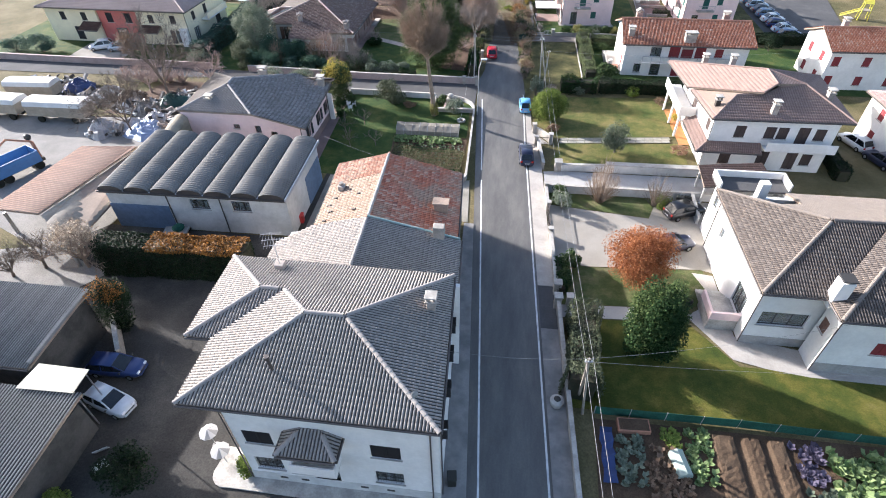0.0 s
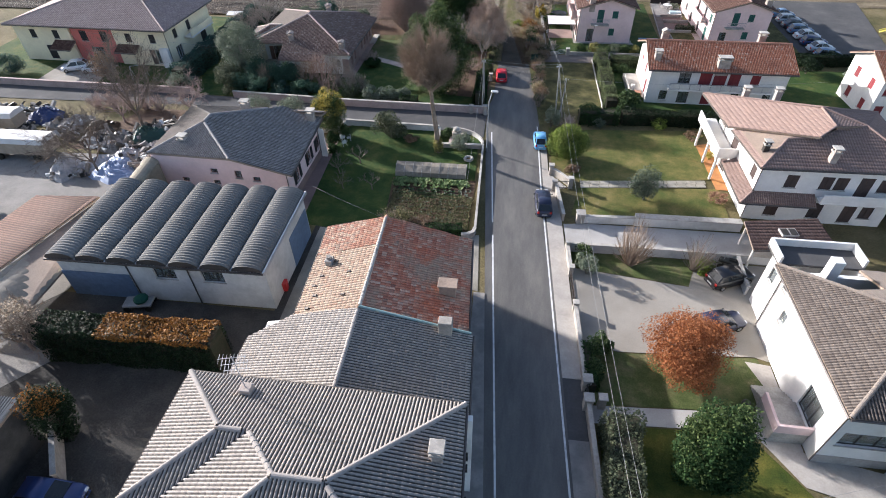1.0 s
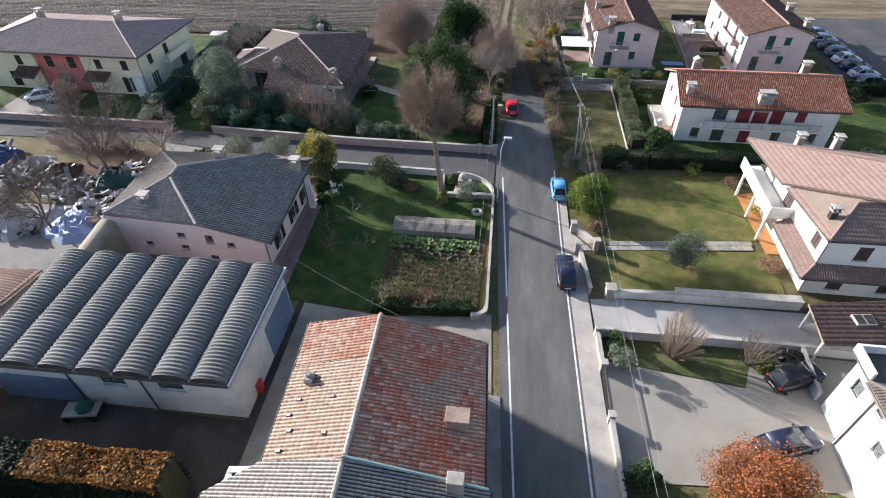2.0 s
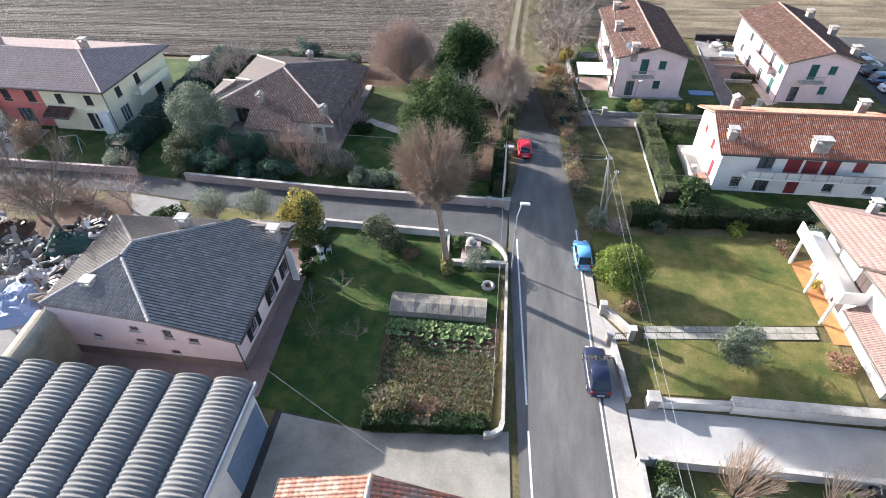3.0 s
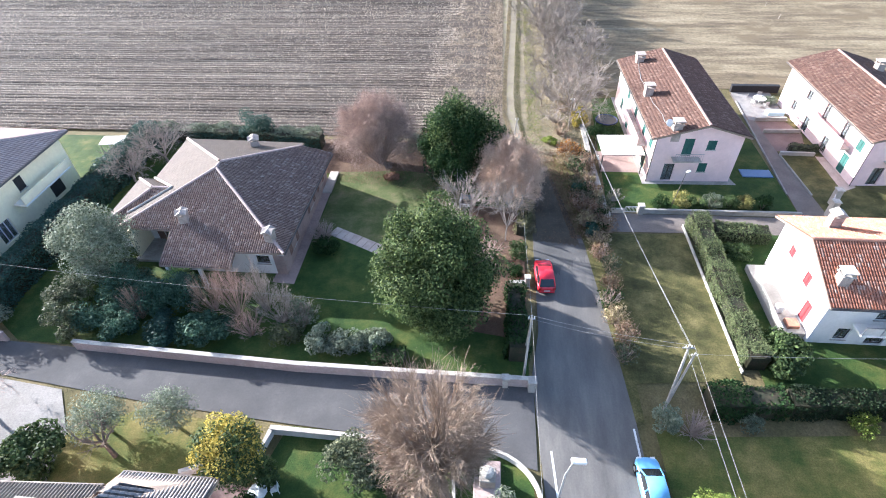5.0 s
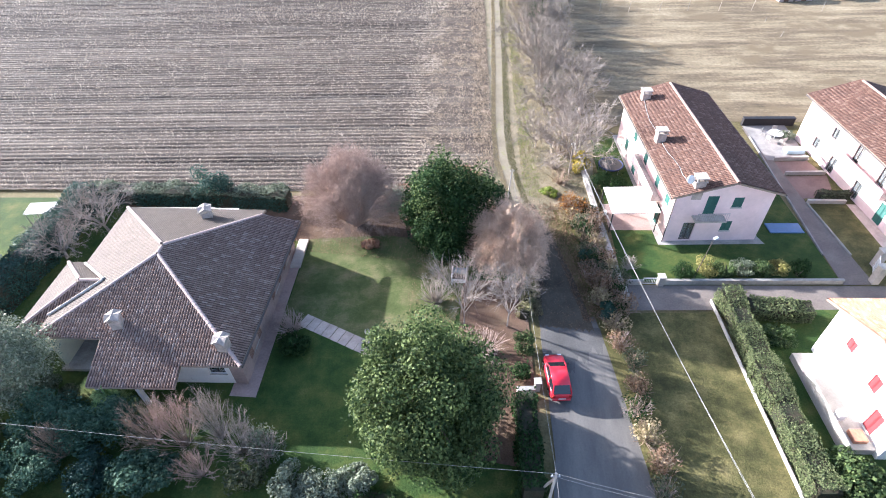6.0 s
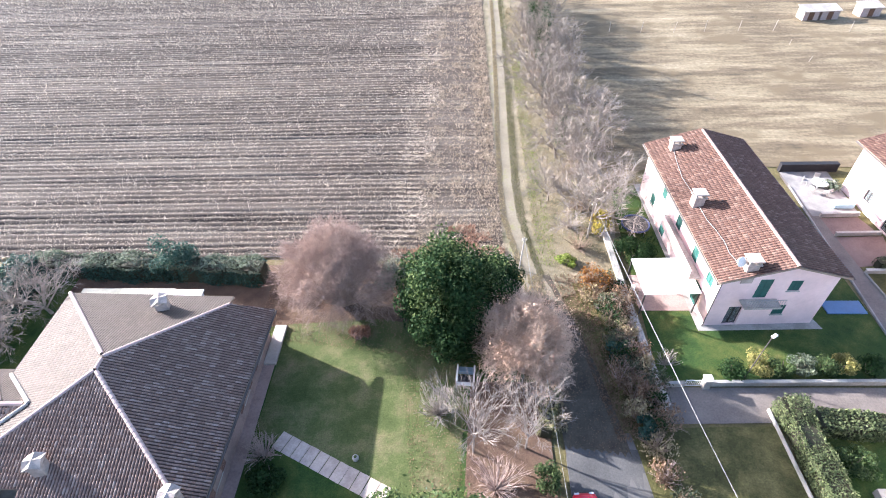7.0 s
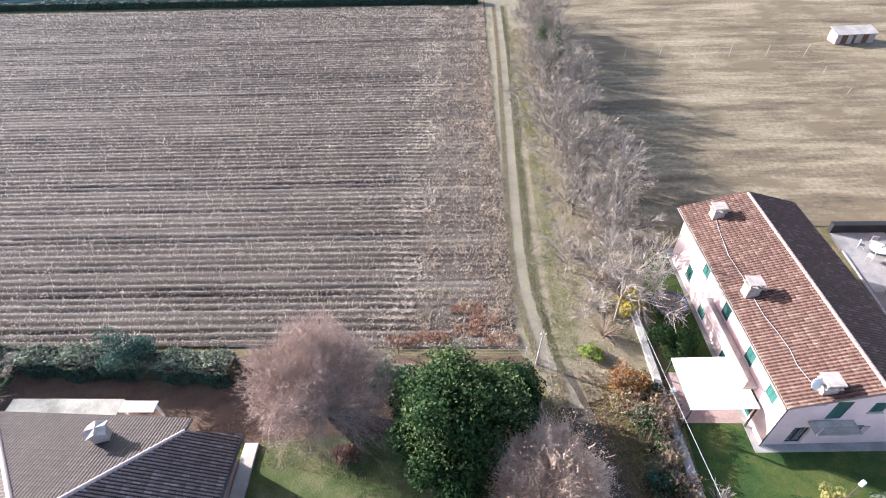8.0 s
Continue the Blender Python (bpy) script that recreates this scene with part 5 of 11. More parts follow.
def grey_house():
    h = thing("house", -31.3, 58.05, -0.5, "pink two-storey house with a dark grey hip roof", "house")
    # local axes: x along the south front, y to the north
    E_ = 4.3
    sw, se, ne, nw, B = (-7.3, -5.3, 5.3), (8.3, -6.2, E_), (7.75, 5.8, E_), (-7.7, 5.1, 5.3), (2.2, -6.28, 5.83)
    A, R1, g0, g1 = (-2.5, -1.35, 7.0), (-2.55, 0.25, 7.0), (2.1, 4.6, 5.75), (3.1, 5.75, 5.5)
    x0, x1, y0, y1 = -7.9, 8.1, -6.1, 5.8
    roof(h, [[sw, B, A]], M_["t_dark"], [(sw, A), (B, A)], label="dark grey tiled hip roof", amp=0.08)
    roof(h, [[se, ne, g1, g0, R1, A, B]], M_["t_dark"], [(R1, g0), (A, R1)], pitch=0.26, amp=0.045, step=0.05, course=0.42)
    roof(h, [[(8.0, 6.7, E_ + 0.3), (2.3, 6.7, E_ + 0.3), (2.1, 5.2, 5.5), (7.9, 5.2, 4.9)]], M_["t_dark"], [])
    roof(h, [[(2.1, 5.6, 5.3), nw, R1, g0]], M_["t_dark_sunward"], [])
    roof(h, [[nw, sw, A, R1]], M_["t_dark_sunward"], [(nw, R1)])
    sm = lambda x, z: (x, 0.8, z, 0.55, dict(frame_mat=M_["frame_brown"]))
    walls(h, x0 + 0.7, x1 - 0.7, y0 + 0.6, y1 - 0.6, 0, E_ - 0.15, M_["pale_pink"], {"S": [sm(-3.94, 2.1), sm(-0.5, 2.0), sm(4.1, 2.75), sm(2.05, 1.0), sm(-0.4, 3.45), (2.2, 0.75, 3.0, 0.95, dict(frame_mat=M_["frame_brown"]))], "E": [(-2.9, 1.1, 1.4, 1.5, dict(frame_mat=M_["frame_brown"], shutter=M_["shutter_dark"])), (0.8, 1.1, 1.4, 1.5, dict(frame_mat=M_["frame_brown"], shutter=M_["shutter_dark"])), (3.8, 1.1, 1.4, 1.5, dict(frame_mat=M_["frame_brown"], shutter=M_["shutter_dark"]))]})
    Mesh().box(x0 + 0.68, x1 - 0.68, y0 + 0.57, y0 + 0.6, 0, 0.95).box(x1 - 0.7, x1 - 0.67, y0 + 0.6, y1 - 0.6, 0, 0.95).make("plinth", M_["brown_plinth"], h)
    chimney(h, -4.0, -3.6, 5.3, 0.8, 0.7, 0.9)
    chimney(h, -0.2, 3.6, 5.8, 0.9, 0.7, 0.9)
    chimney(h, 6.9, 4.6, 4.6, 0.8, 0.7, 0.85)
    top = lambda pts, w: Mesh().add([(px, py, pz) for px, py, pz in pts] + [(px + w[0], py + w[1], pz) for px, py, pz in pts], [tuple(range(len(pts))), tuple(reversed(range(len(pts), 2 * len(pts))))] + [(k, (k + 1) % len(pts), len(pts) + (k + 1) % len(pts), len(pts) + k) for k in range(len(pts))]).make("upper_wall", M_["pale_pink"], h)
    ys, zt = y0 + 0.6, E_ - 0.15
    top([(-7.2, ys, zt), (7.4, ys, zt), (2.2, ys, 5.55), (-6.9, ys, 5.12)], (0, 0.3))
    top([(-7.2, ys + 0.3, zt), (-7.2, 4.9, zt), (-7.2, 4.9, 5.1), (-7.2, ys + 0.3, 5.1)], (0.3, 0))
    top([(-7.2, 4.9, zt), (2.2, 4.9, zt), (2.2, 4.9, 5.2), (-7.2, 4.9, 5.1)], (0, 0.3))
    Mesh().box(7.42, 8.15, 4.2, 4.42, 0, 3.6, 0.01).make("porch_wall", M_["white_wall"], h, "white side wall of the back porch")
    downpipe(h, x1 - 0.65, y0 + 0.55, 0, E_)
    downpipe(h, x0 + 0.65, y0 + 0.55, 0, E_)
    downpipe(h, x1 - 0.6, y1 - 1.6, 0, E_)


def bungalow():
    h = thing("bungalow", 0, 0, 0, "bungalow with a broad brown tiled hip roof and white walls", "house")
    A, A2 = (-34.4, 92.8, 6.15), (-34.4, 93.8, 6.15)
    se, ne, g0 = (-25.9, 84.4, 3.3), (-25.45, 100.2, 3.3), (-28.6, 99.9, 4.25)
    n0, nw = (-28.6, 100.9, 4.0), (-41.9, 101.4, 3.9)
    s1, s2, s3, s4, s5 = (-30.2, 84.4, 3.3), (-30.2, 82.9, 2.8), (-36.5, 82.9, 2.8), (-36.6, 86.2, 3.9), (-41.5, 86.3, 3.9)
    roof(h, [[se, ne, g0, A2, A]], M_["t_bung"], [(se, A), (g0, A2)], label="brown tiled hip roof with pale ridge tiles", cap_mat=M_["t_mauve"], course=0.4, step=0.035, amp=0.06)
    # north and west slopes take the darker copy that counters their sunlight
    roof(h, [[n0, nw, A2, (-28.6, 99.95, 4.3)]], M_["t_bung_sunward"], [(nw, A2)], cap_mat=M_["t_mauve"], amp=0.03, step=0.006)
    roof(h, [[s3, s2, s1, se, A, s5, s4]], M_["t_bung"], [(A, A2)], gutters=False, cap_mat=M_["t_mauve"])
    # the west slope falls past a lower hipped wing
    sw, v1, v2, wj = (-41.55, 86.4, 3.9), (-38.4, 91.05, 4.93), (-37.4, 90.1, 5.2), (-41.85, 93.8, 3.9)
    soft = dict(amp=0.03, step=0.006)
    roof(h, [[nw, wj, v1, v2, A, A2]], M_["t_bung_sunward"], [(sw, A)], cap_mat=M_["t_mauve"], **soft)
    roof(h, [[(-41.7, 88.3, 3.9), sw, v2, v1]], M_["t_bung_sunward"], [], gutters=False, **soft)
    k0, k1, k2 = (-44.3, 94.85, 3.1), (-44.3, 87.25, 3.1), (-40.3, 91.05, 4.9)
    roof(h, [[k0, k1, k2]], M_["t_bung_sunward"], [(k1, k2), (k0, k2), (k2, v1)], cap_mat=M_["t_mauve"], **soft)
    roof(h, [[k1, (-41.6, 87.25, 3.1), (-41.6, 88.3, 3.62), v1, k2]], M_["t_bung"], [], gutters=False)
    roof(h, [[(-41.9, 94.85, 3.1), k0, k2, v1, (-41.9, 93.9, 3.55)]], M_["t_bung_sunward"], [], gutters=False, **soft)
    for a, b in (((-38.4, 91.1, 5.0), (-41.85, 93.85, 3.98)), ((-38.4, 91.0, 5.0), (-41.7, 88.25, 3.98))):
        Mesh().cyl(a, b, 0.13, n=6).make("valley_flashing", M_["wall_cap"], h)
    walls(h, -43.7, -41.21, 87.9, 94.2, 0, 2.95, M_["white_wall"], {"W": [(91.0, 1.2, 0.9, 1.2, dict(frame_mat=M_["frame_brown"]))]}, sides="SWN")
    wh = dict(frame_mat=M_["frame_brown"], shutter=M_["shutter_brown"])
    walls(h, -41.2, -36.71, 89.0, 99.9, 0, 3.15, M_["white_wall"], {"S": [(-39.0, 1.3, 0.2, 2.2, {**wh, "door": True})]}, sides="SWN")
    walls(h, -36.7, -26.5, 85.2, 99.9, 0, 3.15, M_["white_wall"], {"S": [(-28.4, 1.2, 1.2, 1.0, dict(frame_mat=M_["frame_dark"]))], "E": [(88, 1.3, 0.9, 1.3, wh), (94, 1.3, 0.9, 1.3, wh), (97.5, 1.3, 0.9, 1.3, wh)], "N": [(-31, 1.2, 1, 1.3, wh)]})
    Mesh().box(-26.5, -26.46, 85.2, 99.9, 0, 2.1).make("plinth", M_["terrace_tile"], h, "pinkish stone facing")
    Mesh().box(-27.4, -26.46, 85.16, 85.2, 0, 2.3).make("plinth", M_["terrace_tile"], h, "pinkish stone facing")
    for x in (-36.2, -33.3):
        Mesh().box(x - 0.15, x + 0.15, 83.2, 83.5, 0, 2.7, 0.02).make("porch_post", M_["white_wall"], h)
    Mesh().box(-41.3, -36.72, 86.0, 88.98, 0.0, 0.3, 0.02).make("porch_floor", M_["wall_cap"], h)
    Mesh().box(-41.2, -40.95, 86.4, 88.98, 0.3, 3.3, 0.02).make("porch_wall", M_["yellow_wall"], h)
    flat = Mesh().box(-42.4, -34.6, 101.7, 103.1, 2.45, 2.6, 0.02).make("rear_canopy", M_["flagstone"], h, "flat grey canopy behind the house")
    Mesh().box(-34.58, -32.2, 102.1, 102.95, 2.5, 2.62, 0.02).make("canopy_end", M_["white_wall"], flat)
    for x in (-42.1, -38.4, -34.9, -32.4):
        Mesh().box(x - 0.06, x + 0.06, 102.7, 102.82, 0, 2.45).make("canopy_post", M_["white_wall"], flat)
    chimney(h, -35.6, 87.2, 4.25, 0.75, 0.75, 0.7, top="cross", rot=12)
    chimney(h, -27.35, 85.7, 3.75, 0.75, 0.75, 0.7, top="cross", rot=-8)
    chimney(h, -33.3, 99.3, 4.6, 0.85, 0.75, 0.6, top="cross", rot=20)
    Mesh().box(-26.4, -25.45, 97.4, 101.2, -0.02, 0.22, 0.03).make("doorstep", M_["cream_paving"], h, "cream concrete doorstep")


def white_house():
    h = thing("house", 0, 0, 0, "white raised house with brown and pinkish tiled hip roofs", "house")
    E_, R_ = 6.2, 8.3
    sw, nw, A, B = (19.0, 28.9, E_), (19.0, 41.8, E_), (25.3, 35.4, R_), (42.0, 35.4, R_)
    ne_ = (42.0, 41.8, E_)
    roof(h, [[nw, sw, A]], M_["t_taupe"], [(sw, A), (nw, A)], label="brown tiled hip roof with pale ridge tiles", cap_mat=M_["t_beige"])
    roof(h, [[sw, (23.9, 28.9, E_), (25.9, 31.4, 7.0), (29.4, 35.4, R_), A], ], M_["t_taupe"], [(A, B)], cap_mat=M_["t_beige"])
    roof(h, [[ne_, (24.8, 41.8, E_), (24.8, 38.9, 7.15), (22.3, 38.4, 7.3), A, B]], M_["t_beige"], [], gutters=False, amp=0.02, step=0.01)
    # south wing
    p0, p1, C, D = (23.5, 26.8, E_), (42.0, 26.8, E_), (27.6, 31.2, 7.65), (42.0, 31.2, 7.65)
    roof(h, [[p0, p1, D, C]], M_["t_taupe"], [(p0, C), (C, (31, 35.3, 8.2))], cap_mat=M_["t_beige"])
    roof(h, [[(27.6, 31.25, 7.62), (42.0, 31.25, 7.62), (42.0, 35.38, 8.28), (29.6, 35.38, 8.28)]], M_["t_taupe"], [], gutters=False)
    roof(h, [[(23.5, 28.95, E_), p0, C, (29.5, 35.36, 8.32), (25.9, 31.4, 7.04)]], M_["t_taupe"], [])
    lo = dict(frame_mat=M_["frame_dark"])
    walls(h, 19.5, 42.0, 29.5, 41.2, 0, E_ - 0.1, M_["white_wall"], {"W": [(38.8, 0.8, 2.9, 1.2, dict(frame_mat=M_["frame_white"])), (32.0, 2.2, 1.2, 2.3, dict(frame_mat=M_["frame_dark"], door=True)), (40.3, 0.7, 4.9, 0.6, lo)], "S": [(21.8, 3.4, 2.25, 1.45, lo)]})
    walls(h, 24.0, 42.0, 27.3, 29.49, 0, E_ - 0.1, M_["white_wall"], {"S": [(27.8, 1.2, 2.4, 1.3, dict(frame_mat=M_["frame_brown"], shutter=M_["shutter_red"], leaf="shut"))], "W": [(28.5, 0.8, 3.2, 1.2, dict(frame_mat=M_["frame_brown"], shutter=M_["shutter_brown"], leaf="shut")), ]}, thick=0.3, sides="SW")
    Mesh().box(19.46, 42, 29.46, 29.5, 0, 0.9).make("plinth", M_["plinth"], h)
    Mesh().box(24.0, 42, 27.26, 27.3, 0, 1.0).make("plinth", M_["plinth"], h)
    chimney(h, 23.9, 29.0, 6.6, 0.9, 0.9, 1.35, top="slab", mat=M_["white_wall"])
    Mesh().box(23.4, 24.4, 28.5, 29.5, 8.1, 8.2, 0.02).make("chimney_slab", M_["frame_dark"], h)
    chimney(h, 22.3, 40.9, 6.2, 0.75, 0.75, 1.6, top="slab", mat=M_["white_wall"])
    # roof terrace at the north-west corner
    t = Mesh().box(19.2, 25.4, 42.0, 44.3, 5.9, 6.1, 0.02).make("roof_terrace", M_["asphalt_old"], h, "flat roof terrace with a white parapet")
    Mesh().box(19.2, 25.4, 44.1, 44.3, 6.1, 6.75, 0.02).box(19.2, 19.4, 42.0, 44.1, 6.1, 6.75, 0.02).box(25.2, 25.4, 42.2, 44.1, 6.1, 6.75, 0.02).make("parapet", M_["white_wall"], t)
    walls(h, 19.8, 25.2, 41.22, 44.0, 0, 5.88, M_["white_wall"], {"W": [(42.8, 0.9, 3.4, 1.3, lo)]}, sides="NEW")
    downpipe(h, 19.42, 29.42, 0.2, E_)
    downpipe(h, 19.42, 41.0, 0.2, E_)
    downpipe(h, 23.95, 27.2, 0.2, E_)
    # entrance stair and terrace on the west side
    st = Mesh().box(17.2, 19.48, 30.6, 33.2, 0, 1.15, 0.02).make("entrance_terrace", M_["wall_cap"], h, "raised concrete entrance terrace with parapet")
    Mesh().box(17.2, 17.4, 30.6, 33.2, 1.15, 1.95, 0.02).box(17.4, 19.48, 30.6, 30.8, 1.15, 1.95, 0.02).make("parapet", M_["pale_pink"], st)
    for i in range(6):
        Mesh().box(17.4, 19.4, 33.2 + i * 0.3, 33.5 + i * 0.3, 0, 1.0 - i * 0.17, 0.01).make("step", M_["wall_cap"], st)


def pink_villa():
    h = thing("villa", 0, 0, 0, "large white villa with stepped pink tiled roofs and brown shutters", "house")
    E_ = 6.4
    sw, se, ne, wn_ = (21.7, 54.85, E_), (36.2, 55.2, E_), (37.0, 67.2, E_), (20.9, 61.9, E_)
    A1, LR, A2, A3 = (24.7, 58.5, 7.5), (27.6, 58.9, 7.55), (29.4, 60.0, 7.95), (32.4, 60.7, 8.1)
    nw, ll, lr, top = (19.7, 69.7, 6.6), (20.55, 62.1, 6.6), (27.1, 57.9, 8.17), (28.8, 62.8, 8.78)
    flat = dict(caps=False, amp=0.012, step=0.03, course=0.42, pitch=0.26)
    roof(h, [[sw, se, A3, A2, LR, A1]], M_["t_pink"], [(sw, A1), (A1, LR), (A2, A3), (se, A3)], label="pink tiled hip roof", **flat)
    roof(h, [[se, ne, A3]], M_["t_pink"], [], **flat)
    roof(h, [[ne, top, A3], [A3, top, (28.95, 59.5, 8.5)]], M_["t_pink"], [(ne, top), (A3, top)], gutters=False, **flat)
    roof(h, [[ne, nw, top]], M_["t_pink"], [(nw, top)], **flat)
    roof(h, [[wn_, sw, A1, LR, (26.8, 60.2, 7.6)]], M_["t_pink"], [], **flat)
    roof(h, [[nw, ll, lr, (28.9, 59.4, 8.58), top]], M_["t_pink"], [(lr, (28.9, 59.4, 8.58)), ((28.9, 59.4, 8.58), top)], label="raised pink tiled slope", **flat)
    br = dict(frame_mat=M_["frame_brown"], shutter=M_["shutter_umber"], leaf="shut")
    wins = {"S": [(25.2, 1.1, 4.0, 1.4, br), (28.3, 1.1, 4.0, 1.4, br), (29.6, 1.1, 4.0, 1.4, br), (31.7, 1.2, 3.4, 2.1, {**br, "door": True}), (33.4, 1.1, 4.0, 1.4, br), (24.6, 1.2, 0.6, 1.8, br), (28.6, 1.2, 0.6, 1.8, br), (31.6, 1.2, 0.3, 2.1, br), (33.2, 1.1, 0.9, 1.4, br)], "W": [(57.0, 1.1, 4.0, 1.3, br), (63.0, 1.6, 3.4, 2.1, {**br, "door": True}), (67.5, 1.1, 4.0, 1.3, br), (64, 1.6, 0.3, 2.1, {**br, "door": True}), (57.5, 1.0, 0.8, 1.4, br)]}
    north_bay = [o for o in wins["W"] if o[0] == 67.5]
    wins["W"] = [o for o in wins["W"] if o[0] != 67.5]
    walls(h, 22.2, 35.0, 55.5, 66.6, 0, E_ - 0.15, M_["white_wall"], wins)
    walls(h, 22.2, 25.0, 66.61, 68.9, 0, E_ - 0.15, M_["white_wall"], {"W": north_bay}, sides="ENW")
    # pent roof round the south-west corner
    z0, z1 = 2.75, 3.4
    a, b, c, d = (20.9, 54.3, z0), (27.8, 54.3, z0), (27.8, 55.5, z1), (22.2, 55.5, z1)
    e, f = (20.9, 61.4, z0), (22.2, 61.4, z1)
    roof(h, [[a, b, c, d], [e, a, d, f]], M_["t_pink"], [(a, d)], name="pent_roof", label="pink tiled pent roof", caps=False)
    bal = Mesh().box(20.2, 22.18, 61.5, 70.0, 3.15, 3.35, 0.02).make("balcony", M_["white_wall"], h, "long white balcony over the terrace")
    Mesh().box(20.2, 20.35, 61.5, 70.0, 3.35, 4.35, 0.02).box(20.35, 22.18, 61.5, 61.65, 3.35, 4.35, 0.02).make("parapet", M_["white_wall"], bal)
    for y in (62.2, 65.6, 69.3):
        Mesh().box(20.55, 20.78, y, y + 0.23, 0, 3.15, 0.02).make("balcony_post", M_["white_wall"], bal)
    bs = Mesh().box(28.0, 35.2, 54.4, 55.48, 3.0, 3.2, 0.02).make("balcony", M_["white_wall"], h)
    Mesh().box(28.0, 35.2, 54.4, 54.5, 3.2, 4.1, 0.02).make("parapet", M_["white_wall"], bs)
    chimney(h, 22.6, 57.4, 6.8, 0.5, 0.5, 0.6, top="hood", mat=M_["frame_dark"])
    chimney(h, 28.05, 56.1, 6.75, 0.6, 0.6, 1.0)
    chimney(h, 34.6, 59.2, 6.9, 0.6, 0.7, 1.0)
    chimney(h, 23.6, 68.2, 6.9, 0.6, 0.6, 0.9)
    chimney(h, 26.9, 68.2, 6.9, 0.6, 0.6, 0.9, mat=M_["plinth"])
    downpipe(h, 22.1, 55.4, 0, E_)


def red_house():
    h = thing("house", 0, 0, 0, "white two-storey house with a bright red tiled gable roof", "house")
    ye, yr, yn, ze, zr = 79.5, 84.6, 89.8, 4.9, 6.9
    s0, s1, r0, r1, n0, n1 = (15.6, ye, ze), (34.0, ye, ze), (15.6, yr, zr), (34.0, yr, zr), (15.6, yn, ze), (34.0, yn, ze)
    roof(h, [[s0, s1, r1, r0], [n1, n0, r0, r1]], M_["t_red"], [(r0, r1)], label="bright red tiled gable roof")
    rd = dict(frame_mat=M_["frame_dark"])
    sh = dict(frame_mat=M_["frame_white"], shutter=M_["shutter_red"], leaf="shut")
    walls(h, 16.2, 33.4, 80.3, 89.0, 0, ze - 0.1, M_["white_wall"], {"S": [(20.6, 1.5, 2.9, 1.4, rd), (23.2, 1.5, 2.5, 2.15, {**sh, "door": True}), (25.0, 1.6, 2.5, 2.15, {**sh, "door": True}), (26.8, 1.4, 2.5, 2.15, {**sh, "door": True}), (29.4, 1.1, 3.1, 1.2, sh), (18.4, 1.0, 0.5, 1.3, rd), (21.0, 1.4, 0.1, 1.9, {**rd, "door": True}), (24.0, 1.2, 0.1, 1.9, {**sh, "door": True}), (27.5, 1.0, 0.5, 1.3, rd), (31.5, 1.0, 0.5, 1.3, rd)], "W": [(86.6, 0.8, 3.3, 0.9, sh), (83.6, 0.8, 3.0, 1.2, sh), (82.0, 0.9, 0.7, 1.9, {**sh, "door": True})]})
    for x, n in ((16.2, 0), (33.4, 1)):
        m = Mesh()
        xa, xb = (x, x + 0.35) if not n else (x - 0.35, x)
        pts = [(80.3, ze - 0.1), (89.0, ze - 0.1), (yr, zr - 0.25)]
        m.add([(xa, y, z) for y, z in pts] + [(xb, y, z) for y, z in pts], [(2, 1, 0), (3, 4, 5), (0, 1, 4, 3), (1, 2, 5, 4), (2, 0, 3, 5)])
        m.make("gable", M_["white_wall"], h)
    bal = Mesh().box(18.6, 31.4, 79.1, 80.28, 2.3, 2.48, 0.02).make("balcony", M_["white_wall"], h, "long balcony with a pale parapet")
    rail = Mesh().box(18.6, 31.4, 79.1, 79.16, 3.3, 3.36, 0.01).make("railing", M_["steel"], bal)
    pan = Mesh().box(-0.6, 0.6, 79.115, 79.145, 2.56, 3.26).data("railing_panel")
    pan.materials.append(M_["grey_wall"])
    for i in range(10):
        put("railing_panel", pan, rail, "", pose(19.25 + 1.28 * i, 0, 0))
        Mesh().box(18.6 + 1.28 * i, 18.66 + 1.28 * i, 79.1, 79.16, 2.48, 3.3).make("railing_post", M_["steel"], rail)
    chimney(h, 16.8, 81.4, 5.6, 0.8, 0.75, 0.8)
    chimney(h, 24.9, 80.5, 5.3, 1.5, 0.85, 0.85)
    chimney(h, 18.6, 87.4, 5.8, 0.9, 0.7, 1.1, top="gable")
    chimney(h, 31.5, 88, 5.5, 0.9, 0.7, 1.2)
    st = Mesh().box(14.2, 16.18, 80.6, 88.2, 0, 0.6, 0.02).make("side_terrace", M_["cream_paving"], h, "pale paved terrace along the gable")
    Mesh().box(14.2, 14.32, 80.6, 86.5, 0.6, 1.2, 0.02).make("terrace_wall", M_["wall_cap"], st)
    Mesh().box(14.9, 15.8, 81.0, 81.9, 0.6, 0.95, 0.04).make("bench", M_["terracotta"], st)
    Mesh().box(14.6, 15.1, 82.6, 83.1, 0.6, 1.3, 0.04).make("side_table", M_["white_wall"], st)


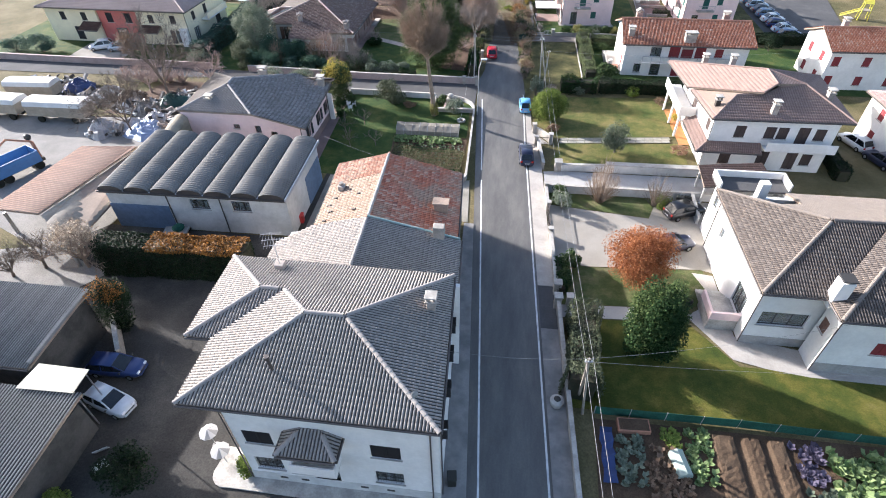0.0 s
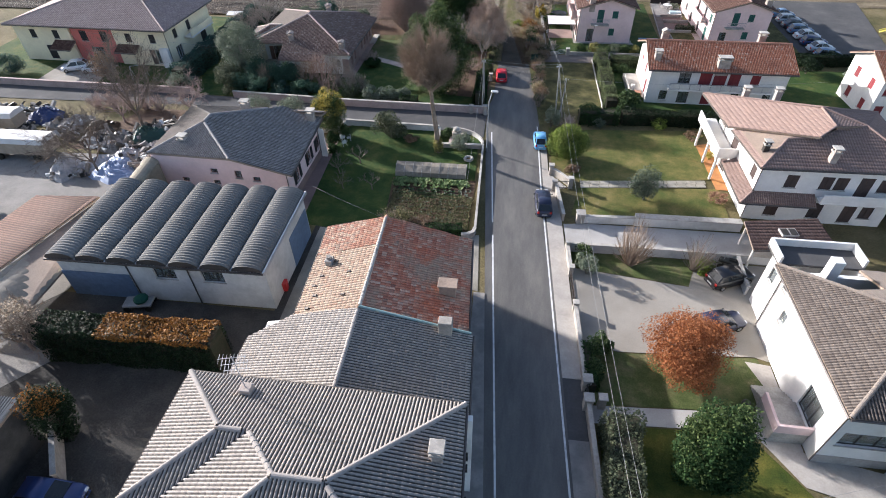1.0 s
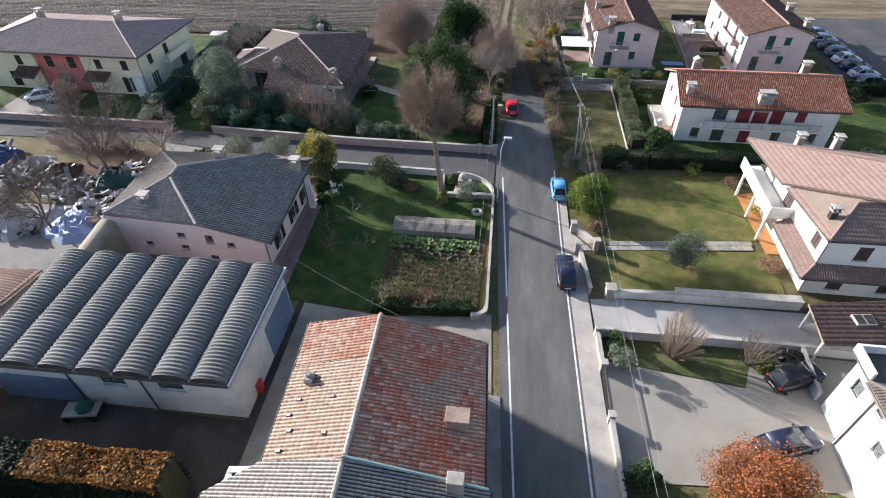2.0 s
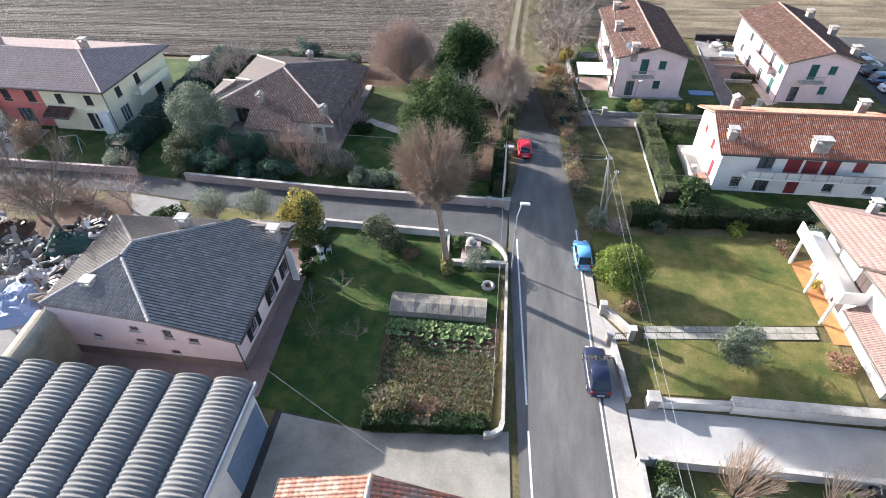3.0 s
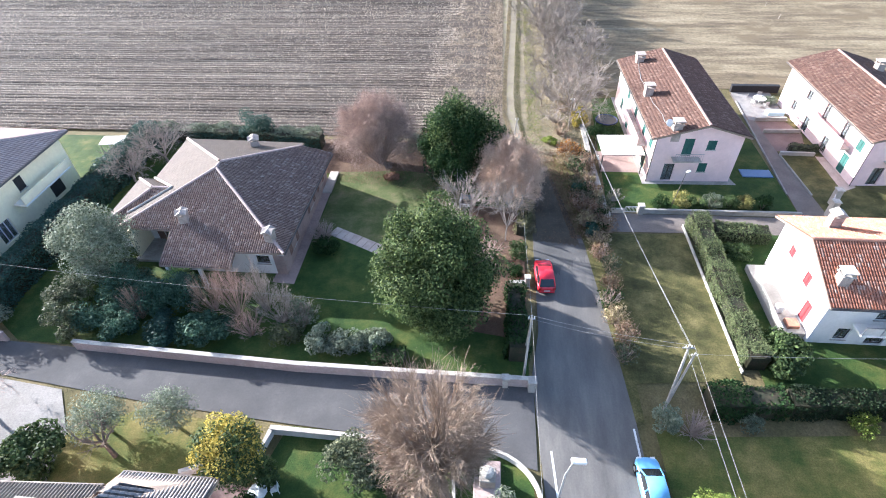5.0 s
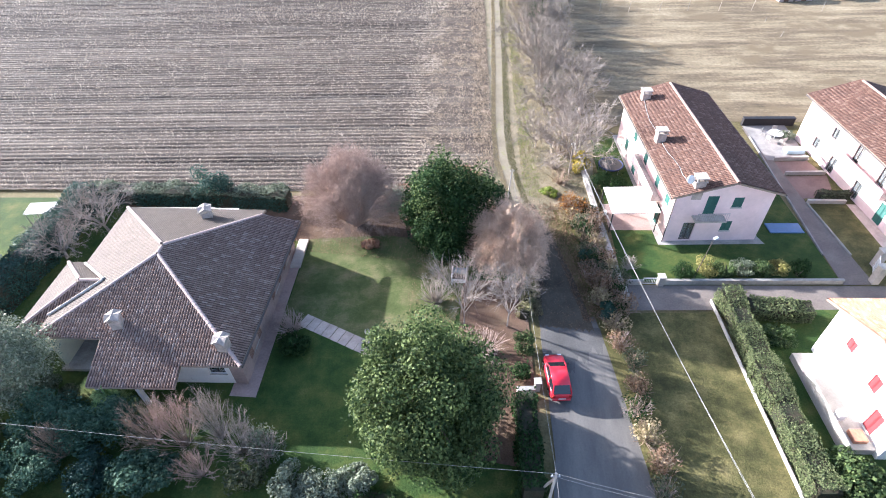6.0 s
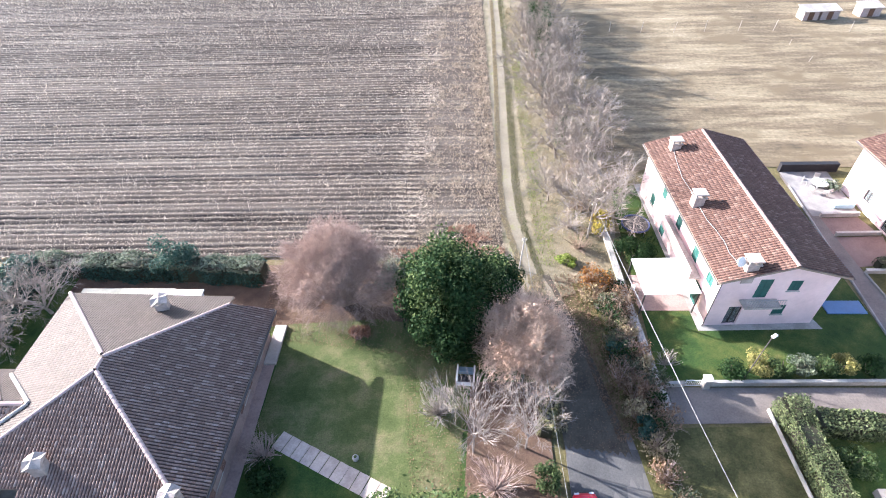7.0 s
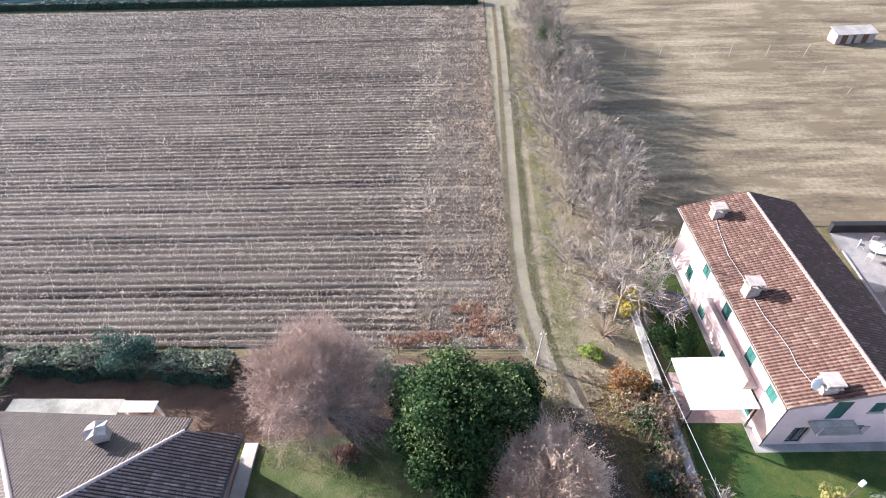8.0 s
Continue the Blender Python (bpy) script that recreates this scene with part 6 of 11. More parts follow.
def pink_house(x, y, rot, label, length, first):
    """A pale pink house: a long gable roof along y, green shutters."""
    h = thing("house", x, y, rot, label, "house", "pink houses by the meadow")
    xw, xr, xe, L = -5.1, 0.1, 4.6, length
    zw, zr, ze = 5.45, 6.95, 5.6
    r0, r1 = (xr, 0, zr), (xr, L, zr)
    roof(h, [[(xw, L, zw), (xw, 0, zw), r0, r1], [(xe, 0, ze), (xe, L, ze), r1, r0]], M_["t_brown"], [(r0, r1)], label="brown-red tiled gable roof", cap_mat=M_["t_pink"], pitch=0.24, course=0.36, step=0.014)
    g = dict(frame_mat=M_["frame_white"], shutter=M_["shutter_green"], leaf="shut")
    gw = g if first else dict(frame_mat=M_["frame_dark"])
    a = xw + 0.6
    walls(h, a, xe - 0.5, 0.5, L - 0.5, 0, 5.3, M_["pale_pink"], {"S": [(-1.2, 1.0, 3.2, 2.0, {**g, "door": True}), (1.1, 0.9, 3.9, 1.1, g), (0.9, 0.9, 1.2, 1.1, g), (-2.5, 1.1, 0.1, 2.1, dict(frame_mat=M_["frame_dark"], door=True))], "W": [(2.0, 1.0, 3.3, 1.2, g), (5.0, 1.0, 3.0, 1.9, {**gw, "door": True}), (9.0, 1.0, 3.0, 1.9, {**gw, "door": True}), (13.0, 1.0, 3.3, 1.2, gw), (3.0, 1.1, 0.1, 2.1, {**g, "door": True}), (7.0, 1.1, 0.1, 2.1, {**gw, "door": True}), (11.5, 1.1, 0.1, 2.1, {**gw, "door": True}), (15.0, 1.0, 1.0, 1.2, gw)], "E": [(4, 1.0, 3.3, 1.2, g), (9, 1.0, 3.3, 1.2, g), (14, 1.0, 3.3, 1.2, g)]})
    gable_end(h, 0.5, a, xe - 0.5, xr, 5.3, 6.75, M_["pale_pink"])
    gable_end(h, L - 0.5, a, xe - 0.5, xr, 5.3, 6.75, M_["pale_pink"], north=True)
    b = Mesh().box(-2.6, 0.2, -0.5, 0.48, 2.95, 3.1, 0.02).make("balcony", M_["wall_cap"], h, "small balcony with a thin railing")
    rl = Mesh().box(-2.6, 0.2, -0.5, -0.46, 3.95, 4.0).make("railing", M_["steel"], b)
    bar = Mesh().box(-0.012, 0.012, -0.49, -0.465, 3.1, 3.95).data("railing_bar")
    bar.materials.append(M_["steel"])
    for i in range(15):
        put("railing_bar", bar, rl, "", pose(-2.58 + i * 0.197, 0, 0))
    wb = Mesh().box(a - 1.1, a - 0.02, 3.0, 11.0, 2.75, 2.9, 0.02).make("balcony", M_["wall_cap"], h)
    Mesh().box(a - 1.1, a - 1.0, 3.0, 11.0, 2.9, 3.75, 0.02).make("parapet", M_["pale_pink"], wb)
    for cx, cy in ((-2.75, 0.85), (-3.75, 8.75), (-2.95, L - 2.0)) if first else ((3.5, 1.9), (3.6, 8.6), (3.3, 15.2)):
        chimney(h, cx, cy, 5.95, 0.88, 0.8, 0.75, top="hood", cap_mat=M_["chimney_render"])
    if first:
        c = bpy.data.curves.new("roof_cable", "CURVE")
        c.dimensions, c.bevel_depth = "3D", 0.025
        s = c.splines.new("POLY")
        path = [(-3.3, 1.3), (-3.5, 2.6), (-3.4, 3.8), (-3.5, 5.2), (-3.7, 6.6), (-3.7, 8.2), (-3.6, 10), (-3.7, 12.5), (-3.4, 15), (-2.9, L - 1)]
        s.points.add(len(path) - 1)
        for p, (px, py) in zip(s.points, path):
            p.co = (px, py, zw + (zr - zw) * (px - xw) / (xr - xw) + 0.1, 1)
        c.materials.append(M_["wire"])
        ob = new("roof_cable", c)
        ob.parent = h
        Mesh().ball((0, 0, 0), 0.38, 14, 0.22).make("satellite_dish", M_["frame_white"], h, "round white satellite dish", pose(-3.65, 0.75, 6.85, 60, 0, 10))
    downpipe(h, a - 0.05, 0.42, 0, 5.4)


def row_house():
    """Three joined fronts, yellow, red and yellow, under one long roof."""
    h = thing("row_house", 0, 0, -1.5, "row of yellow and red houses under one mauve tiled roof", "house")
    E_, R_ = 5.8, 7.7
    x0, x1, y0, y1 = -84.0, -56.4, 83.0, 98.0
    sl, rd = hip(x0, x1, y0, y1, E_, R_)
    roof(h, sl, M_["t_mauve"], rd, label="mauve grey tiled hip roof", caps=False, pitch=0.3, course=0.42, amp=0.038)
    lt = dict(frame_mat=M_["frame_white"], shutter=M_["shutter_dark"])
    sh = dict(frame_mat=M_["frame_white"], shutter=M_["shutter_dark"], leaf="shut")
    W = [(-59.0, 1.6, 0.3, 2.2, {**lt, "door": True}), (-59.5, 1.0, 3.6, 1.3, sh), (-63.5, 1.0, 3.6, 1.3, sh)]
    walls(h, -66.0, -57.2, 83.8, 97.2, 0, E_ - 0.12, M_["yellow_wall"], {"S": W, "E": [(86.5, 1.8, 0.3, 2.1, dict(frame_mat=M_["frame_white"], door=True)), (90.5, 1.0, 3.5, 1.4, sh), (86.5, 1.0, 3.6, 1.3, sh), (94, 1.7, 0.4, 2.0, {**sh, "door": True})]}, sides="SEN")
    walls(h, -73.5, -66.01, 84.2, 97.2, 0, E_ - 0.12, M_["red_wall"], {"S": [(-68.0, 1.2, 3.3, 1.6, sh), (-71.5, 1.2, 3.3, 1.6, sh), (-70, 2.2, 0.1, 2.3, dict(frame_mat=M_["frame_dark"], door=True))]}, sides="SN")
    walls(h, -83.2, -73.51, 83.8, 97.2, 0, E_ - 0.12, M_["yellow_wall"], {"S": [(-76, 1.0, 3.6, 1.3, sh), (-80, 1.0, 3.6, 1.3, sh), (-78, 1.4, 0.3, 2.2, {**sh, "door": True})]}, sides="SNW")
    b = Mesh().box(-57.18, -55.8, 88.6, 95.5, 2.8, 3.0, 0.02).make("balcony", M_["white_wall"], h)
    Mesh().box(-55.95, -55.8, 88.6, 95.5, 3.0, 3.9, 0.02).make("parapet", M_["yellow_wall"], b)
    roof(h, [[(-76.5, 81.9, 2.6), (-73.0, 81.9, 2.6), (-73.0, 83.8, 3.4), (-76.5, 83.8, 3.4)]], M_["t_brown"], [], name="porch_roof", caps=False)
    roof(h, [[(-65.6, 82.2, 2.5), (-62.0, 82.2, 2.5), (-62.0, 83.8, 3.2), (-65.6, 83.8, 3.2)]], M_["t_brown"], [], name="porch_roof", caps=False)
    Mesh().box(-58.6, -57.19, 83.2, 83.8, 0, 2.9).make("porch_wall", M_["white_wall"], h)
    chimney(h, -64.2, 92.0, 7.2, 0.8, 0.8, 1.0)
    chimney(h, -77.0, 92.0, 7.2, 0.8, 0.8, 1.0)
    downpipe(h, -57.1, 83.7, 0, E_)


def back_house(x, y, rot, w, d, ze, zr, wall, tile, label, along="x"):
    """A plainer house farther off."""
    h = thing("house", x, y, rot, label, "house")
    x0, x1, y0, y1 = -w / 2, w / 2, -d / 2, d / 2
    g = dict(frame_mat=M_["frame_brown"], shutter=M_["shutter_red"], leaf="shut")
    if along == "x":
        r0, r1 = (x0, 0, zr), (x1, 0, zr)
        roof(h, [[(x0, y0, ze), (x1, y0, ze), r1, r0], [(x1, y1, ze), (x0, y1, ze), r0, r1]], tile, [(r0, r1)], caps=False)
        for xa, xb in ((x0 + 0.5, x0 + 0.85), (x1 - 0.85, x1 - 0.5)):
            m = Mesh()
            pts = [(y0 + 0.6, ze - 0.1), (y1 - 0.6, ze - 0.1), (0, zr - 0.25)]
            m.add([(xa, yy, z) for yy, z in pts] + [(xb, yy, z) for yy, z in pts], [(2, 1, 0), (3, 4, 5), (0, 1, 4, 3), (1, 2, 5, 4), (2, 0, 3, 5)])
            m.make("gable", wall, h)
    else:
        sl, rd = hip(x0, x1, y0, y1, ze, zr)
        roof(h, sl, tile, rd, caps=False)
    n = int(w / 3.5)
    S = [(x0 + 1.5 + (w - 3) * i / max(1, n - 1), 1.0, z, 1.3, g) for i in range(n) for z in ((3.4, 0.7) if ze > 4 else (1.0,))]
    W = [(yy, 1.0, z, 1.3, g) for yy in (-d / 5, d / 5) for z in ((3.4, 0.7) if ze > 4 else (1.0,))]
    walls(h, x0 + 0.5, x1 - 0.5, y0 + 0.6, y1 - 0.6, 0, ze - 0.1, wall, {"S": S, "W": W, "E": W})
    chimney(h, x0 + w * 0.3, 1.0, zr - 0.6, 0.7, 0.7, 1.1)
    return h


corner_house()
mid_annex()
old_house()
barrel_shed()
grey_house()
bungalow()
white_house()
pink_villa()
red_house()
pink_house(12.7, 101.0, 1.8, "pale pink house with a brown-red gable roof and green shutters", 19.0, True)
pink_house(33.6, 101.2, 2.4, "pale pink house with arched doors beside the brick-paved drive", 19.0, False)
row_house()
back_house(48.0, 82.0, 2, 11, 9, 5.6, 7.4, M_["white_wall"], M_["t_red"], "white house with red roof beyond the villa")
back_house(48.0, 60.0, 2, 11, 12, 5.4, 7.2, M_["white_wall"], M_["t_mauve"], "white house behind the villa", along="hip")


# ---- plants ----
def leaf_quads(C, N, size, rs, fold=0.25):
    """A small folded leaf at each place C, facing about N."""
    n = len(C)
    N = N + rs.normal(0, 0.7, (n, 3))
    N /= np.linalg.norm(N, axis=1, keepdims=True) + 1e-9
    T = np.cross(N, rs.normal(0, 1, (n, 3)))
    T /= np.linalg.norm(T, axis=1, keepdims=True) + 1e-9
    B = np.cross(N, T)
    s = (size * (0.6 + 0.8 * rs.rand(n)))[:, None]
    V = np.stack([C - T * s, C + B * s * 0.6 + N * s * fold, C + T * s, C - B * s * 0.6 + N * s * fold], 1).reshape(-1, 3)
    return V, np.arange(4 * n).reshape(-1, 4)


def lobed(rs, n, r, h, z0, lobes, fill=0.25, lump=1.0, rag=0.0):
    """Places and outward ways on an uneven crown made of many overlapping lobes."""
    k = lobes
    u = rs.rand(k) * 2 - 1
    a = rs.rand(k) * 2 * np.pi
    q = np.sqrt(1 - u * u)
    D = np.stack([q * np.cos(a), q * np.sin(a), u], 1)
    rad = np.array([r, r, h / 2])
    Lc = D * rad * (0.55 + 0.2 * rs.rand(k) + 0.26 * (1 - lump))[:, None]
    if rag:
        Lc *= (1 + rag * rs.normal(0, 0.55, k).clip(-1.2, 1.0) + 0.5 * rag * np.sin(3 * a + 2 * u))[:, None]
        Lc[:, :2] *= (1 - 0.9 * rag * u)[:, None]
    Lr = (0.34 + 0.2 * rs.rand(k))[:, None] * rad * lump
    i = rs.randint(0, k, n)
    d = rs.normal(0, 1, (n, 3))
    d /= np.linalg.norm(d, axis=1, keepdims=True)
    t = np.where(rs.rand(n) < fill, rs.rand(n), 0.85 + 0.25 * rs.rand(n))[:, None]
    P = Lc[i] + d * Lr[i] * t
    return P + np.array([0, 0, z0 + h / 2]), d


def stem_mesh(name, paths, mat, n=5):
    """Tapered stems joined into one mesh. paths: lists of (place, radius)."""
    m = Mesh()
    for path in paths:
        for (a, ra), (b, rb) in zip(path, path[1:]):
            m.cyl(a, b, ra, rb, n=n if ra > 0.03 else 3, caps=False)
    me = m.data(name)
    me.materials.append(mat)
    return me


def tree(name, x, y, r, h, z0, leaf_mat, label, bark=None, leaves=4000, leaf=0.16, lobes=26, seed=1, trunk=0.16, category="tree", group="", tips=None, lump=1.0, rag=0.0):
    rs = np.random.RandomState(seed)
    t = thing(name, x, y, rs.rand() * 360, label, category, group)
    paths = [[(Vector((0, 0, -0.05)), trunk * 1.25), (Vector((0.03, 0, z0 + h * 0.25)), trunk * 0.8), (Vector((0, 0.05, z0 + h * 0.75)), trunk * 0.3)]]
    for i in range(9):
        a = i * 2.4 + rs.rand()
        zb = z0 + h * (0.08 + 0.4 * rs.rand())
        e = Vector((math.cos(a) * r * 0.8, math.sin(a) * r * 0.8, zb + h * (0.15 + 0.25 * rs.rand())))
        mid = e * 0.5 + Vector((0, 0, zb * 0.55))
        paths.append([(Vector((0, 0, zb * 0.8)), trunk * 0.5), (mid, trunk * 0.3), (e, trunk * 0.1)])
    put("trunk", stem_mesh("trunk", paths, bark or M_["bark"]), t)
    if leaf > 0.095:
        leaves, leaf = int(leaves * 2.1), leaf * 0.66
    C, N = lobed(rs, leaves, r, h, z0, lobes, 0.25, lump, rag)
    C[:, 2] = np.maximum(C[:, 2], 0.05)
    V, F = leaf_quads(C, N + np.array([0, 0, 0.3]), leaf, rs)
    put("crown", fast("crown", V, F, leaf_mat), t)
    if tips:
        mat2, part_, lim = tips
        C, N = lobed(rs, int(leaves * part_), r * 1.02, h * 1.02, z0, lobes, 0.25, lump, rag)
        C = C[C[:, 2] > z0 + h * lim]
        V, F = leaf_quads(C, N[: len(C)] + np.array([0, 0, 0.5]), leaf, rs)
        put("upper_foliage", fast("upper_foliage", V, F, mat2), t)
    return t


def branches(rs, h, spread, levels, start, r0, ratio=0.72, n0=6, up=0.5, fan=False, narrow=1.0):
    """Branch paths of a bare tree, thick to thin."""
    out = []

    def grow(p, d, length, r, lev):
        q = p + d * length * 0.5 + Vector(rs.normal(0, 0.04 * length, 3))
        e = q + (d + Vector(rs.normal(0, 0.13, 3)) + Vector((0, 0, 0.08 * up))).normalized() * length * 0.5
        out.append([(p, r), (q, r * 0.85), (e, r * 0.62)])
        if lev <= 0:
            return
        k = 3 if lev > 1 else 4
        for i in range(k):
            f = 0.35 + 0.65 * (i + rs.rand()) / k
            b = p.lerp(e, f)
            nd = (d + Vector(rs.normal(0, spread, 3)) + Vector((0, 0, 0.12 * up))).normalized()
            grow(b, nd, length * ratio * (0.75 + 0.4 * rs.rand()), r * 0.52, lev - 1)

    top = Vector((rs.normal(0, 0.1), rs.normal(0, 0.1), start))
    out.append([(Vector((0, 0, -0.05)), r0 * 1.2), (top * 0.5 + Vector((0.04, 0, 0)), r0), (top, r0 * 0.8)])
    for i in range(n0):
        a = math.tau * i / n0 + rs.rand() * 0.7
        s = 0.35 + 0.55 * rs.rand() if not fan else 0.15 + 0.6 * rs.rand()
        s *= narrow
        d = Vector((math.cos(a) * s, math.sin(a) * s, 0.55 + 0.5 * rs.rand())).normalized()
        grow(top * (0.75 + 0.25 * rs.rand()), d, (h - start) * 0.5, r0 * 0.55, levels)
    return out


BARE = {}


def bare_tree(name, x, y, h, label, mat, seed=1, spread=0.42, levels=4, start=None, r0=0.14, scale=1.0, n0=6, up=0.6, group="", category="tree", ratio=0.72, narrow=1.0, wide=0.011):
    key = (narrow, wide, h, mat.name, seed, spread, levels, start, r0, n0, ratio)
    if key not in BARE:
        rs = np.random.RandomState(seed)
        P = branches(rs, h, spread, levels, h * 0.25 if start is None else start, r0, n0=n0, up=up, ratio=ratio, narrow=narrow)
        big = [p for p in P if p[0][1] > 0.022]
        small = [p for p in P if p[0][1] <= 0.022]
        V, F = [], []
        for p in small:
            a, b = np.array(p[0][0]), np.array(p[-1][0])
            d = b - a
            w = np.cross(d, rs.normal(0, 1, 3))
            w = w / (np.linalg.norm(w) + 1e-9) * max(wide, p[0][1])
            k = len(V)
            V += [a - w, a + w, b + w * 0.5, b - w * 0.5]
            F.append((k, k + 1, k + 2, k + 3))
            for _ in range(3):
                f = rs.rand()
                c = a + d * f
                e = c + d * 0.5 + rs.normal(0, 0.24, 3) * np.linalg.norm(d)
                k = len(V)
                V += [c - w * 0.8, c + w * 0.8, e + w * 0.4, e - w * 0.4]
                F.append((k, k + 1, k + 2, k + 3))
        BARE[key] = (stem_mesh("trunk", big, mat), fast("branchwork", np.array(V), np.array(F), mat) if V else None)
    tr, tw = BARE[key]
    t = thing(name, x, y, (seed * 77 + x * 31 + y * 17) % 360, label, category, group)
    s = Matrix.Scale(scale, 4)
    put("trunk", tr, t, "", s)
    if tw:
        tagged(put("branchwork", tw, t, "", s), kind="stuff")
    return t


def broom_tree(x, y):
    """The big garden tree: a clean trunk, then a dense broom of upright limbs and fine twigs."""
    rs = np.random.RandomState(14)
    t = thing("pruned_tree", x, y, 0, "large bare tree with a dense rounded crown of brown twigs", "tree")
    paths = [[(Vector((0, 0, -0.05)), 0.44), (Vector((-0.12, -0.05, 2.5)), 0.32), (Vector((-0.42, -0.12, 5.2)), 0.27), (Vector((-0.66, -0.2, 8.0)), 0.22), (Vector((-0.85, -0.1, 11.0)), 0.08)]]
    V, F = [], []

    def strip_to(c, e, w):
        d = e - c
        q = np.cross(d, rs.normal(0, 1, 3))
        q = q / (np.linalg.norm(q) + 1e-9) * w
        k = len(V)
        V.extend([c - q, c + q, e + q * 0.4, e - q * 0.4])
        F.append((k, k + 1, k + 2, k + 3))

    for i in range(190):
        a, v = rs.rand() * math.tau, 1.8 * rs.rand() - 0.8
        u = math.sqrt(1 - v * v) * (0.8 + 0.25 * rs.rand()) * (1 + 0.1 * math.sin(3 * a))
        tip = Vector((-1.0 + 2.75 * u * math.cos(a), 2.75 * u * math.sin(a), 11.2 + 3.5 * v * (0.85 + 0.2 * rs.rand())))
        fz = max(7.6, min(10.4, tip.z - 2.6 - 1.5 * rs.rand())) if v > -0.1 else 8.6 + 1.4 * rs.rand()
        foot = Vector((-0.08 * fz, -0.022 * fz, fz))
        mid = foot.lerp(tip, 0.45) + Vector((math.cos(a), math.sin(a), -0.4 if v > -0.1 else 0.9)) * 0.5 * u + Vector(rs.normal(0, 0.12, 3))
        w = 0.045 + 0.03 * rs.rand()
        paths.append([(foot, w), (mid, w * 0.6), (tip, w * 0.15)])
        for _ in range(48):
            f = rs.rand()
            c = np.array(mid.lerp(tip, f) if rs.rand() < 0.8 else foot.lerp(mid, 0.4 + 0.6 * f))
            out = np.array([math.cos(a) * u, math.sin(a) * u, 0.55 + 0.5 * v]) + rs.normal(0, 0.4, 3)
            e = c + out * (0.3 + 0.4 * rs.rand())
            strip_to(c, e, 0.010)
            for _ in range(2):
                g = c + (e - c) * rs.rand()
                strip_to(g, g + out * 0.28 + rs.normal(0, 0.22, 3), 0.008)
    put("trunk", stem_mesh("trunk", paths, M_["bark_brown"], 6), t)
    tagged(put("branchwork", fast("branchwork", np.array(V), np.array(F), M_["bark_brown"]), t), kind="stuff")


def shrub(name, x, y, r, h, mat, label, stems=90, seed=1, twig=9, leaf_mat=None, leaves=0, group="", fan=1.0, thick=1.0):
    """A bare many-stemmed shrub: stems fan out from the foot to a rounded top."""
    rs = np.random.RandomState(seed)
    t = thing(name, x, y, 0, label, "shrub", group)
    paths, V, F = [], [], []
    for i in range(stems):
        a, u = rs.rand() * math.tau, math.sqrt(rs.rand())
        g_ = 1 + 0.16 * math.sin(3 * a + seed) + 0.12 * math.sin(5 * a + 2 * seed)
        top = Vector((math.cos(a) * r * u * g_, math.sin(a) * r * u * g_, (0.62 + 0.38 * g_) * h * math.sqrt(max(0.05, 1 - 0.8 * u * u)) * (0.8 + 0.3 * rs.rand())))
        foot = Vector((math.cos(a) * r * 0.12 * u, math.sin(a) * r * 0.12 * u, 0))
        mid = foot.lerp(top, 0.5) + Vector((math.cos(a), math.sin(a), 0.5)) * r * 0.06 + Vector(rs.normal(0, 0.06 * r, 3))
        w = (0.022 + 0.02 * rs.rand()) * thick
        paths.append([(foot, w), (mid, w * 0.7), (top, w * 0.3)])
        for _ in range(twig):
            f = 0.3 + 0.7 * rs.rand()
            c = np.array(mid.lerp(top, (f - 0.3) / 0.7))
            d = np.array(top - mid) * (0.3 + 0.4 * (1 - fan)) + rs.normal(0, 0.24 * r * fan, 3)
            e = c + d * (0.25 + 0.4 * rs.rand())
            e[2] = max(e[2], 0.05)
            q = np.cross(d, rs.normal(0, 1, 3))
            q = q / (np.linalg.norm(q) + 1e-9) * 0.009
            k = len(V)
            V += [c - q, c + q, e + q * 0.5, e - q * 0.5]
            F.append((k, k + 1, k + 2, k + 3))
    put("woody_frame", stem_mesh("woody_frame", paths, mat, 4), t)
    tagged(put("branchwork", fast("branchwork", np.array(V), np.array(F), mat), t), kind="stuff")
    if leaf_mat:
        C, N = lobed(rs, leaves, r, h, 0.1, 14, 0.5)
        V, F = leaf_quads(C, N, 0.09, rs)
        put("withered_foliage", fast("withered_foliage", V, F, leaf_mat), t)
    return t


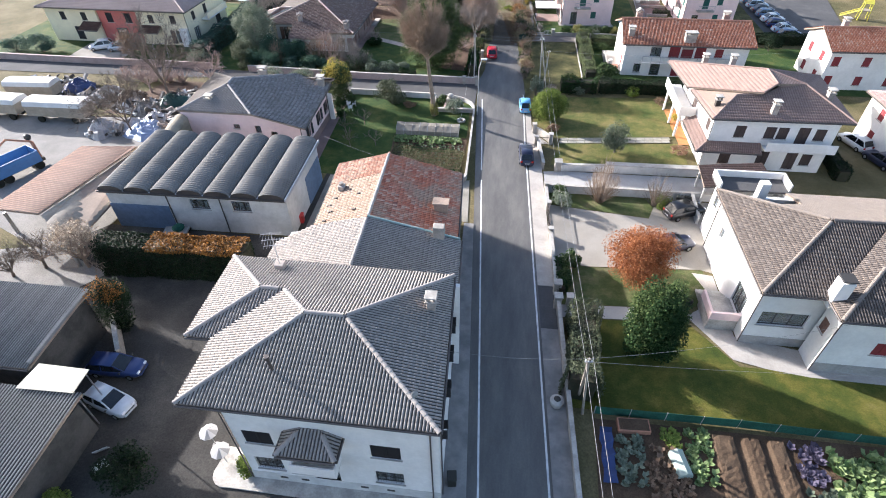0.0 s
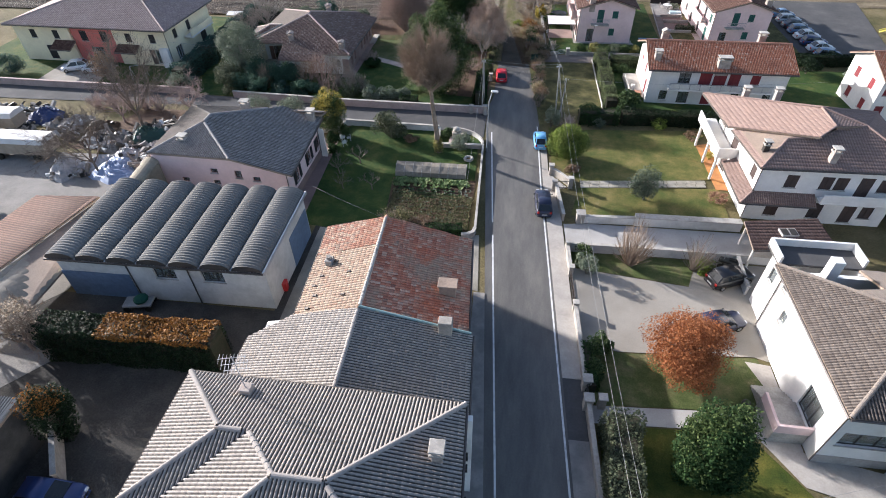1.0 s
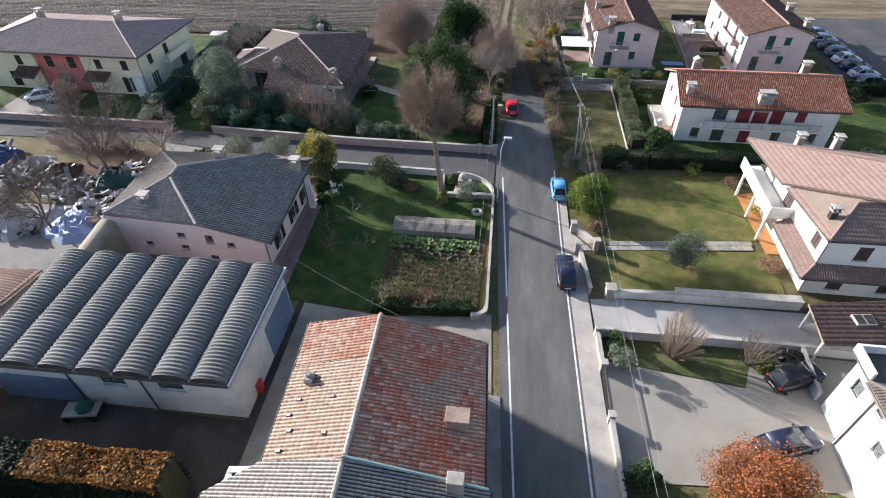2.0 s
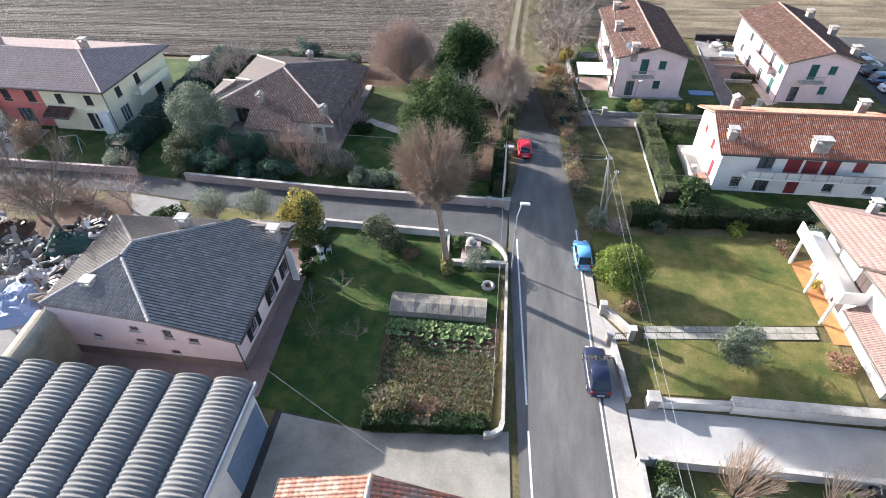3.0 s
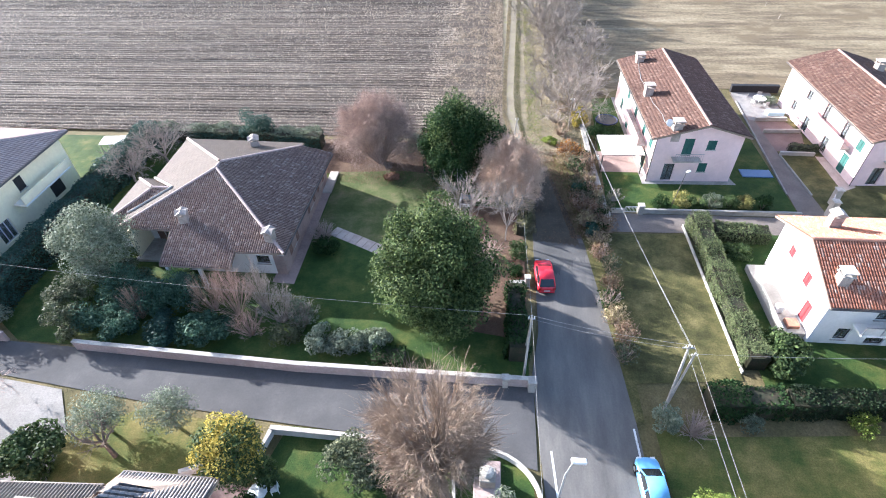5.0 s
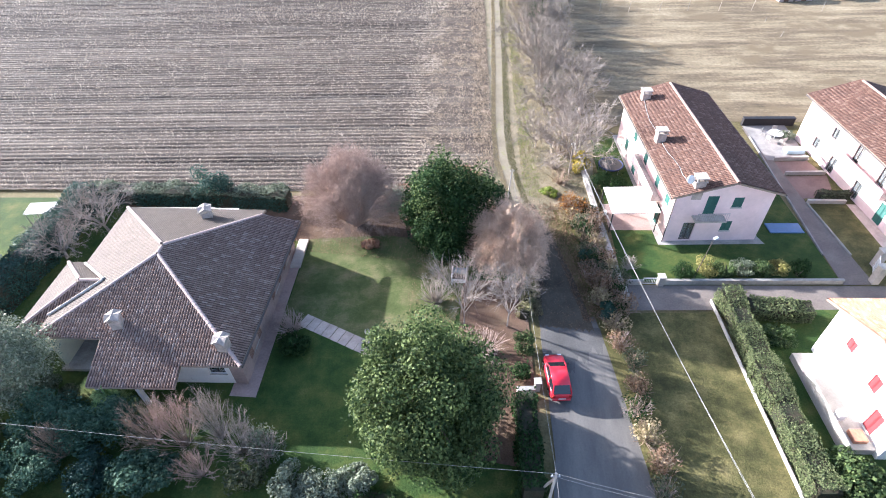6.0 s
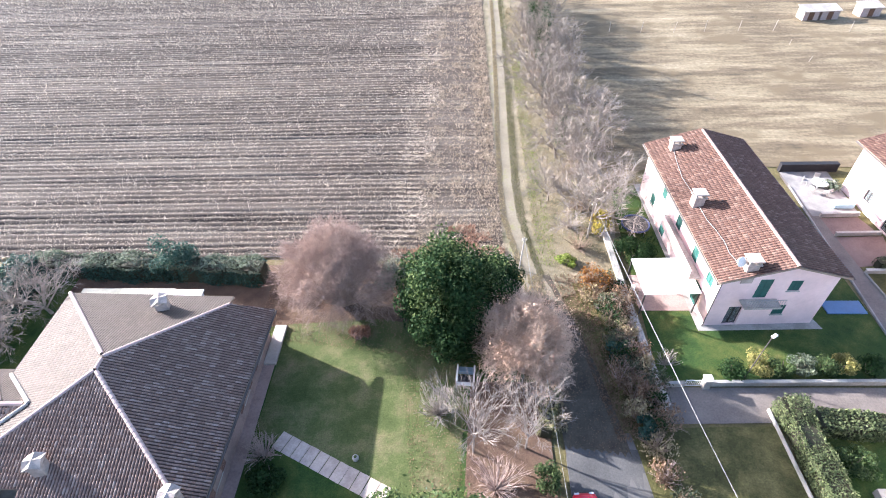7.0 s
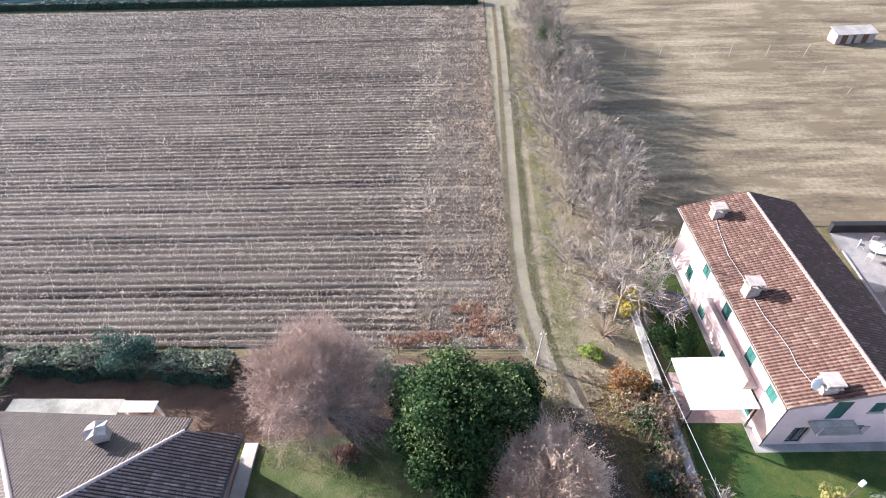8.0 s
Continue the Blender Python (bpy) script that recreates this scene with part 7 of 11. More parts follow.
def dome_shrub(name, x, y, r, h, mat, label, limbs=50, side=12, twigs=8, seed=1, low=0.22, thick=0.012, leaf_mat=None, leaves=0, category="shrub"):
    """A broad bare shrub: limbs arch from the foot to an uneven dome, each with its own side branches and twigs."""
    rs = np.random.RandomState(seed)
    t = thing(name, x, y, 0, label, category)
    paths, V, F = [], [], []

    def dome(a, u):
        g = 1 + 0.1 * math.sin(2 * a + seed) + 0.09 * math.sin(5 * a + 2 * seed) + 0.06 * math.sin(9 * a)
        u = min(max(u, 0.0), 1.0)
        return np.array([r * u * g * math.cos(a), r * u * g * math.sin(a), h * (low + (1 - low) * math.sqrt(1 - u * u)) * (0.93 + 0.1 * math.sin(4 * a + 7 * u + seed))])

    def strip_to(c, e, w):
        q = np.cross(e - c, rs.normal(0, 1, 3))
        q = q / (np.linalg.norm(q) + 1e-9) * w
        k = len(V)
        V.extend([c - q, c + q, e + q * 0.45, e - q * 0.45])
        F.append((k, k + 1, k + 2, k + 3))

    for i in range(limbs):
        a, u = i * 2.4 + rs.normal(0, 0.2), math.sqrt((i + 0.5) / limbs)
        top = dome(a, u) * (0.84 + 0.16 * rs.rand())
        foot = np.array([0.05 * r * math.cos(a), 0.05 * r * math.sin(a), 0.0])
        mid = foot + (top - foot) * 0.5 + np.array([0, 0, 0.12 * h * u]) + rs.normal(0, 0.03 * r, 3)
        w = 0.036 + 0.04 * rs.rand()
        pts = [foot, foot * 0.4 + mid * 0.6, mid, mid * 0.5 + top * 0.5 + rs.normal(0, 0.03 * r, 3), top]
        paths.append([(Vector(p), w * f) for p, f in zip(pts, (1.0, 0.85, 0.65, 0.45, 0.2))])
        for _ in range(side):
            f = 1.2 + 2.7 * rs.rand()
            n0 = int(f)
            b = pts[n0] + (pts[n0 + 1] - pts[n0]) * (f - n0)
            q = dome(a + rs.normal(0, 0.3), u + rs.normal(0, 0.17)) * (0.8 + 0.24 * rs.rand())
            e = b + (q - b) * (0.55 + 0.45 * rs.rand())
            m = (b + e) / 2 + rs.normal(0, 0.05 * r, 3)
            strip_to(b, m, thick * 1.6)
            strip_to(m, e, thick * 1.2)
            out = (e - b) / (np.linalg.norm(e - b) + 1e-9)
            for _ in range(twigs):
                c = b + (e - b) * (0.3 + 0.7 * rs.rand()) + rs.normal(0, 0.02 * r, 3)
                g = c + (out * 0.7 + rs.normal(0, 0.5, 3)) * (0.2 + 0.4 * rs.rand())
                g[2] = max(g[2], 0.05)
                strip_to(c, g, thick)
                c2 = c + (g - c) * 0.5
                strip_to(c2, c2 + (out * 0.5 + rs.normal(0, 0.5, 3)) * 0.28, thick * 0.8)
    put("woody_frame", stem_mesh("woody_frame", paths, mat, 5), t)
    tagged(put("branchwork", fast("branchwork", np.array(V), np.array(F), mat), t), kind="stuff")
    if leaf_mat:
        C, N = lobed(rs, leaves, r, h, 0.1, 40, 0.5, 0.8, 0.15)
        put("withered_foliage", fast("withered_foliage", *leaf_quads(C, N, 0.05, rs), leaf_mat), t)
    return t


def bush(name, x, y, r, h, mat, label, leaves=1500, leaf=0.13, lobes=14, seed=1, group="", category="bush", z0=0.0):
    rs = np.random.RandomState(seed)
    t = thing(name, x, y, rs.rand() * 360, label, category, group)
    if leaf > 0.095:
        leaves, leaf = int(leaves * 2.0), leaf * 0.68
    C, N = lobed(rs, leaves, r, h, z0, lobes, 0.3, 0.85, 0.12)
    C[:, 2] = np.maximum(C[:, 2], 0.04)
    V, F = leaf_quads(C, N + np.array([0, 0, 0.3]), leaf, rs)
    put("crown", fast("crown", V, F, mat), t)
    put("woody_frame", stem_mesh("woody_frame", [[(Vector((0.05 * i, 0, -0.05)), 0.04), (Vector((r * 0.4 * math.cos(i * 2.1), r * 0.4 * math.sin(i * 2.1), z0 + h * 0.6)), 0.015)] for i in range(5)], M_["bark"], 4), t)
    return t


def hedge(name, pts, w, h, mat, label, per=85, leaf=0.12, seed=1, bump=0.25, core=None, top=None, group="", category="hedge"):
    """A hedge along plan points: a solid dark core, added to block see-through gaps, under a skin of leaves."""
    rs = np.random.RandomState(seed)
    t = thing(name, pts[0][0], pts[0][1], 0, label, category, group)
    per, leaf = per * 1.5, leaf * 0.78
    o = np.array([*pts[0], 0.0])
    C, N = [], []
    for a, b in zip(pts, pts[1:]):
        a, b = np.array(a), np.array(b)
        L = np.linalg.norm(b - a)
        d = (b - a) / L
        s = np.array([-d[1], d[0]])
        n = int(L * (w + 2 * h) * per)
        u, v = rs.rand(n) * L, rs.rand(n) * (w + 2 * h)
        wob = bump * (np.sin(u * 1.7 + seed) + np.sin(u * 0.63 + 2) + rs.normal(0, 0.5, n)) * 0.5
        side = np.where(v < h, -1, np.where(v > h + w, 1, 0))
        off = np.where(side == 0, (v - h - w / 2), side * (w / 2 + wob * 0.6))
        z = np.where(side == 0, h + wob, np.where(v < h, v, v - h - w))
        off = off * np.where(z > h * 0.75, 0.93, 1.0)
        P = np.stack([a[0] + d[0] * u + s[0] * off, a[1] + d[1] * u + s[1] * off, np.maximum(z, 0.04)], 1)
        Q = np.stack([s[0] * side, s[1] * side, (side == 0) * 1.0 + 0.2], 1)
        C.append(P)
        N.append(Q)
    C, N = np.concatenate(C) - o, np.concatenate(N)
    if top:
        up = C[:, 2] > h * 0.86
        V, F = leaf_quads(C[up], N[up], leaf * 1.1, rs)
        put("top_growth", fast("top_growth", V, F, top), t)
        C, N = C[~up], N[~up]
    V, F = leaf_quads(C, N, leaf, rs)
    put("foliage", fast("foliage", V, F, mat), t)
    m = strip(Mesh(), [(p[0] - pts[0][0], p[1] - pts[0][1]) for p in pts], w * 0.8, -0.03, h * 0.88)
    m.make("dark_core", core or M_["hedge_core"], t)
    return t


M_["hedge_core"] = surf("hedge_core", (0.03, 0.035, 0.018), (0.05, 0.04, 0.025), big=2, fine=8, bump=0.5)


def palm_clump(name, x, y, r, h, label, seed):
    """Arching fronds from one crown, each a midrib with narrow leaflets drooping on both sides."""
    rs = np.random.RandomState(seed)
    t = thing(name, x, y, 0, label, "bush")
    paths, V = [], []
    for i in range(46):
        a, u = i * 2.4, math.sqrt((i + 0.5) / 46)
        d = np.array([math.cos(a), math.sin(a), 0.0])
        L = r * (0.75 + 0.4 * rs.rand())
        rib = [d * L * u * q + np.array([0, 0, h * (0.35 + (0.75 - 0.35 * u) * q - (0.55 * u) * q * q)]) for q in np.linspace(0, 1, 7)]
        paths.append([(Vector(p), 0.02 * (1 - 0.12 * k)) for k, p in enumerate(rib)])
        s_ = np.array([-d[1], d[0], 0.0])
        for q in np.linspace(0.3, 1.0, 13):
            f = q * 6
            k = min(int(f), 5)
            c = rib[k] + (rib[k + 1] - rib[k]) * (f - k)
            for side in (-1, 1):
                e = c + (s_ * side * 0.42 + d * 0.22 + np.array([0, 0, -0.12]) + rs.normal(0, 0.06, 3)) * (1.15 - 0.5 * q)
                V += [c - d * 0.035, c + d * 0.035, e]
    put("trunk", stem_mesh("trunk", [[(Vector((0, 0, -0.05)), 0.2), (Vector((0, 0, h * 0.4)), 0.16)]], M_["bark_brown"]), t)
    put("midribs", stem_mesh("midribs", paths, M_["l_bright"], 4), t)
    put("fronds", fast("fronds", np.array(V), np.arange(len(V)).reshape(-1, 3), M_["l_palm"]), t)


def grass_tufts(name, n, region, mat, label, size=0.2, seed=1, category="grass"):
    """Tufts scattered over a plan quad (four corners)."""
    rs = np.random.RandomState(seed)
    a, b, c, d = [np.array(p) for p in region]
    u, v = rs.rand(n)[:, None], rs.rand(n)[:, None]
    P = (a * (1 - u) + b * u) * (1 - v) + (d * (1 - u) + c * u) * v
    k = 3
    base = np.repeat(np.concatenate([P, np.zeros((n, 1))], 1), k, 0)
    ang = rs.rand(n * k) * np.pi * 2
    s = size * (0.5 + rs.rand(n * k))[:, None]
    D = np.stack([np.cos(ang) * 0.7, np.sin(ang) * 0.7, 0.5 + 0.6 * rs.rand(n * k)], 1)
    W = np.stack([-np.sin(ang), np.cos(ang), 0 * ang], 1) * s * 0.18
    V = np.stack([base - W * 1.15, base + W * 1.15, base + D * s], 1).reshape(-1, 3)
    tagged(put(name, fast(name, V, np.arange(len(V)).reshape(-1, 3), mat)), label, category, kind="stuff")


# west yard
hedge("hedge", [(-36.2, 31.9), (-31.2, 32.1)], 2.3, 3.6, M_["l_hedge"], "tall clipped dark green hedge", seed=3)
hedge("hedge", [(-31.1, 32.1), (-22.2, 32.3)], 2.3, 3.7, M_["l_hedge"], "tall clipped hedge with a rust-brown top", seed=4, top=M_["l_rust"])
tree("thuja", -30.6, 25.2, 1.35, 5.2, 0.1, M_["l_hedge"], "rounded dark thuja with a rust-brown top by the garages", leaves=4500, leaf=0.11, lobes=30, seed=5, tips=(M_["l_rust"], 0.6, 0.72))
tan_tree = bare_tree("tree", -38.3, 31.6, 5.2, "small tree with pale tan withered leaves behind the garages", M_["bark_brown"], seed=6, spread=0.5, levels=4, n0=7)
rs_ = np.random.RandomState(61)
put("withered_foliage", fast("withered_foliage", *leaf_quads(*lobed(rs_, 1700, 1.9, 3.2, 2.2, 18, 0.4), 0.09, rs_), M_["l_straw"]), tan_tree)
bare_tree("tree", -42.3, 31.0, 4.2, "dark bare tree by the storage lot", M_["bark"], seed=7, spread=0.6, levels=4)
bare_tree("tree", -44.6, 29.6, 3.6, "dark bare tree by the storage lot", M_["bark"], seed=7, spread=0.6, levels=4, scale=0.9)
bare_tree("tree", -48.2, 55.4, 7.5, "bare tree among the scrap heaps", M_["bark"], seed=8, spread=0.5, levels=5)
bare_tree("tree", -48.2, 65.2, 11.0, "tall bare tree near the side road", M_["bark"], seed=9, spread=0.4, levels=5, r0=0.2, up=0.9, narrow=0.75)
bare_tree("tree", -44.2, 70.2, 5.5, "bare reddish tree near the side road", M_["bark_pink"], seed=10, spread=0.55, levels=4)
bare_tree("tree", -52.5, 67.5, 5.5, "bare reddish tree near the side road", M_["bark_pink"], seed=10, spread=0.55, levels=4)
bush("bush", -23.0, 12.9, 1.9, 2.2, M_["l_hedge"], "low dark bush in the shaded yard", seed=11)
bush("palm_bush", -26.2, 10.6, 1.3, 1.6, M_["l_bright"], "bright green bush at the edge of the yard", seed=12)
bush("bush", -15.4, 14.9, 0.9, 1.3, M_["l_bright"], "yellow-green bush at the corner of the house", leaves=900, seed=13)
# garden of the grey-roofed house
broom_tree(-10.05, 64.75)
bush("ivy", -10.0, 64.55, 0.62, 2.1, M_["l_gold"], "yellow-green ivy round the foot of the bare tree", leaves=1100, leaf=0.09, lobes=18, seed=114)
bush("conifer", -16.5, 67.6, 2.0, 3.4, M_["l_sage"], "dull grey-green spreading conifer", leaves=2600, leaf=0.14, lobes=22, seed=15)
tree("tree", -23.7, 66.8, 2.0, 5.4, 0.7, M_["l_green"], "round tree turning from green to golden yellow", leaves=5200, leaf=0.12, lobes=44, lump=0.8, seed=16, tips=(M_["l_yellow"], 1.1, 0.56), trunk=0.13)
tree("olive_tree", -29.9, 70.0, 1.7, 2.6, 0.8, M_["l_olive"], "small silver-green olive tree", leaves=2200, leaf=0.1, seed=17, bark=M_["bark_grey"], trunk=0.1)
tree("olive_tree", -34.3, 69.3, 1.9, 3.0, 0.9, M_["l_olive"], "silver-green olive tree by the driveway", leaves=2200, leaf=0.1, seed=18, bark=M_["bark_grey"], trunk=0.1)
bare_tree("tree", -33.1, 67.6, 4.6, "dark pruned tree with stubby limbs", M_["bark"], seed=19, levels=2, start=2.0, r0=0.16, n0=5)
bush("laurel", -37.6, 66.6, 2.3, 2.9, M_["l_green"], "glossy green laurel behind the house", leaves=2200, leaf=0.2, seed=20)
bush("bush", -22.9, 64.6, 0.9, 2.0, M_["l_dark"], "dark bush at the corner of the house", leaves=900, seed=221)
bush("bush", -22.6, 63.0, 0.7, 1.3, M_["l_dark"], "dark bush at the corner of the house", leaves=700, seed=222)
bush("bush", -22.2, 66.9, 1.0, 2.2, M_["l_green"], "green bush by the garden corner", leaves=900, seed=21)
for i, (px, py) in enumerate(((-19.4, 56.0), (-16.2, 56.2), (-18.8, 61.2), (-20.6, 58.8))):
    bare_tree("fruit_tree", px, py, 2.6, "small bare pruned fruit tree on the lawn", M_["bark"], seed=22, levels=2, start=0.8, r0=0.06, n0=4, group="fruit trees", scale=0.9 + 0.07 * i)
hedge("hedge", [(-14.0, 49.2), (-5.6, 49.9)], 1.1, 0.9, M_["l_dark"], "low dark hedge along the gravel apron", seed=23)
shrub("dry_shrub", -12.6, 50.6, 1.6, 1.6, M_["bark_brown"], "dry tan shrub beside the vegetable bed", stems=60, seed=24, leaf_mat=M_["l_mixed"], leaves=1500, group="dry shrubs")
shrub("dry_shrub", -9.8, 50.4, 1.3, 1.0, M_["bark_brown"], "dry tan shrub beside the vegetable bed", stems=50, seed=25, leaf_mat=M_["l_brown"], leaves=700, group="dry shrubs")
bush("bush", -7.3, 65.6, 1.3, 1.9, M_["l_olive"], "grey-green bush inside the corner wall", leaves=1200, leaf=0.1, seed=27)
bush("bush", -9.3, 68.2, 0.9, 1.2, M_["l_green"], "green bush inside the corner wall", leaves=700, leaf=0.1, seed=28)
bush("bush", -13.6, 66.6, 1.0, 1.0, M_["l_brown"], "low dry bush on the lawn", leaves=600, leaf=0.1, seed=29)
# bungalow garden
tree("magnolia", -12.5, 80.9, 4.6, 10.6, 0.4, M_["l_glossy"], "large evergreen magnolia with glossy leaves", leaves=32000, leaf=0.15, lobes=120, seed=30, trunk=0.28, tips=(M_["l_green"], 0.08, 0.4), lump=0.58, rag=0.24)
# paler leaves on the upper crown put its lit highlights into the colour
tree("magnolia", -11.9, 100.2, 3.7, 9.6, 0.2, M_["l_dark"], "dark evergreen magnolia by the field edge", leaves=18000, leaf=0.17, lobes=90, lump=0.62, seed=31, trunk=0.22, tips=(M_["l_glossy"], 0.35, 0.3), rag=0.26)
tree("laurel", -8.6, 103.4, 2.1, 5.4, 0.1, M_["l_dark"], "dark evergreen beside the magnolia", leaves=6000, leaf=0.15, lobes=40, lump=0.7, seed=131, tips=(M_["l_glossy"], 0.15, 0.4), rag=0.25)
bush("bush", -16.5, 105.6, 1.9, 2.9, M_["l_olive"], "grey-green bush between the trees", leaves=1600, seed=32)
bush("bush", -7.6, 104.2, 1.8, 2.2, M_["l_dark"], "dark bush at the foot of the pole", leaves=1500, seed=33)
dome_shrub("bare_shrub", -21.2, 103.6, 5.5, 9.2, M_["bark_rose"], "wide pinkish-brown bare shrub by the field", limbs=130, side=15, twigs=13, seed=34, low=0.24, thick=0.0085)
bush("red_bush", -19.2, 100.3, 0.75, 0.75, M_["l_red"], "low reddish-brown bush at the lawn's edge", leaves=700, leaf=0.09, seed=134)
dome_shrub("brown_shrub", -6.6, 97.0, 3.9, 7.8, M_["bark_tan"], "rounded pinkish-brown shrub beside the track", limbs=95, side=15, twigs=12, seed=35, low=0.3, thick=0.014, leaf_mat=M_["l_russet"], leaves=11000)
bare_tree("white_tree", -10.4, 90.6, 8.0, "small tree with whitish bare branches", M_["bark_white"], seed=36, spread=0.3, levels=3, start=2.4, r0=0.06, n0=9, up=1.0, narrow=0.6, scale=0.95)
bare_tree("white_tree", -6.9, 90.9, 7.0, "small tree with whitish bare branches", M_["bark_white"], seed=37, spread=0.32, levels=3, start=2.0, r0=0.07, n0=8, up=1.0, narrow=0.55, scale=0.9)
shrub("bare_shrub", -9.0, 88.2, 2.0, 2.2, M_["bark_pink"], "low bare shrub on the leaf-covered bank", stems=70, seed=38)
shrub("bare_shrub", -12.8, 93.4, 1.8, 2.4, M_["bark_grey"], "low bare shrub beside the lawn", stems=70, seed=39)
shrub("bare_shrub", -24.4, 90.2, 1.5, 2.0, M_["bark_pink"], "pinkish bare shrub against the bungalow", stems=80, seed=40)
bush("bush", -23.6, 88.6, 1.3, 1.5, M_["l_dark"], "dark bush against the bungalow", leaves=1100, seed=41)
hedge("hedge", [(-50.0, 107.6), (-28.6, 106.6)], 1.7, 1.9, M_["l_blue"], "blue-green hedge along the field edge", seed=42, bump=0.5, top=M_["l_grey"])
bush("conifer", -36.6, 106.8, 2.0, 4.4, M_["l_blue"], "dark conifer in the field hedge", leaves=2600, seed=43)
bare_tree("tree", -46.2, 102.6, 5.5, "pale spreading bare tree beside the bungalow", M_["bark_grey"], seed=44, spread=0.6, levels=4, start=0.8, n0=9)
bare_tree("tree", -48.2, 98.6, 4.5, "pale spreading bare tree beside the bungalow", M_["bark_grey"], seed=44, spread=0.6, levels=4, start=0.8, n0=9)
tree("olive_tree", -42.6, 84.0, 3.2, 6.8, 0.6, M_["l_olive"], "large silver-green olive tree by the drive", leaves=20000, leaf=0.085, lobes=80, lump=0.75, seed=45, bark=M_["bark_grey"])
bush("bush", -42.6, 77.6, 1.6, 3.0, M_["l_sage"], "ivy-green bush at the end of the wall", leaves=1700, seed=46)
for i, (px, py, rr, hh, mm) in enumerate(((-38.9, 81.4, 2.1, 3.6, "l_teal"), (-36.3, 80.4, 1.9, 3.5, "l_teal"), (-33.9, 81.2, 1.7, 3.0, "l_teal"), (-40.6, 79.0, 2.0, 3.0, "l_teal"), (-37.8, 78.2, 1.8, 2.4, "l_teal"), (-34.6, 77.8, 1.6, 1.9, "l_blue"), (-43.6, 80.2, 1.7, 3.2, "l_sage"), (-39.9, 83.3, 1.4, 2.6, "l_sage"))):
    bush("evergreen_bush", px, py, rr, hh, M_[mm], {"l_teal": "dull blue-green evergreen bush in the shrubbery", "l_blue": "dark evergreen bush behind the road wall", "l_sage": "grey-green bush in the shrubbery"}[mm], leaves=2300, leaf=0.12, lobes=20, seed=400 + i, group="evergreen bushes")
palm_clump("palm_bush", -35.5, 82.9, 1.75, 2.9, "bright green clump of arching palm fronds before the porch", 49)
for i, (px, py, rr, hh, mm, n) in enumerate(((-37.3, 79.4, 1.3, 3.4, "bark_brown", 60), (-31.5, 80.6, 1.7, 4.0, "bark_brown", 60), (-29.3, 80.3, 1.9, 5.2, "bark_rose", 64), (-27.0, 80.9, 1.7, 5.0, "bark_grey", 60), (-25.2, 79.8, 1.7, 3.8, "bark_grey", 60), (-27.4, 78.2, 1.5, 2.6, "bark_rose", 50))):
    shrub("bare_shrub", px, py, rr, hh, M_[mm], {"bark_brown": "brown bare shrub of upright stems before the bungalow", "bark_rose": "tall pinkish bare shrub of upright stems", "bark_grey": "greyish bare shrub of upright stems"}[mm], stems=int(n * 1.3), seed=420 + i, twig=24, fan=0.75, group="upright shrubs", thick=0.5)
bush("laurel", -30.9, 77.6, 2.1, 2.5, M_["l_teal"], "broad-leaved green bush behind the road wall", leaves=2400, leaf=0.16, seed=51)
bush("bush", -24.2, 78.0, 1.4, 1.7, M_["l_sage"], "dull olive bush behind the road wall", leaves=1300, leaf=0.09, seed=55)
shrub("bare_shrub", -23.4, 79.6, 1.4, 2.6, M_["bark_grey"], "grey-green half-bare shrub on the shaded lawn", stems=70, seed=427, twig=12, leaf_mat=M_["l_grey"], leaves=900)
hedge("hedge", [(-17.0, 76.4), (-14.6, 76.3)], 1.6, 1.1, M_["l_dark"], "dark shrubbery behind the road wall", seed=53, bump=0.5)
for i, (px, py, rr) in enumerate(((-21.2, 77.6, 1.45), (-19.0, 77.5, 1.5), (-17.0, 77.9, 1.2))):
    bush("oleander", px, py, rr, 1.9, M_["l_olive"], "pale grey-green bush behind the road wall", leaves=1500, seed=54 + i, group="pale bushes")
hedge("cypress_hedge", [(-50.3, 78.6), (-49.8, 107.0)], 2.2, 2.8, M_["l_blue"], "dark blue-green cypress hedge between the gardens", seed=57, bump=0.4)
bush("bush", -49.8, 77.9, 1.9, 2.6, M_["l_olive"], "grey-green bush at the drive", leaves=1500, seed=58)
hedge("hedge", [(-6.1, 77.0), (-6.2, 83.6)], 1.5, 2.0, M_["l_dark"], "dark overgrown hedge along the road", seed=59, bump=0.5)
bush("bush", -5.8, 88.5, 1.0, 1.9, M_["l_green"], "round green bush beside the road", leaves=1200, leaf=0.1, seed=259)
bush("bush", -6.1, 86.2, 0.7, 1.3, M_["l_dark"], "small dark bush beside the gate wall", leaves=700, leaf=0.1, seed=260)
hedge("hedge", [(-5.5, 91.6), (-4.9, 94.6)], 0.9, 1.3, M_["l_mixed"], "ragged pale hedge along the road", seed=60, bump=0.6)
# gardens of the row houses
bush("bush", -79.6, 80.4, 2.4, 2.9, M_["l_blue"], "round dark bush before the row houses", leaves=2000, seed=62)
bush("bush", -84.0, 80.0, 2.2, 2.6, M_["l_blue"], "round dark bush before the row houses", leaves=1600, seed=63)
tree("tree", -62.6, 79.6, 1.9, 3.6, 0.8, M_["l_brown"], "small reddish tree before the row houses", leaves=2200, leaf=0.12, seed=64)
for i in range(5):
    shrub("bare_shrub", -58.6 + i * 2.3, 71.0 + 0.3 * (i % 2), 1.5, 2.4, M_["bark_pink"], "bare reddish shrub along the side road", stems=60, seed=65 + i, group="roadside shrubs")
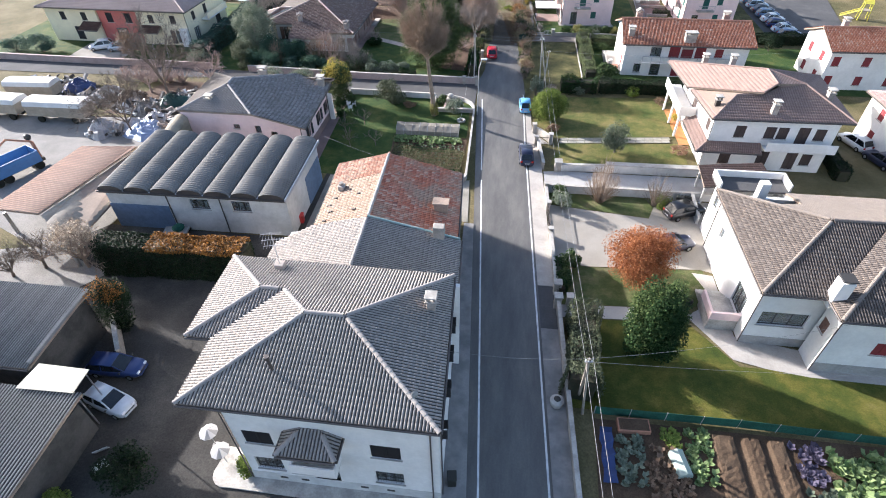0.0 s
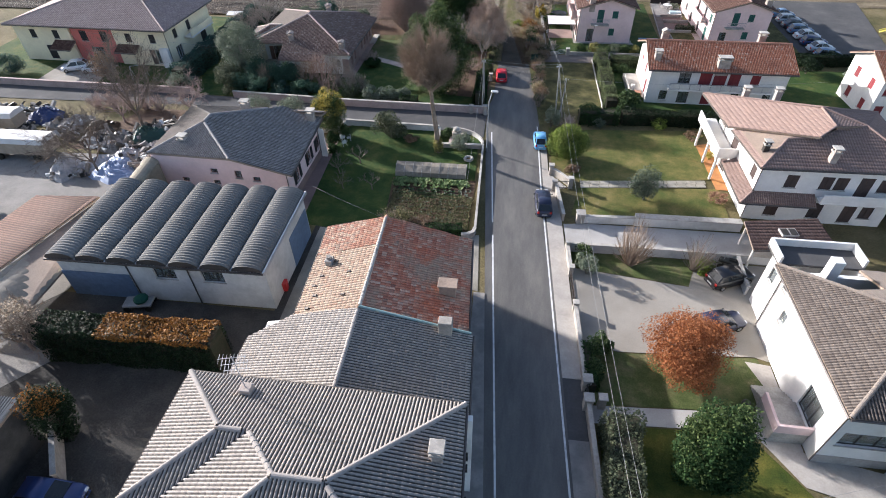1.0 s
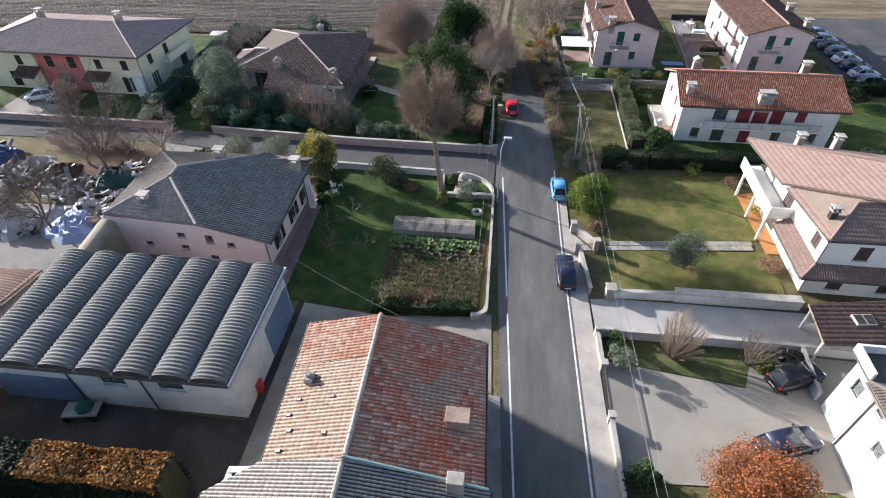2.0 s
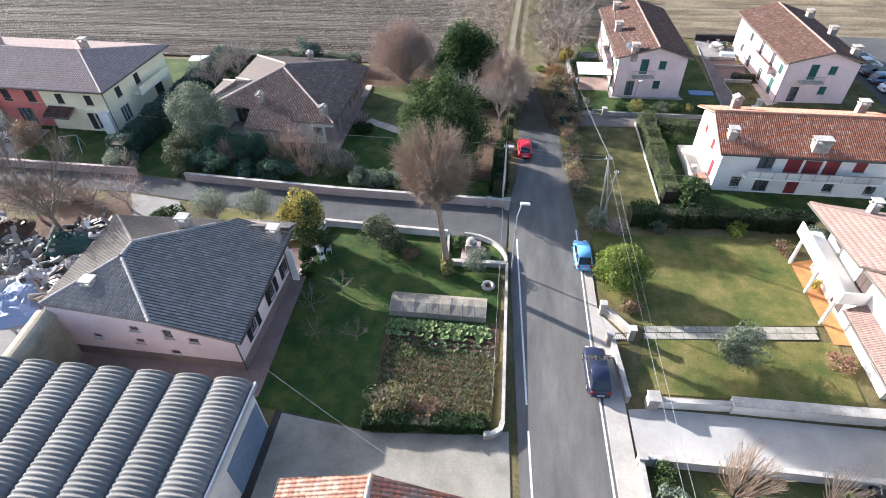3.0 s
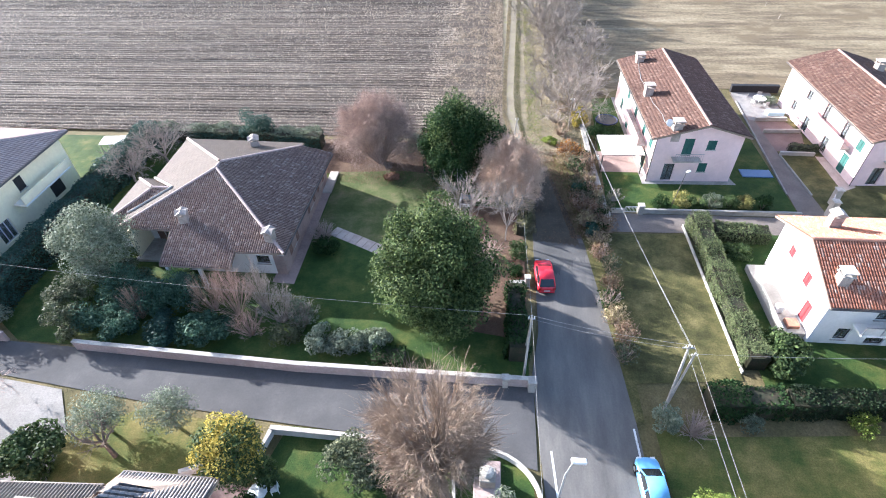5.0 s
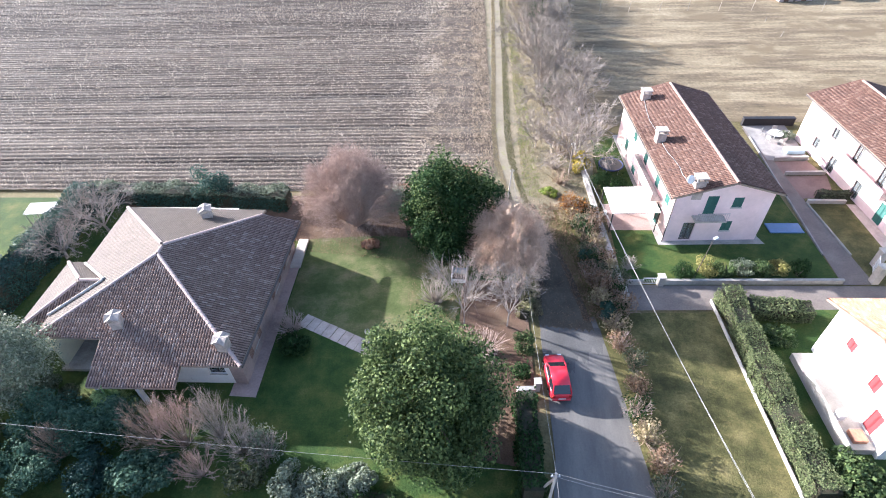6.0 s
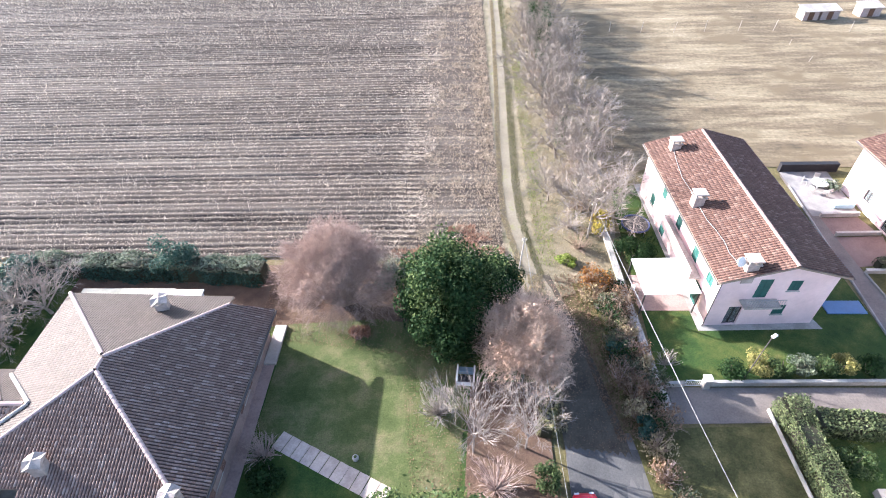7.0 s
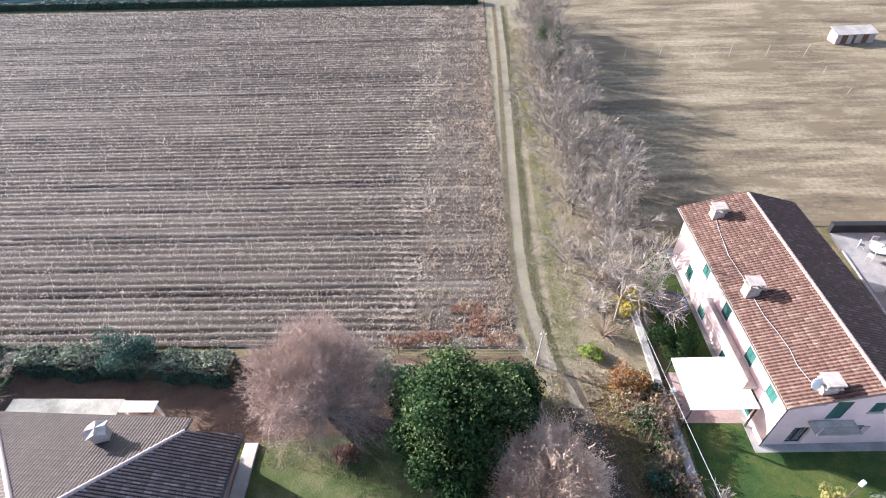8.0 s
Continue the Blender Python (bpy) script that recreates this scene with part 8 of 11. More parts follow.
# east side
hedge("hedge", [(6.6, 22.6), (7.3, 30.0)], 2.3, 2.7, M_["l_sage"], "tall grey-green hedge behind the garden wall", seed=71, bump=0.5, per=120, leaf=0.1)
tree("laurel", 12.0, 27.4, 2.0, 7.6, 0.0, M_["l_dark"], "tall dense dark green laurel on the lawn", leaves=13000, leaf=0.13, lobes=60, lump=0.8, seed=72, tips=(M_["l_glossy"], 0.35, 0.2), rag=0.15)
tree("copper_tree", 12.3, 35.8, 3.0, 5.2, 0.35, M_["l_orange"], "low round tree with copper-orange autumn leaves", leaves=30000, leaf=0.066, lobes=70, lump=0.8, rag=0.2, seed=73, bark=M_["bark_brown"])
bush("bush", 6.6, 36.8, 1.1, 1.6, M_["l_green"], "green bush inside the wall", leaves=900, seed=74)
bush("bush", 6.2, 34.6, 0.9, 1.4, M_["l_green"], "green bush inside the wall", leaves=700, seed=75)
hedge("hedge", [(5.7, 33.0), (5.4, 37.0)], 0.7, 1.0, M_["l_dark"], "dark clipped strip of hedge inside the wall", seed=76)
bush("bush", 6.1, 45.6, 1.1, 2.3, M_["l_olive"], "grey-green bush inside the wall", leaves=1200, leaf=0.1, seed=77)
bush("bush", 6.0, 47.6, 0.9, 1.6, M_["l_green"], "green bush inside the wall", leaves=700, leaf=0.1, seed=78)
shrub("vase_shrub", 10.2, 47.2, 1.9, 4.9, M_["bark_brown"], "upright bare brown shrub on the strip of lawn", stems=120, seed=79, twig=14, fan=0.6)
shrub("bare_shrub", 15.8, 47.2, 1.6, 3.9, M_["bark"], "bare shrub with ivy by the wall", stems=60, seed=80, twig=10, fan=0.7)
bush("bush", 16.5, 46.8, 1.0, 1.5, M_["l_bright"], "bright green bush by the wall", leaves=800, seed=81)
tree("olive_tree", 12.9, 57.6, 1.75, 3.0, 0.7, M_["l_grey"], "small round grey-green olive tree on the lawn", leaves=5200, leaf=0.08, seed=82, bark=M_["bark_grey"], trunk=0.09)
tree("laurel", 5.0, 64.9, 2.0, 3.9, 0.1, M_["l_lime"], "round bright green tree beside the parked car", leaves=7500, leaf=0.11, lobes=60, lump=0.7, seed=83, tips=(M_["l_bright"], 1.1, 0.25), rag=0.25)
bush("bush", 5.6, 62.0, 0.9, 1.0, M_["l_brown"], "low dry bush by the gate", leaves=500, seed=84)
bush("bush", 3.5, 72.0, 1.0, 2.9, M_["l_olive"], "upright grey-green bush at the pole", leaves=1300, leaf=0.1, seed=85)
shrub("bare_shrub", 5.6, 71.8, 1.3, 1.9, M_["bark_pink"], "bare shrub near the pole", stems=60, seed=86)
hedge("hedge", [(7.0, 74.0), (12.0, 74.2)], 2.0, 1.7, M_["l_dark"], "dark shrubbery at the garden edge", seed=87, bump=0.6)
hedge("hedge", [(12.4, 74.3), (24.0, 74.6)], 1.7, 1.6, M_["l_hedge"], "clipped dark green hedge at the garden edge", seed=88)
bush("bush", 17.0, 73.2, 1.0, 1.5, M_["l_bright"], "round yellow-green bush before the hedge", leaves=900, leaf=0.1, seed=89)
bush("bush", 9.4, 72.9, 0.9, 1.2, M_["l_grey"], "grey-green bush before the hedge", leaves=700, leaf=0.1, seed=90)
bush("bush", 23.4, 72.4, 1.3, 1.7, M_["l_olive"], "grey-green bush beside the villa", leaves=900, seed=91)
bush("palm_bush", 13.6, 78.2, 1.9, 2.5, M_["l_green"], "broad-leaved green bush at the corner of the hedge", leaves=1800, leaf=0.19, seed=92)
bush("bush", 20.6, 70.8, 1.1, 0.9, M_["l_brown"], "brown heather bed by the terrace", leaves=600, leaf=0.08, seed=93)
bush("bush", 20.6, 58.2, 1.1, 1.0, M_["l_red"], "dark red-brown bush against the villa", leaves=700, leaf=0.08, seed=94)
bush("bush", 21.6, 66.4, 0.6, 1.0, M_["l_yellow"], "small yellow bush under the balcony", leaves=400, leaf=0.08, seed=95)
hedge("hedge", [(11.5, 77.4), (11.4, 86), (11.4, 94.0)], 1.7, 1.6, M_["l_privet"], "long clipped olive-green hedge", seed=96, per=190, leaf=0.085, bump=0.4)
hedge("hedge", [(25.3, 107.8), (28.4, 107.9)], 0.7, 0.9, M_["l_sage"], "low grey-green hedge along the brick terrace", seed=297)
bush("bush", 27.2, 119.4, 0.9, 1.2, M_["l_grey"], "grey-green potted bush on the patio", leaves=700, leaf=0.1, seed=298)
hedge("hedge", [(12.6, 92.6), (17.4, 92.2)], 1.6, 1.3, M_["l_privet"], "dull green hedge along the drive", seed=97)
bush("bush", 14.0, 90.0, 1.3, 1.2, M_["l_green"], "green bush behind the hedge", leaves=800, seed=98)
rs_ = np.random.RandomState(5)
for i in range(34):
    yy = 77.5 + i * 1.9 if i < 16 else 92.6 + (i - 16) * 0.72
    xx = 1.9 + 0.35 * math.sin(i * 1.7) - (0.0 if yy < 92 else (yy - 92) * 0.06) + (0.0 if i < 16 else 0.9 * math.sin(i * 2.9))
    shrub("ditch_shrub", xx, yy, 0.9 + 0.4 * rs_.rand(), 1.3 + 0.8 * rs_.rand(), M_["bark_brown"] if i % 3 else M_["bark_pink"], "tangled dry shrub on the ditch bank", stems=34, seed=100 + i, leaf_mat=(M_["l_sage"], M_["l_brown"], M_["l_weed"], M_["l_dark"], M_["l_brown"])[i % 5], leaves=460, group="ditch shrubs")
bush("bush", 1.3, 92.2, 0.9, 1.4, M_["l_blue"], "green bush on the ditch bank", leaves=700, seed=120)
bush("bush", 0.8, 98.6, 1.0, 1.4, M_["l_blue"], "green bush on the ditch bank", leaves=700, seed=121)
shrub("orange_shrub", 0.4, 105.6, 1.5, 2.0, M_["bark_brown"], "orange-brown shrub beside the track", stems=60, seed=122, leaf_mat=M_["l_rust"], leaves=1100)
bush("bush", -1.6, 108.4, 0.9, 0.9, M_["l_bright"], "fresh green weeds beside the track", leaves=700, leaf=0.1, seed=123)
bush("grass_clump", 2.1, 113.0, 1.1, 2.3, M_["l_yellow"], "tall yellow grass clump at the fence", leaves=1400, leaf=0.14, seed=124)
bush("bush", 4.7, 109.4, 1.9, 2.0, M_["l_dark"], "clipped dark bush beside the pergola", leaves=2200, leaf=0.11, seed=125)
for i, (px, mm, rr) in enumerate(((8.6, "l_dark", 1.1), (10.9, "l_gold", 1.2), (12.4, "l_green", 0.9), (13.8, "l_grey", 1.0), (15.4, "l_green", 1.0), (16.9, "l_gold", 0.9), (18.6, "l_dark", 1.0))):
    bush("bush", px, 97.0 + 0.25 * (i % 2), rr, 1.5, M_[mm], {"l_dark": "dark bush behind the low wall", "l_gold": "golden-green bush behind the low wall", "l_green": "green bush behind the low wall", "l_grey": "pale green bush behind the low wall"}[mm], leaves=900, leaf=0.1, seed=126 + i, group="bushes along the drive")
shrub("bare_shrub", 4.2, 97.6, 0.9, 1.5, M_["bark_grey"], "small bare shrub on the lawn", stems=40, seed=140)
rs_ = np.random.RandomState(8)
for i in range(26):
    yy = 112.4 + i * 2.55 + rs_.rand()
    xx = 1.5 + 1.9 * math.sin(i * 2.3) - (yy - 113) * 0.015 + (1.6 if i % 3 == 0 else 0) - (1.7 if yy < 123 else 0)
    bare_tree("tree", xx, yy, 7.0, "bare grey tree in the row along the track", M_["bark_row"] if i % 3 else M_["bark_grey"], seed=141 + i % 4, spread=0.5, levels=4, start=1.5, r0=0.14, n0=8, scale=0.65 + 0.4 * rs_.rand(), group="tree row", wide=0.016)
for i in range(20):
    yy = 110.5 + i * 3.0
    shrub("thicket", -0.8 + 2.6 * rs_.rand(), yy, 1.7, 1.9, M_["bark_grey"] if i % 2 else M_["bark_brown"], "low bare thicket under the tree row", stems=45, seed=150 + i, group="thickets")
for i, (px, yy, rr, hh, mm) in enumerate(((0.4, 128.0, 0.9, 4.0, "l_sage"), (0.6, 141.0, 1.0, 4.8, "l_sage"), (0.7, 150.5, 1.3, 6.2, "l_dark"), (1.3, 154.6, 1.4, 7.4, "l_dark"), (0.2, 158.0, 1.3, 7.0, "l_dark"), (0.9, 164.5, 1.5, 6.6, "l_sage"))):
    bush("ivy", px, yy, rr, hh, M_[mm], "ivy-covered stump in the tree row" if mm == "l_sage" else "tree trunk wrapped in dark ivy in the tree row", leaves=1300, leaf=0.11, lobes=26, seed=170 + i, group="ivy stumps")
for i, (px, py) in enumerate(((-16.4, 109.8), (-11.1, 113.2), (-10.9, 110.9), (-8.4, 109.9), (-13.9, 110.2), (-9.6, 112.0))):
    grass_tufts("red_weed", 260, [(px - 1.4, py - 0.5), (px + 1.4, py - 0.5), (px + 1.2, py + 0.6), (px - 1.2, py + 0.6)], M_["l_red"], "patch of reddish weeds at the field edge", 0.24, 180 + i)
grass_tufts("dry_grass", 1300, [(-8.2, 109.4), (-7.3, 109), (-6.9, 175), (-7.8, 175)], M_["l_stalk"], "dry grass at the edge of the field", 0.16, 5)
grass_tufts("dry_grass", 16000, [(-4.4, 107), (2.6, 106), (-0.2, 175), (-3.2, 175)], M_["l_weed"], "dry grass along the track", 0.1, 7)
for (ya, yb), (xa, xb) in zip(((108, 121), (121, 133), (133, 146), (146, 164), (164, 186)), ((-4.6, -5.0), (-5.0, -4.6), (-4.6, -4.1), (-4.1, -3.5), (-3.5, -3.1))):
    grass_tufts("grass", 240, [(xa - 0.14, ya), (xa + 0.14, ya), (xb + 0.16, yb), (xb - 0.16, yb)], M_["l_mixed"], "narrow green strip of grass beside the wheel track", 0.14, int(ya))
grass_tufts("dry_grass", 2200, [(-4.9, 92.0), (-3.9, 92.0), (-3.9, 107), (-5.3, 107)], M_["l_weed"], "weeds along the muddy track", 0.14, 17)
grass_tufts("dry_grass", 2600, [(-0.6, 91.4), (1.3, 91.4), (-0.4, 107), (-3.0, 107)], M_["l_brown"], "brown weeds along the muddy track", 0.13, 18)
grass_tufts("fallen_leaves", 1500, [(-4.3, 90.4), (0.2, 90.4), (-2.8, 106), (-4.6, 106)], M_["l_brown"], "brown leaves blown over the muddy track", 0.07, 19, "leaves")
grass_tufts("grass", 2600, [(-4.2, 108), (-2.4, 108), (-2.2, 160), (-3.4, 160)], M_["l_bright"], "green grass strip beside the track", 0.12, 8)
grass_tufts("dry_grass", 2600, [(-9.6, 109.5), (-7.4, 109.5), (-7.4, 175), (-9.6, 175)], M_["l_stalk"], "trampled dry weeds at the field's edge", 0.2, 9)
grass_tufts("red_weed", 240, [(-20.2, 100.2), (-18.6, 100.2), (-18.7, 101.0), (-20.1, 101.0)], M_["l_red"], "small patch of rust-red weeds on the lawn", 0.3, 190)
grass_tufts("fallen_leaves", 2600, [(-14.2, 86), (-10.4, 84), (-10.4, 99), (-16.0, 99)], M_["l_brown"], "brown leaves scattered over the edge of the lawn", 0.08, 11, "leaves")
grass_tufts("fallen_leaves", 6500, [(-28, 100.0), (-9, 97.5), (-8, 107.5), (-28, 107.5)], M_["l_brown"], "brown fallen leaves under the shrubs", 0.09, 10, "leaves")
# small trees in the far gardens
for i, (px, py) in enumerate(((41, 92), (47, 90), (53, 88), (37, 76), (31, 93), (50, 70))):
    bush("bush", px, py, 1.8, 2.3, M_["l_olive" if i % 2 else "l_hedge"], "bush in the gardens behind the villas", leaves=1100, leaf=0.16, seed=190 + i, group="far bushes")
hedge("hedge", [(36.5, 95.2), (58, 95.8)], 1.4, 1.5, M_["l_hedge"], "hedge before the car park", seed=200)
hedge("hedge", [(37.0, 54.0), (37.5, 68.0)], 1.3, 1.4, M_["l_hedge"], "hedge beside the villa", seed=201)


# ---- garden walls, fences and gates ----
low_wall("garden_wall", [(WALL_R(-20), -20), (WALL_R(10), 10), (WALL_R(31.4), 31.4)], 0.22, 0.95, M_["block_wall"], "long pale concrete garden wall beside the road")
low_wall("garden_wall", [(WALL_R(33.6), 33.6), (WALL_R(40.8), 40.8)], 0.22, 0.85, M_["block_wall"], "pale concrete garden wall beside the road")
low_wall("garden_wall", [(WALL_R(45.4), 45.4), (WALL_R(48.6), 48.6)], 0.22, 0.85, M_["block_wall"], "pale concrete garden wall beside the road")
low_wall("garden_wall", [(WALL_R(53.0), 53.0), (3.75, 58.0)], 0.25, 0.85, M_["block_wall"], "pale concrete garden wall with piers")
low_wall("garden_wall", [(4.75, 48.6), (14, 48.75), (24.0, 48.7)], 0.25, 0.9, M_["grey_wall"], "white wall along the lane")
low_wall("garden_wall", [(5.9, 53.0), (11.4, 53.3)], 0.28, 0.8, M_["grey_wall"], "pale wall along the lane")
low_wall("garden_wall", [(11.4, 53.4), (18.0, 53.5), (21.5, 53.6)], 0.7, 0.95, M_["grey_wall"], "broad pale wall along the lane")
low_wall("garden_wall", [(-5.0, 74.9), (-22.6, 75.1), (-41.0, 76.0)], 0.25, 0.95, M_["pink_block"], "long pinkish wall along the side road", cap_mat=M_["wall_cap"])
low_wall("garden_wall", [(-47.2, 76.4), (-70, 76.6), (-95, 77.2)], 0.25, 0.95, M_["pink_block"], "long pinkish wall along the side road", cap_mat=M_["pink_block"])
low_wall("garden_wall", [(-23.0, 70.0), (-17.2, 69.8), (-10.6, 69.6)], 0.22, 0.75, M_["grey_wall"], "white garden wall along the side road")
low_wall("garden_wall", [(-22.9, 70.1), (-23.2, 68.6), (-28.0, 66.6)], 0.2, 0.6, M_["grey_wall"], "low white wall behind the house")
low_wall("garden_wall", [(-4.35, 50.2), (-4.55, 58), (-4.75, 65.9)], 0.14, 0.6, M_["block_wall"], "low concrete garden wall beside the road")
low_wall("garden_wall", [(-4.35, 50.2), (-4.5, 49.6), (-5.0, 49.2), (-5.6, 49.1)], 0.25, 0.6, M_["block_wall"], "rounded end of the garden wall")
arc = [(-4.8 - 4.2 * (1 - math.cos(a)), 66.2 + 3.5 * math.sin(a)) for a in [radians(k) for k in range(0, 91, 10)]]
low_wall("corner_wall", arc, 0.1, 0.55, M_["grey_wall"], "white wall curving round the street corner")
low_wall("corner_wall", [(-4.9, 66.0), (-9.8, 65.8)], 0.3, 0.5, M_["block_wall"], "low concrete wall inside the corner garden")
low_wall("corner_wall", [(-10.1, 65.4), (-10.5, 69.6)], 0.12, 0.55, M_["grey_wall"], "white wall inside the corner garden")
low_wall("garden_wall", [(6.6, 95.8), (22.0, 96.0)], 0.16, 0.45, M_["block_wall"], "low pale wall along the drive", cap=0.04, cap_mat=M_["kerb_concrete"])
low_wall("garden_wall", [(3.6, 95.7), (5.0, 95.75)], 0.16, 0.45, M_["block_wall"], "low pale wall along the drive", cap=0.04, cap_mat=M_["kerb_concrete"])
low_wall("hedge_kerb", [(10.45, 77.0), (10.3, 86), (10.2, 93.8)], 0.1, 0.3, M_["wall_cap"], "pale concrete kerb beside the hedge", cap=0)
low_wall("drive_kerb", [(22.05, 99.5), (23.3, 120)], 0.12, 0.12, M_["kerb_concrete"], "pale concrete kerb of the paved drive", cap=0)
low_wall("terrace_wall", [(24.1, 107.2), (27.8, 107.1)], 0.18, 0.4, M_["block_wall"], "low pale wall below the brick terrace", cap=0.04)
low_wall("terrace_wall", [(24.0, 112.1), (28.3, 112.2)], 0.14, 0.4, M_["block_wall"], "low pale wall between the brick terraces", cap=0.04)
low_wall("terrace_wall", [(24.0, 114.9), (27.7, 115.0)], 0.2, 0.45, M_["block_wall"], "low pale wall before the patio", cap=0.04)
low_wall("drive_kerb", [(24.5, 99.5), (24.1, 107.0)], 0.12, 0.15, M_["kerb_concrete"], "pale concrete kerb of the paved drive", cap=0)
low_wall("patio_wall", [(23.4, 122.8), (29.5, 122.8)], 0.5, 0.9, M_["shutter_dark"], "dark wall behind the white patio", cap_mat=M_["shutter_dark"])
low_wall("garden_wall", [(19.6, 44.5), (19.8, 48.5)], 0.2, 0.9, M_["grey_wall"], "white wall beside the forecourt")
low_wall("gate_wall", [(-6.6, 84.5), (-5.3, 84.6)], 0.25, 0.9, M_["pink_block"], "short pinkish wall beside the road", cap_mat=M_["kerb_concrete"])
low_wall("lane_kerb", [(3.4, 95.5), (2.9, 92.9)], 0.14, 0.2, M_["wall_cap"], "pale concrete kerb")


def pier(x, y, w, h, mat, label):
    t = thing("gate_pier", x, y, 2.0, label, "pier", "gate piers")
    Mesh().box(-w / 2, w / 2, -w / 2, w / 2, -0.05, h, 0.014).make("shaft", mat, t)
    Mesh().box(-w / 2 - 0.07, w / 2 + 0.07, -w / 2 - 0.07, w / 2 + 0.07, h, h + 0.09, 0.014).make("cap", M_["wall_cap"], t)


for px, py, w, h in ((5.3, 31.7, 0.6, 1.3), (5.3, 33.3, 0.6, 1.3), (6.3, 31.9, 0.5, 1.2), (6.0, 53.0, 0.75, 1.2), (4.6, 48.5, 0.45, 1.2), (4.9, 40.9, 0.4, 1.1), (4.75, 45.2, 0.4, 1.1), (3.55, 58.3, 0.45, 1.2), (5.3, 58.9, 0.45, 1.3), (3.3, 61.4, 0.45, 1.2), (-5.1, 74.6, 0.5, 1.2), (-7.0, 74.8, 0.4, 1.1), (6.5, 95.7, 0.5, 1.0), (24.7, 96.2, 0.6, 1.8), (25.9, 98.2, 0.6, 1.8), (-5.05, 85.1, 0.4, 1.0)):
    pier(px, py, w, h, M_["block_wall"], "square pale concrete gate pier")
low_wall("gate_wall", [(3.5, 61.3), (4.2, 60.6), (5.3, 59.2)], 0.22, 0.8, M_["block_wall"], "pale wall of the recessed garden gate")
sheet("gate_step", [(2.6, 58.6), (3.5, 58.5), (5.1, 58.8), (3.4, 61.0), (2.4, 61.0)], 0.012, M_["concrete"], "pale paved recess before the garden gate")


def bar_gate(x, y, rot, w, h, mat, label):
    """A metal gate: frame and upright bars."""
    t = thing("metal_gate", x, y, rot, label, "gate")
    Mesh().box(0, w, -0.025, 0.025, 0.12, 0.18).box(0, w, -0.025, 0.025, h - 0.06, h).box(0, 0.05, -0.025, 0.025, 0.18, h - 0.06).box(w - 0.05, w, -0.025, 0.025, 0.18, h - 0.06).make("gate_frame", mat, t)
    bar = Mesh().box(-0.012, 0.012, -0.012, 0.012, 0.18, h - 0.06).data("bar")
    bar.materials.append(mat)
    for i in range(int(w / 0.14) - 1):
        put("bar", bar, t, "", pose(0.14 * (i + 1), 0, 0))


bar_gate(4.87, 41.1, 92.5, 4.0, 1.1, M_["gutter"], "dark sliding metal gate before the forecourt")
bar_gate(5.35, 32.0, 92, 1.2, 1.0, M_["gutter"], "small dark metal garden gate")
bar_gate(5.0, 95.7, 0, 1.5, 0.8, M_["frame_white"], "low white metal garden gate")
bar_gate(24.8, 96.6, 60, 1.7, 1.4, M_["frame_white"], "white metal gate beside the drive")
bar_gate(3.6, 58.5, 8, 1.6, 1.0, M_["gutter"], "dark metal garden gate")


def mesh_fence(name, pts, h, post_mat, label, step=2.0, net=None):
    """Posts with wires or netting between them."""
    t = thing(name, *pts[0], 0, label, "fence")
    po = Mesh().cyl((0, 0, -0.1), (0, 0, h), 0.035, n=6).data("post")
    po.materials.append(post_mat)
    o = Vector(pts[0])
    for a, b in zip(pts, pts[1:]):
        a, b = Vector(a) - o, Vector(b) - o
        n = max(1, int((b - a).length / step))
        for i in range(n + 1):
            p = a.lerp(b, i / n)
            put("post", po, t, "", pose(p.x, p.y, 0))
        if net:
            m = Mesh()
            d = (b - a).normalized()
            s = Vector((-d.y, d.x)) * 0.012
            m.add([(a.x - s.x, a.y - s.y, 0.014), (b.x - s.x, b.y - s.y, 0.014), (b.x - s.x, b.y - s.y, h * 0.96), (a.x - s.x, a.y - s.y, h * 0.96), (a.x + s.x, a.y + s.y, 0.014), (b.x + s.x, b.y + s.y, 0.014), (b.x + s.x, b.y + s.y, h * 0.96), (a.x + s.x, a.y + s.y, h * 0.96)], [(0, 1, 2, 3), (7, 6, 5, 4), (3, 2, 6, 7), (0, 3, 7, 4), (1, 5, 6, 2)])
            m.make("netting", net, t)
        else:
            for z in (0.3, 0.65, 0.97):
                Mesh().cyl((a.x, a.y, h * z), (b.x, b.y, h * z), 0.01, n=4).make("rail_wire", M_["wire"], t)


M_["green_net"] = surf("green_net", (0.03, 0.13, 0.085), (0.02, 0.09, 0.06), big=0.8, fine=12, var=0.5)
M_["blue_tarp"] = glossy("blue_tarp", (0.022, 0.042, 0.13), 0.6)
M_["pale_tarp"] = glossy("pale_tarp", (0.24, 0.31, 0.46), 0.45)
M_["green_tarp"] = surf("green_tarp", (0.02, 0.06, 0.05), (0.03, 0.085, 0.07), rough=0.5, big=0.9, fine=4)
M_["rubble"] = surf("rubble", (0.2, 0.19, 0.175), (0.11, 0.1, 0.09), big=2.0, fine=6)
M_["white_tarp"] = surf("white_tarp", (0.46, 0.45, 0.45), (0.33, 0.32, 0.32), rough=0.5, big=0.9, fine=4)
M_["beige_tarp"] = surf("beige_tarp", (0.42, 0.35, 0.27), (0.33, 0.28, 0.215), rough=0.6, fine=3, bump=0.1)
M_["white_plastic"] = glossy("white_plastic", (0.72, 0.72, 0.7), 0.35)
M_["canvas_grey"] = surf("canvas_grey", (0.3, 0.29, 0.28), (0.25, 0.24, 0.23), fine=4, var=0.06, bump=0.05)
M_["canvas_worn"] = surf("canvas_worn", (0.5, 0.48, 0.46), (0.4, 0.38, 0.36), fine=4, var=0.06, bump=0.05)
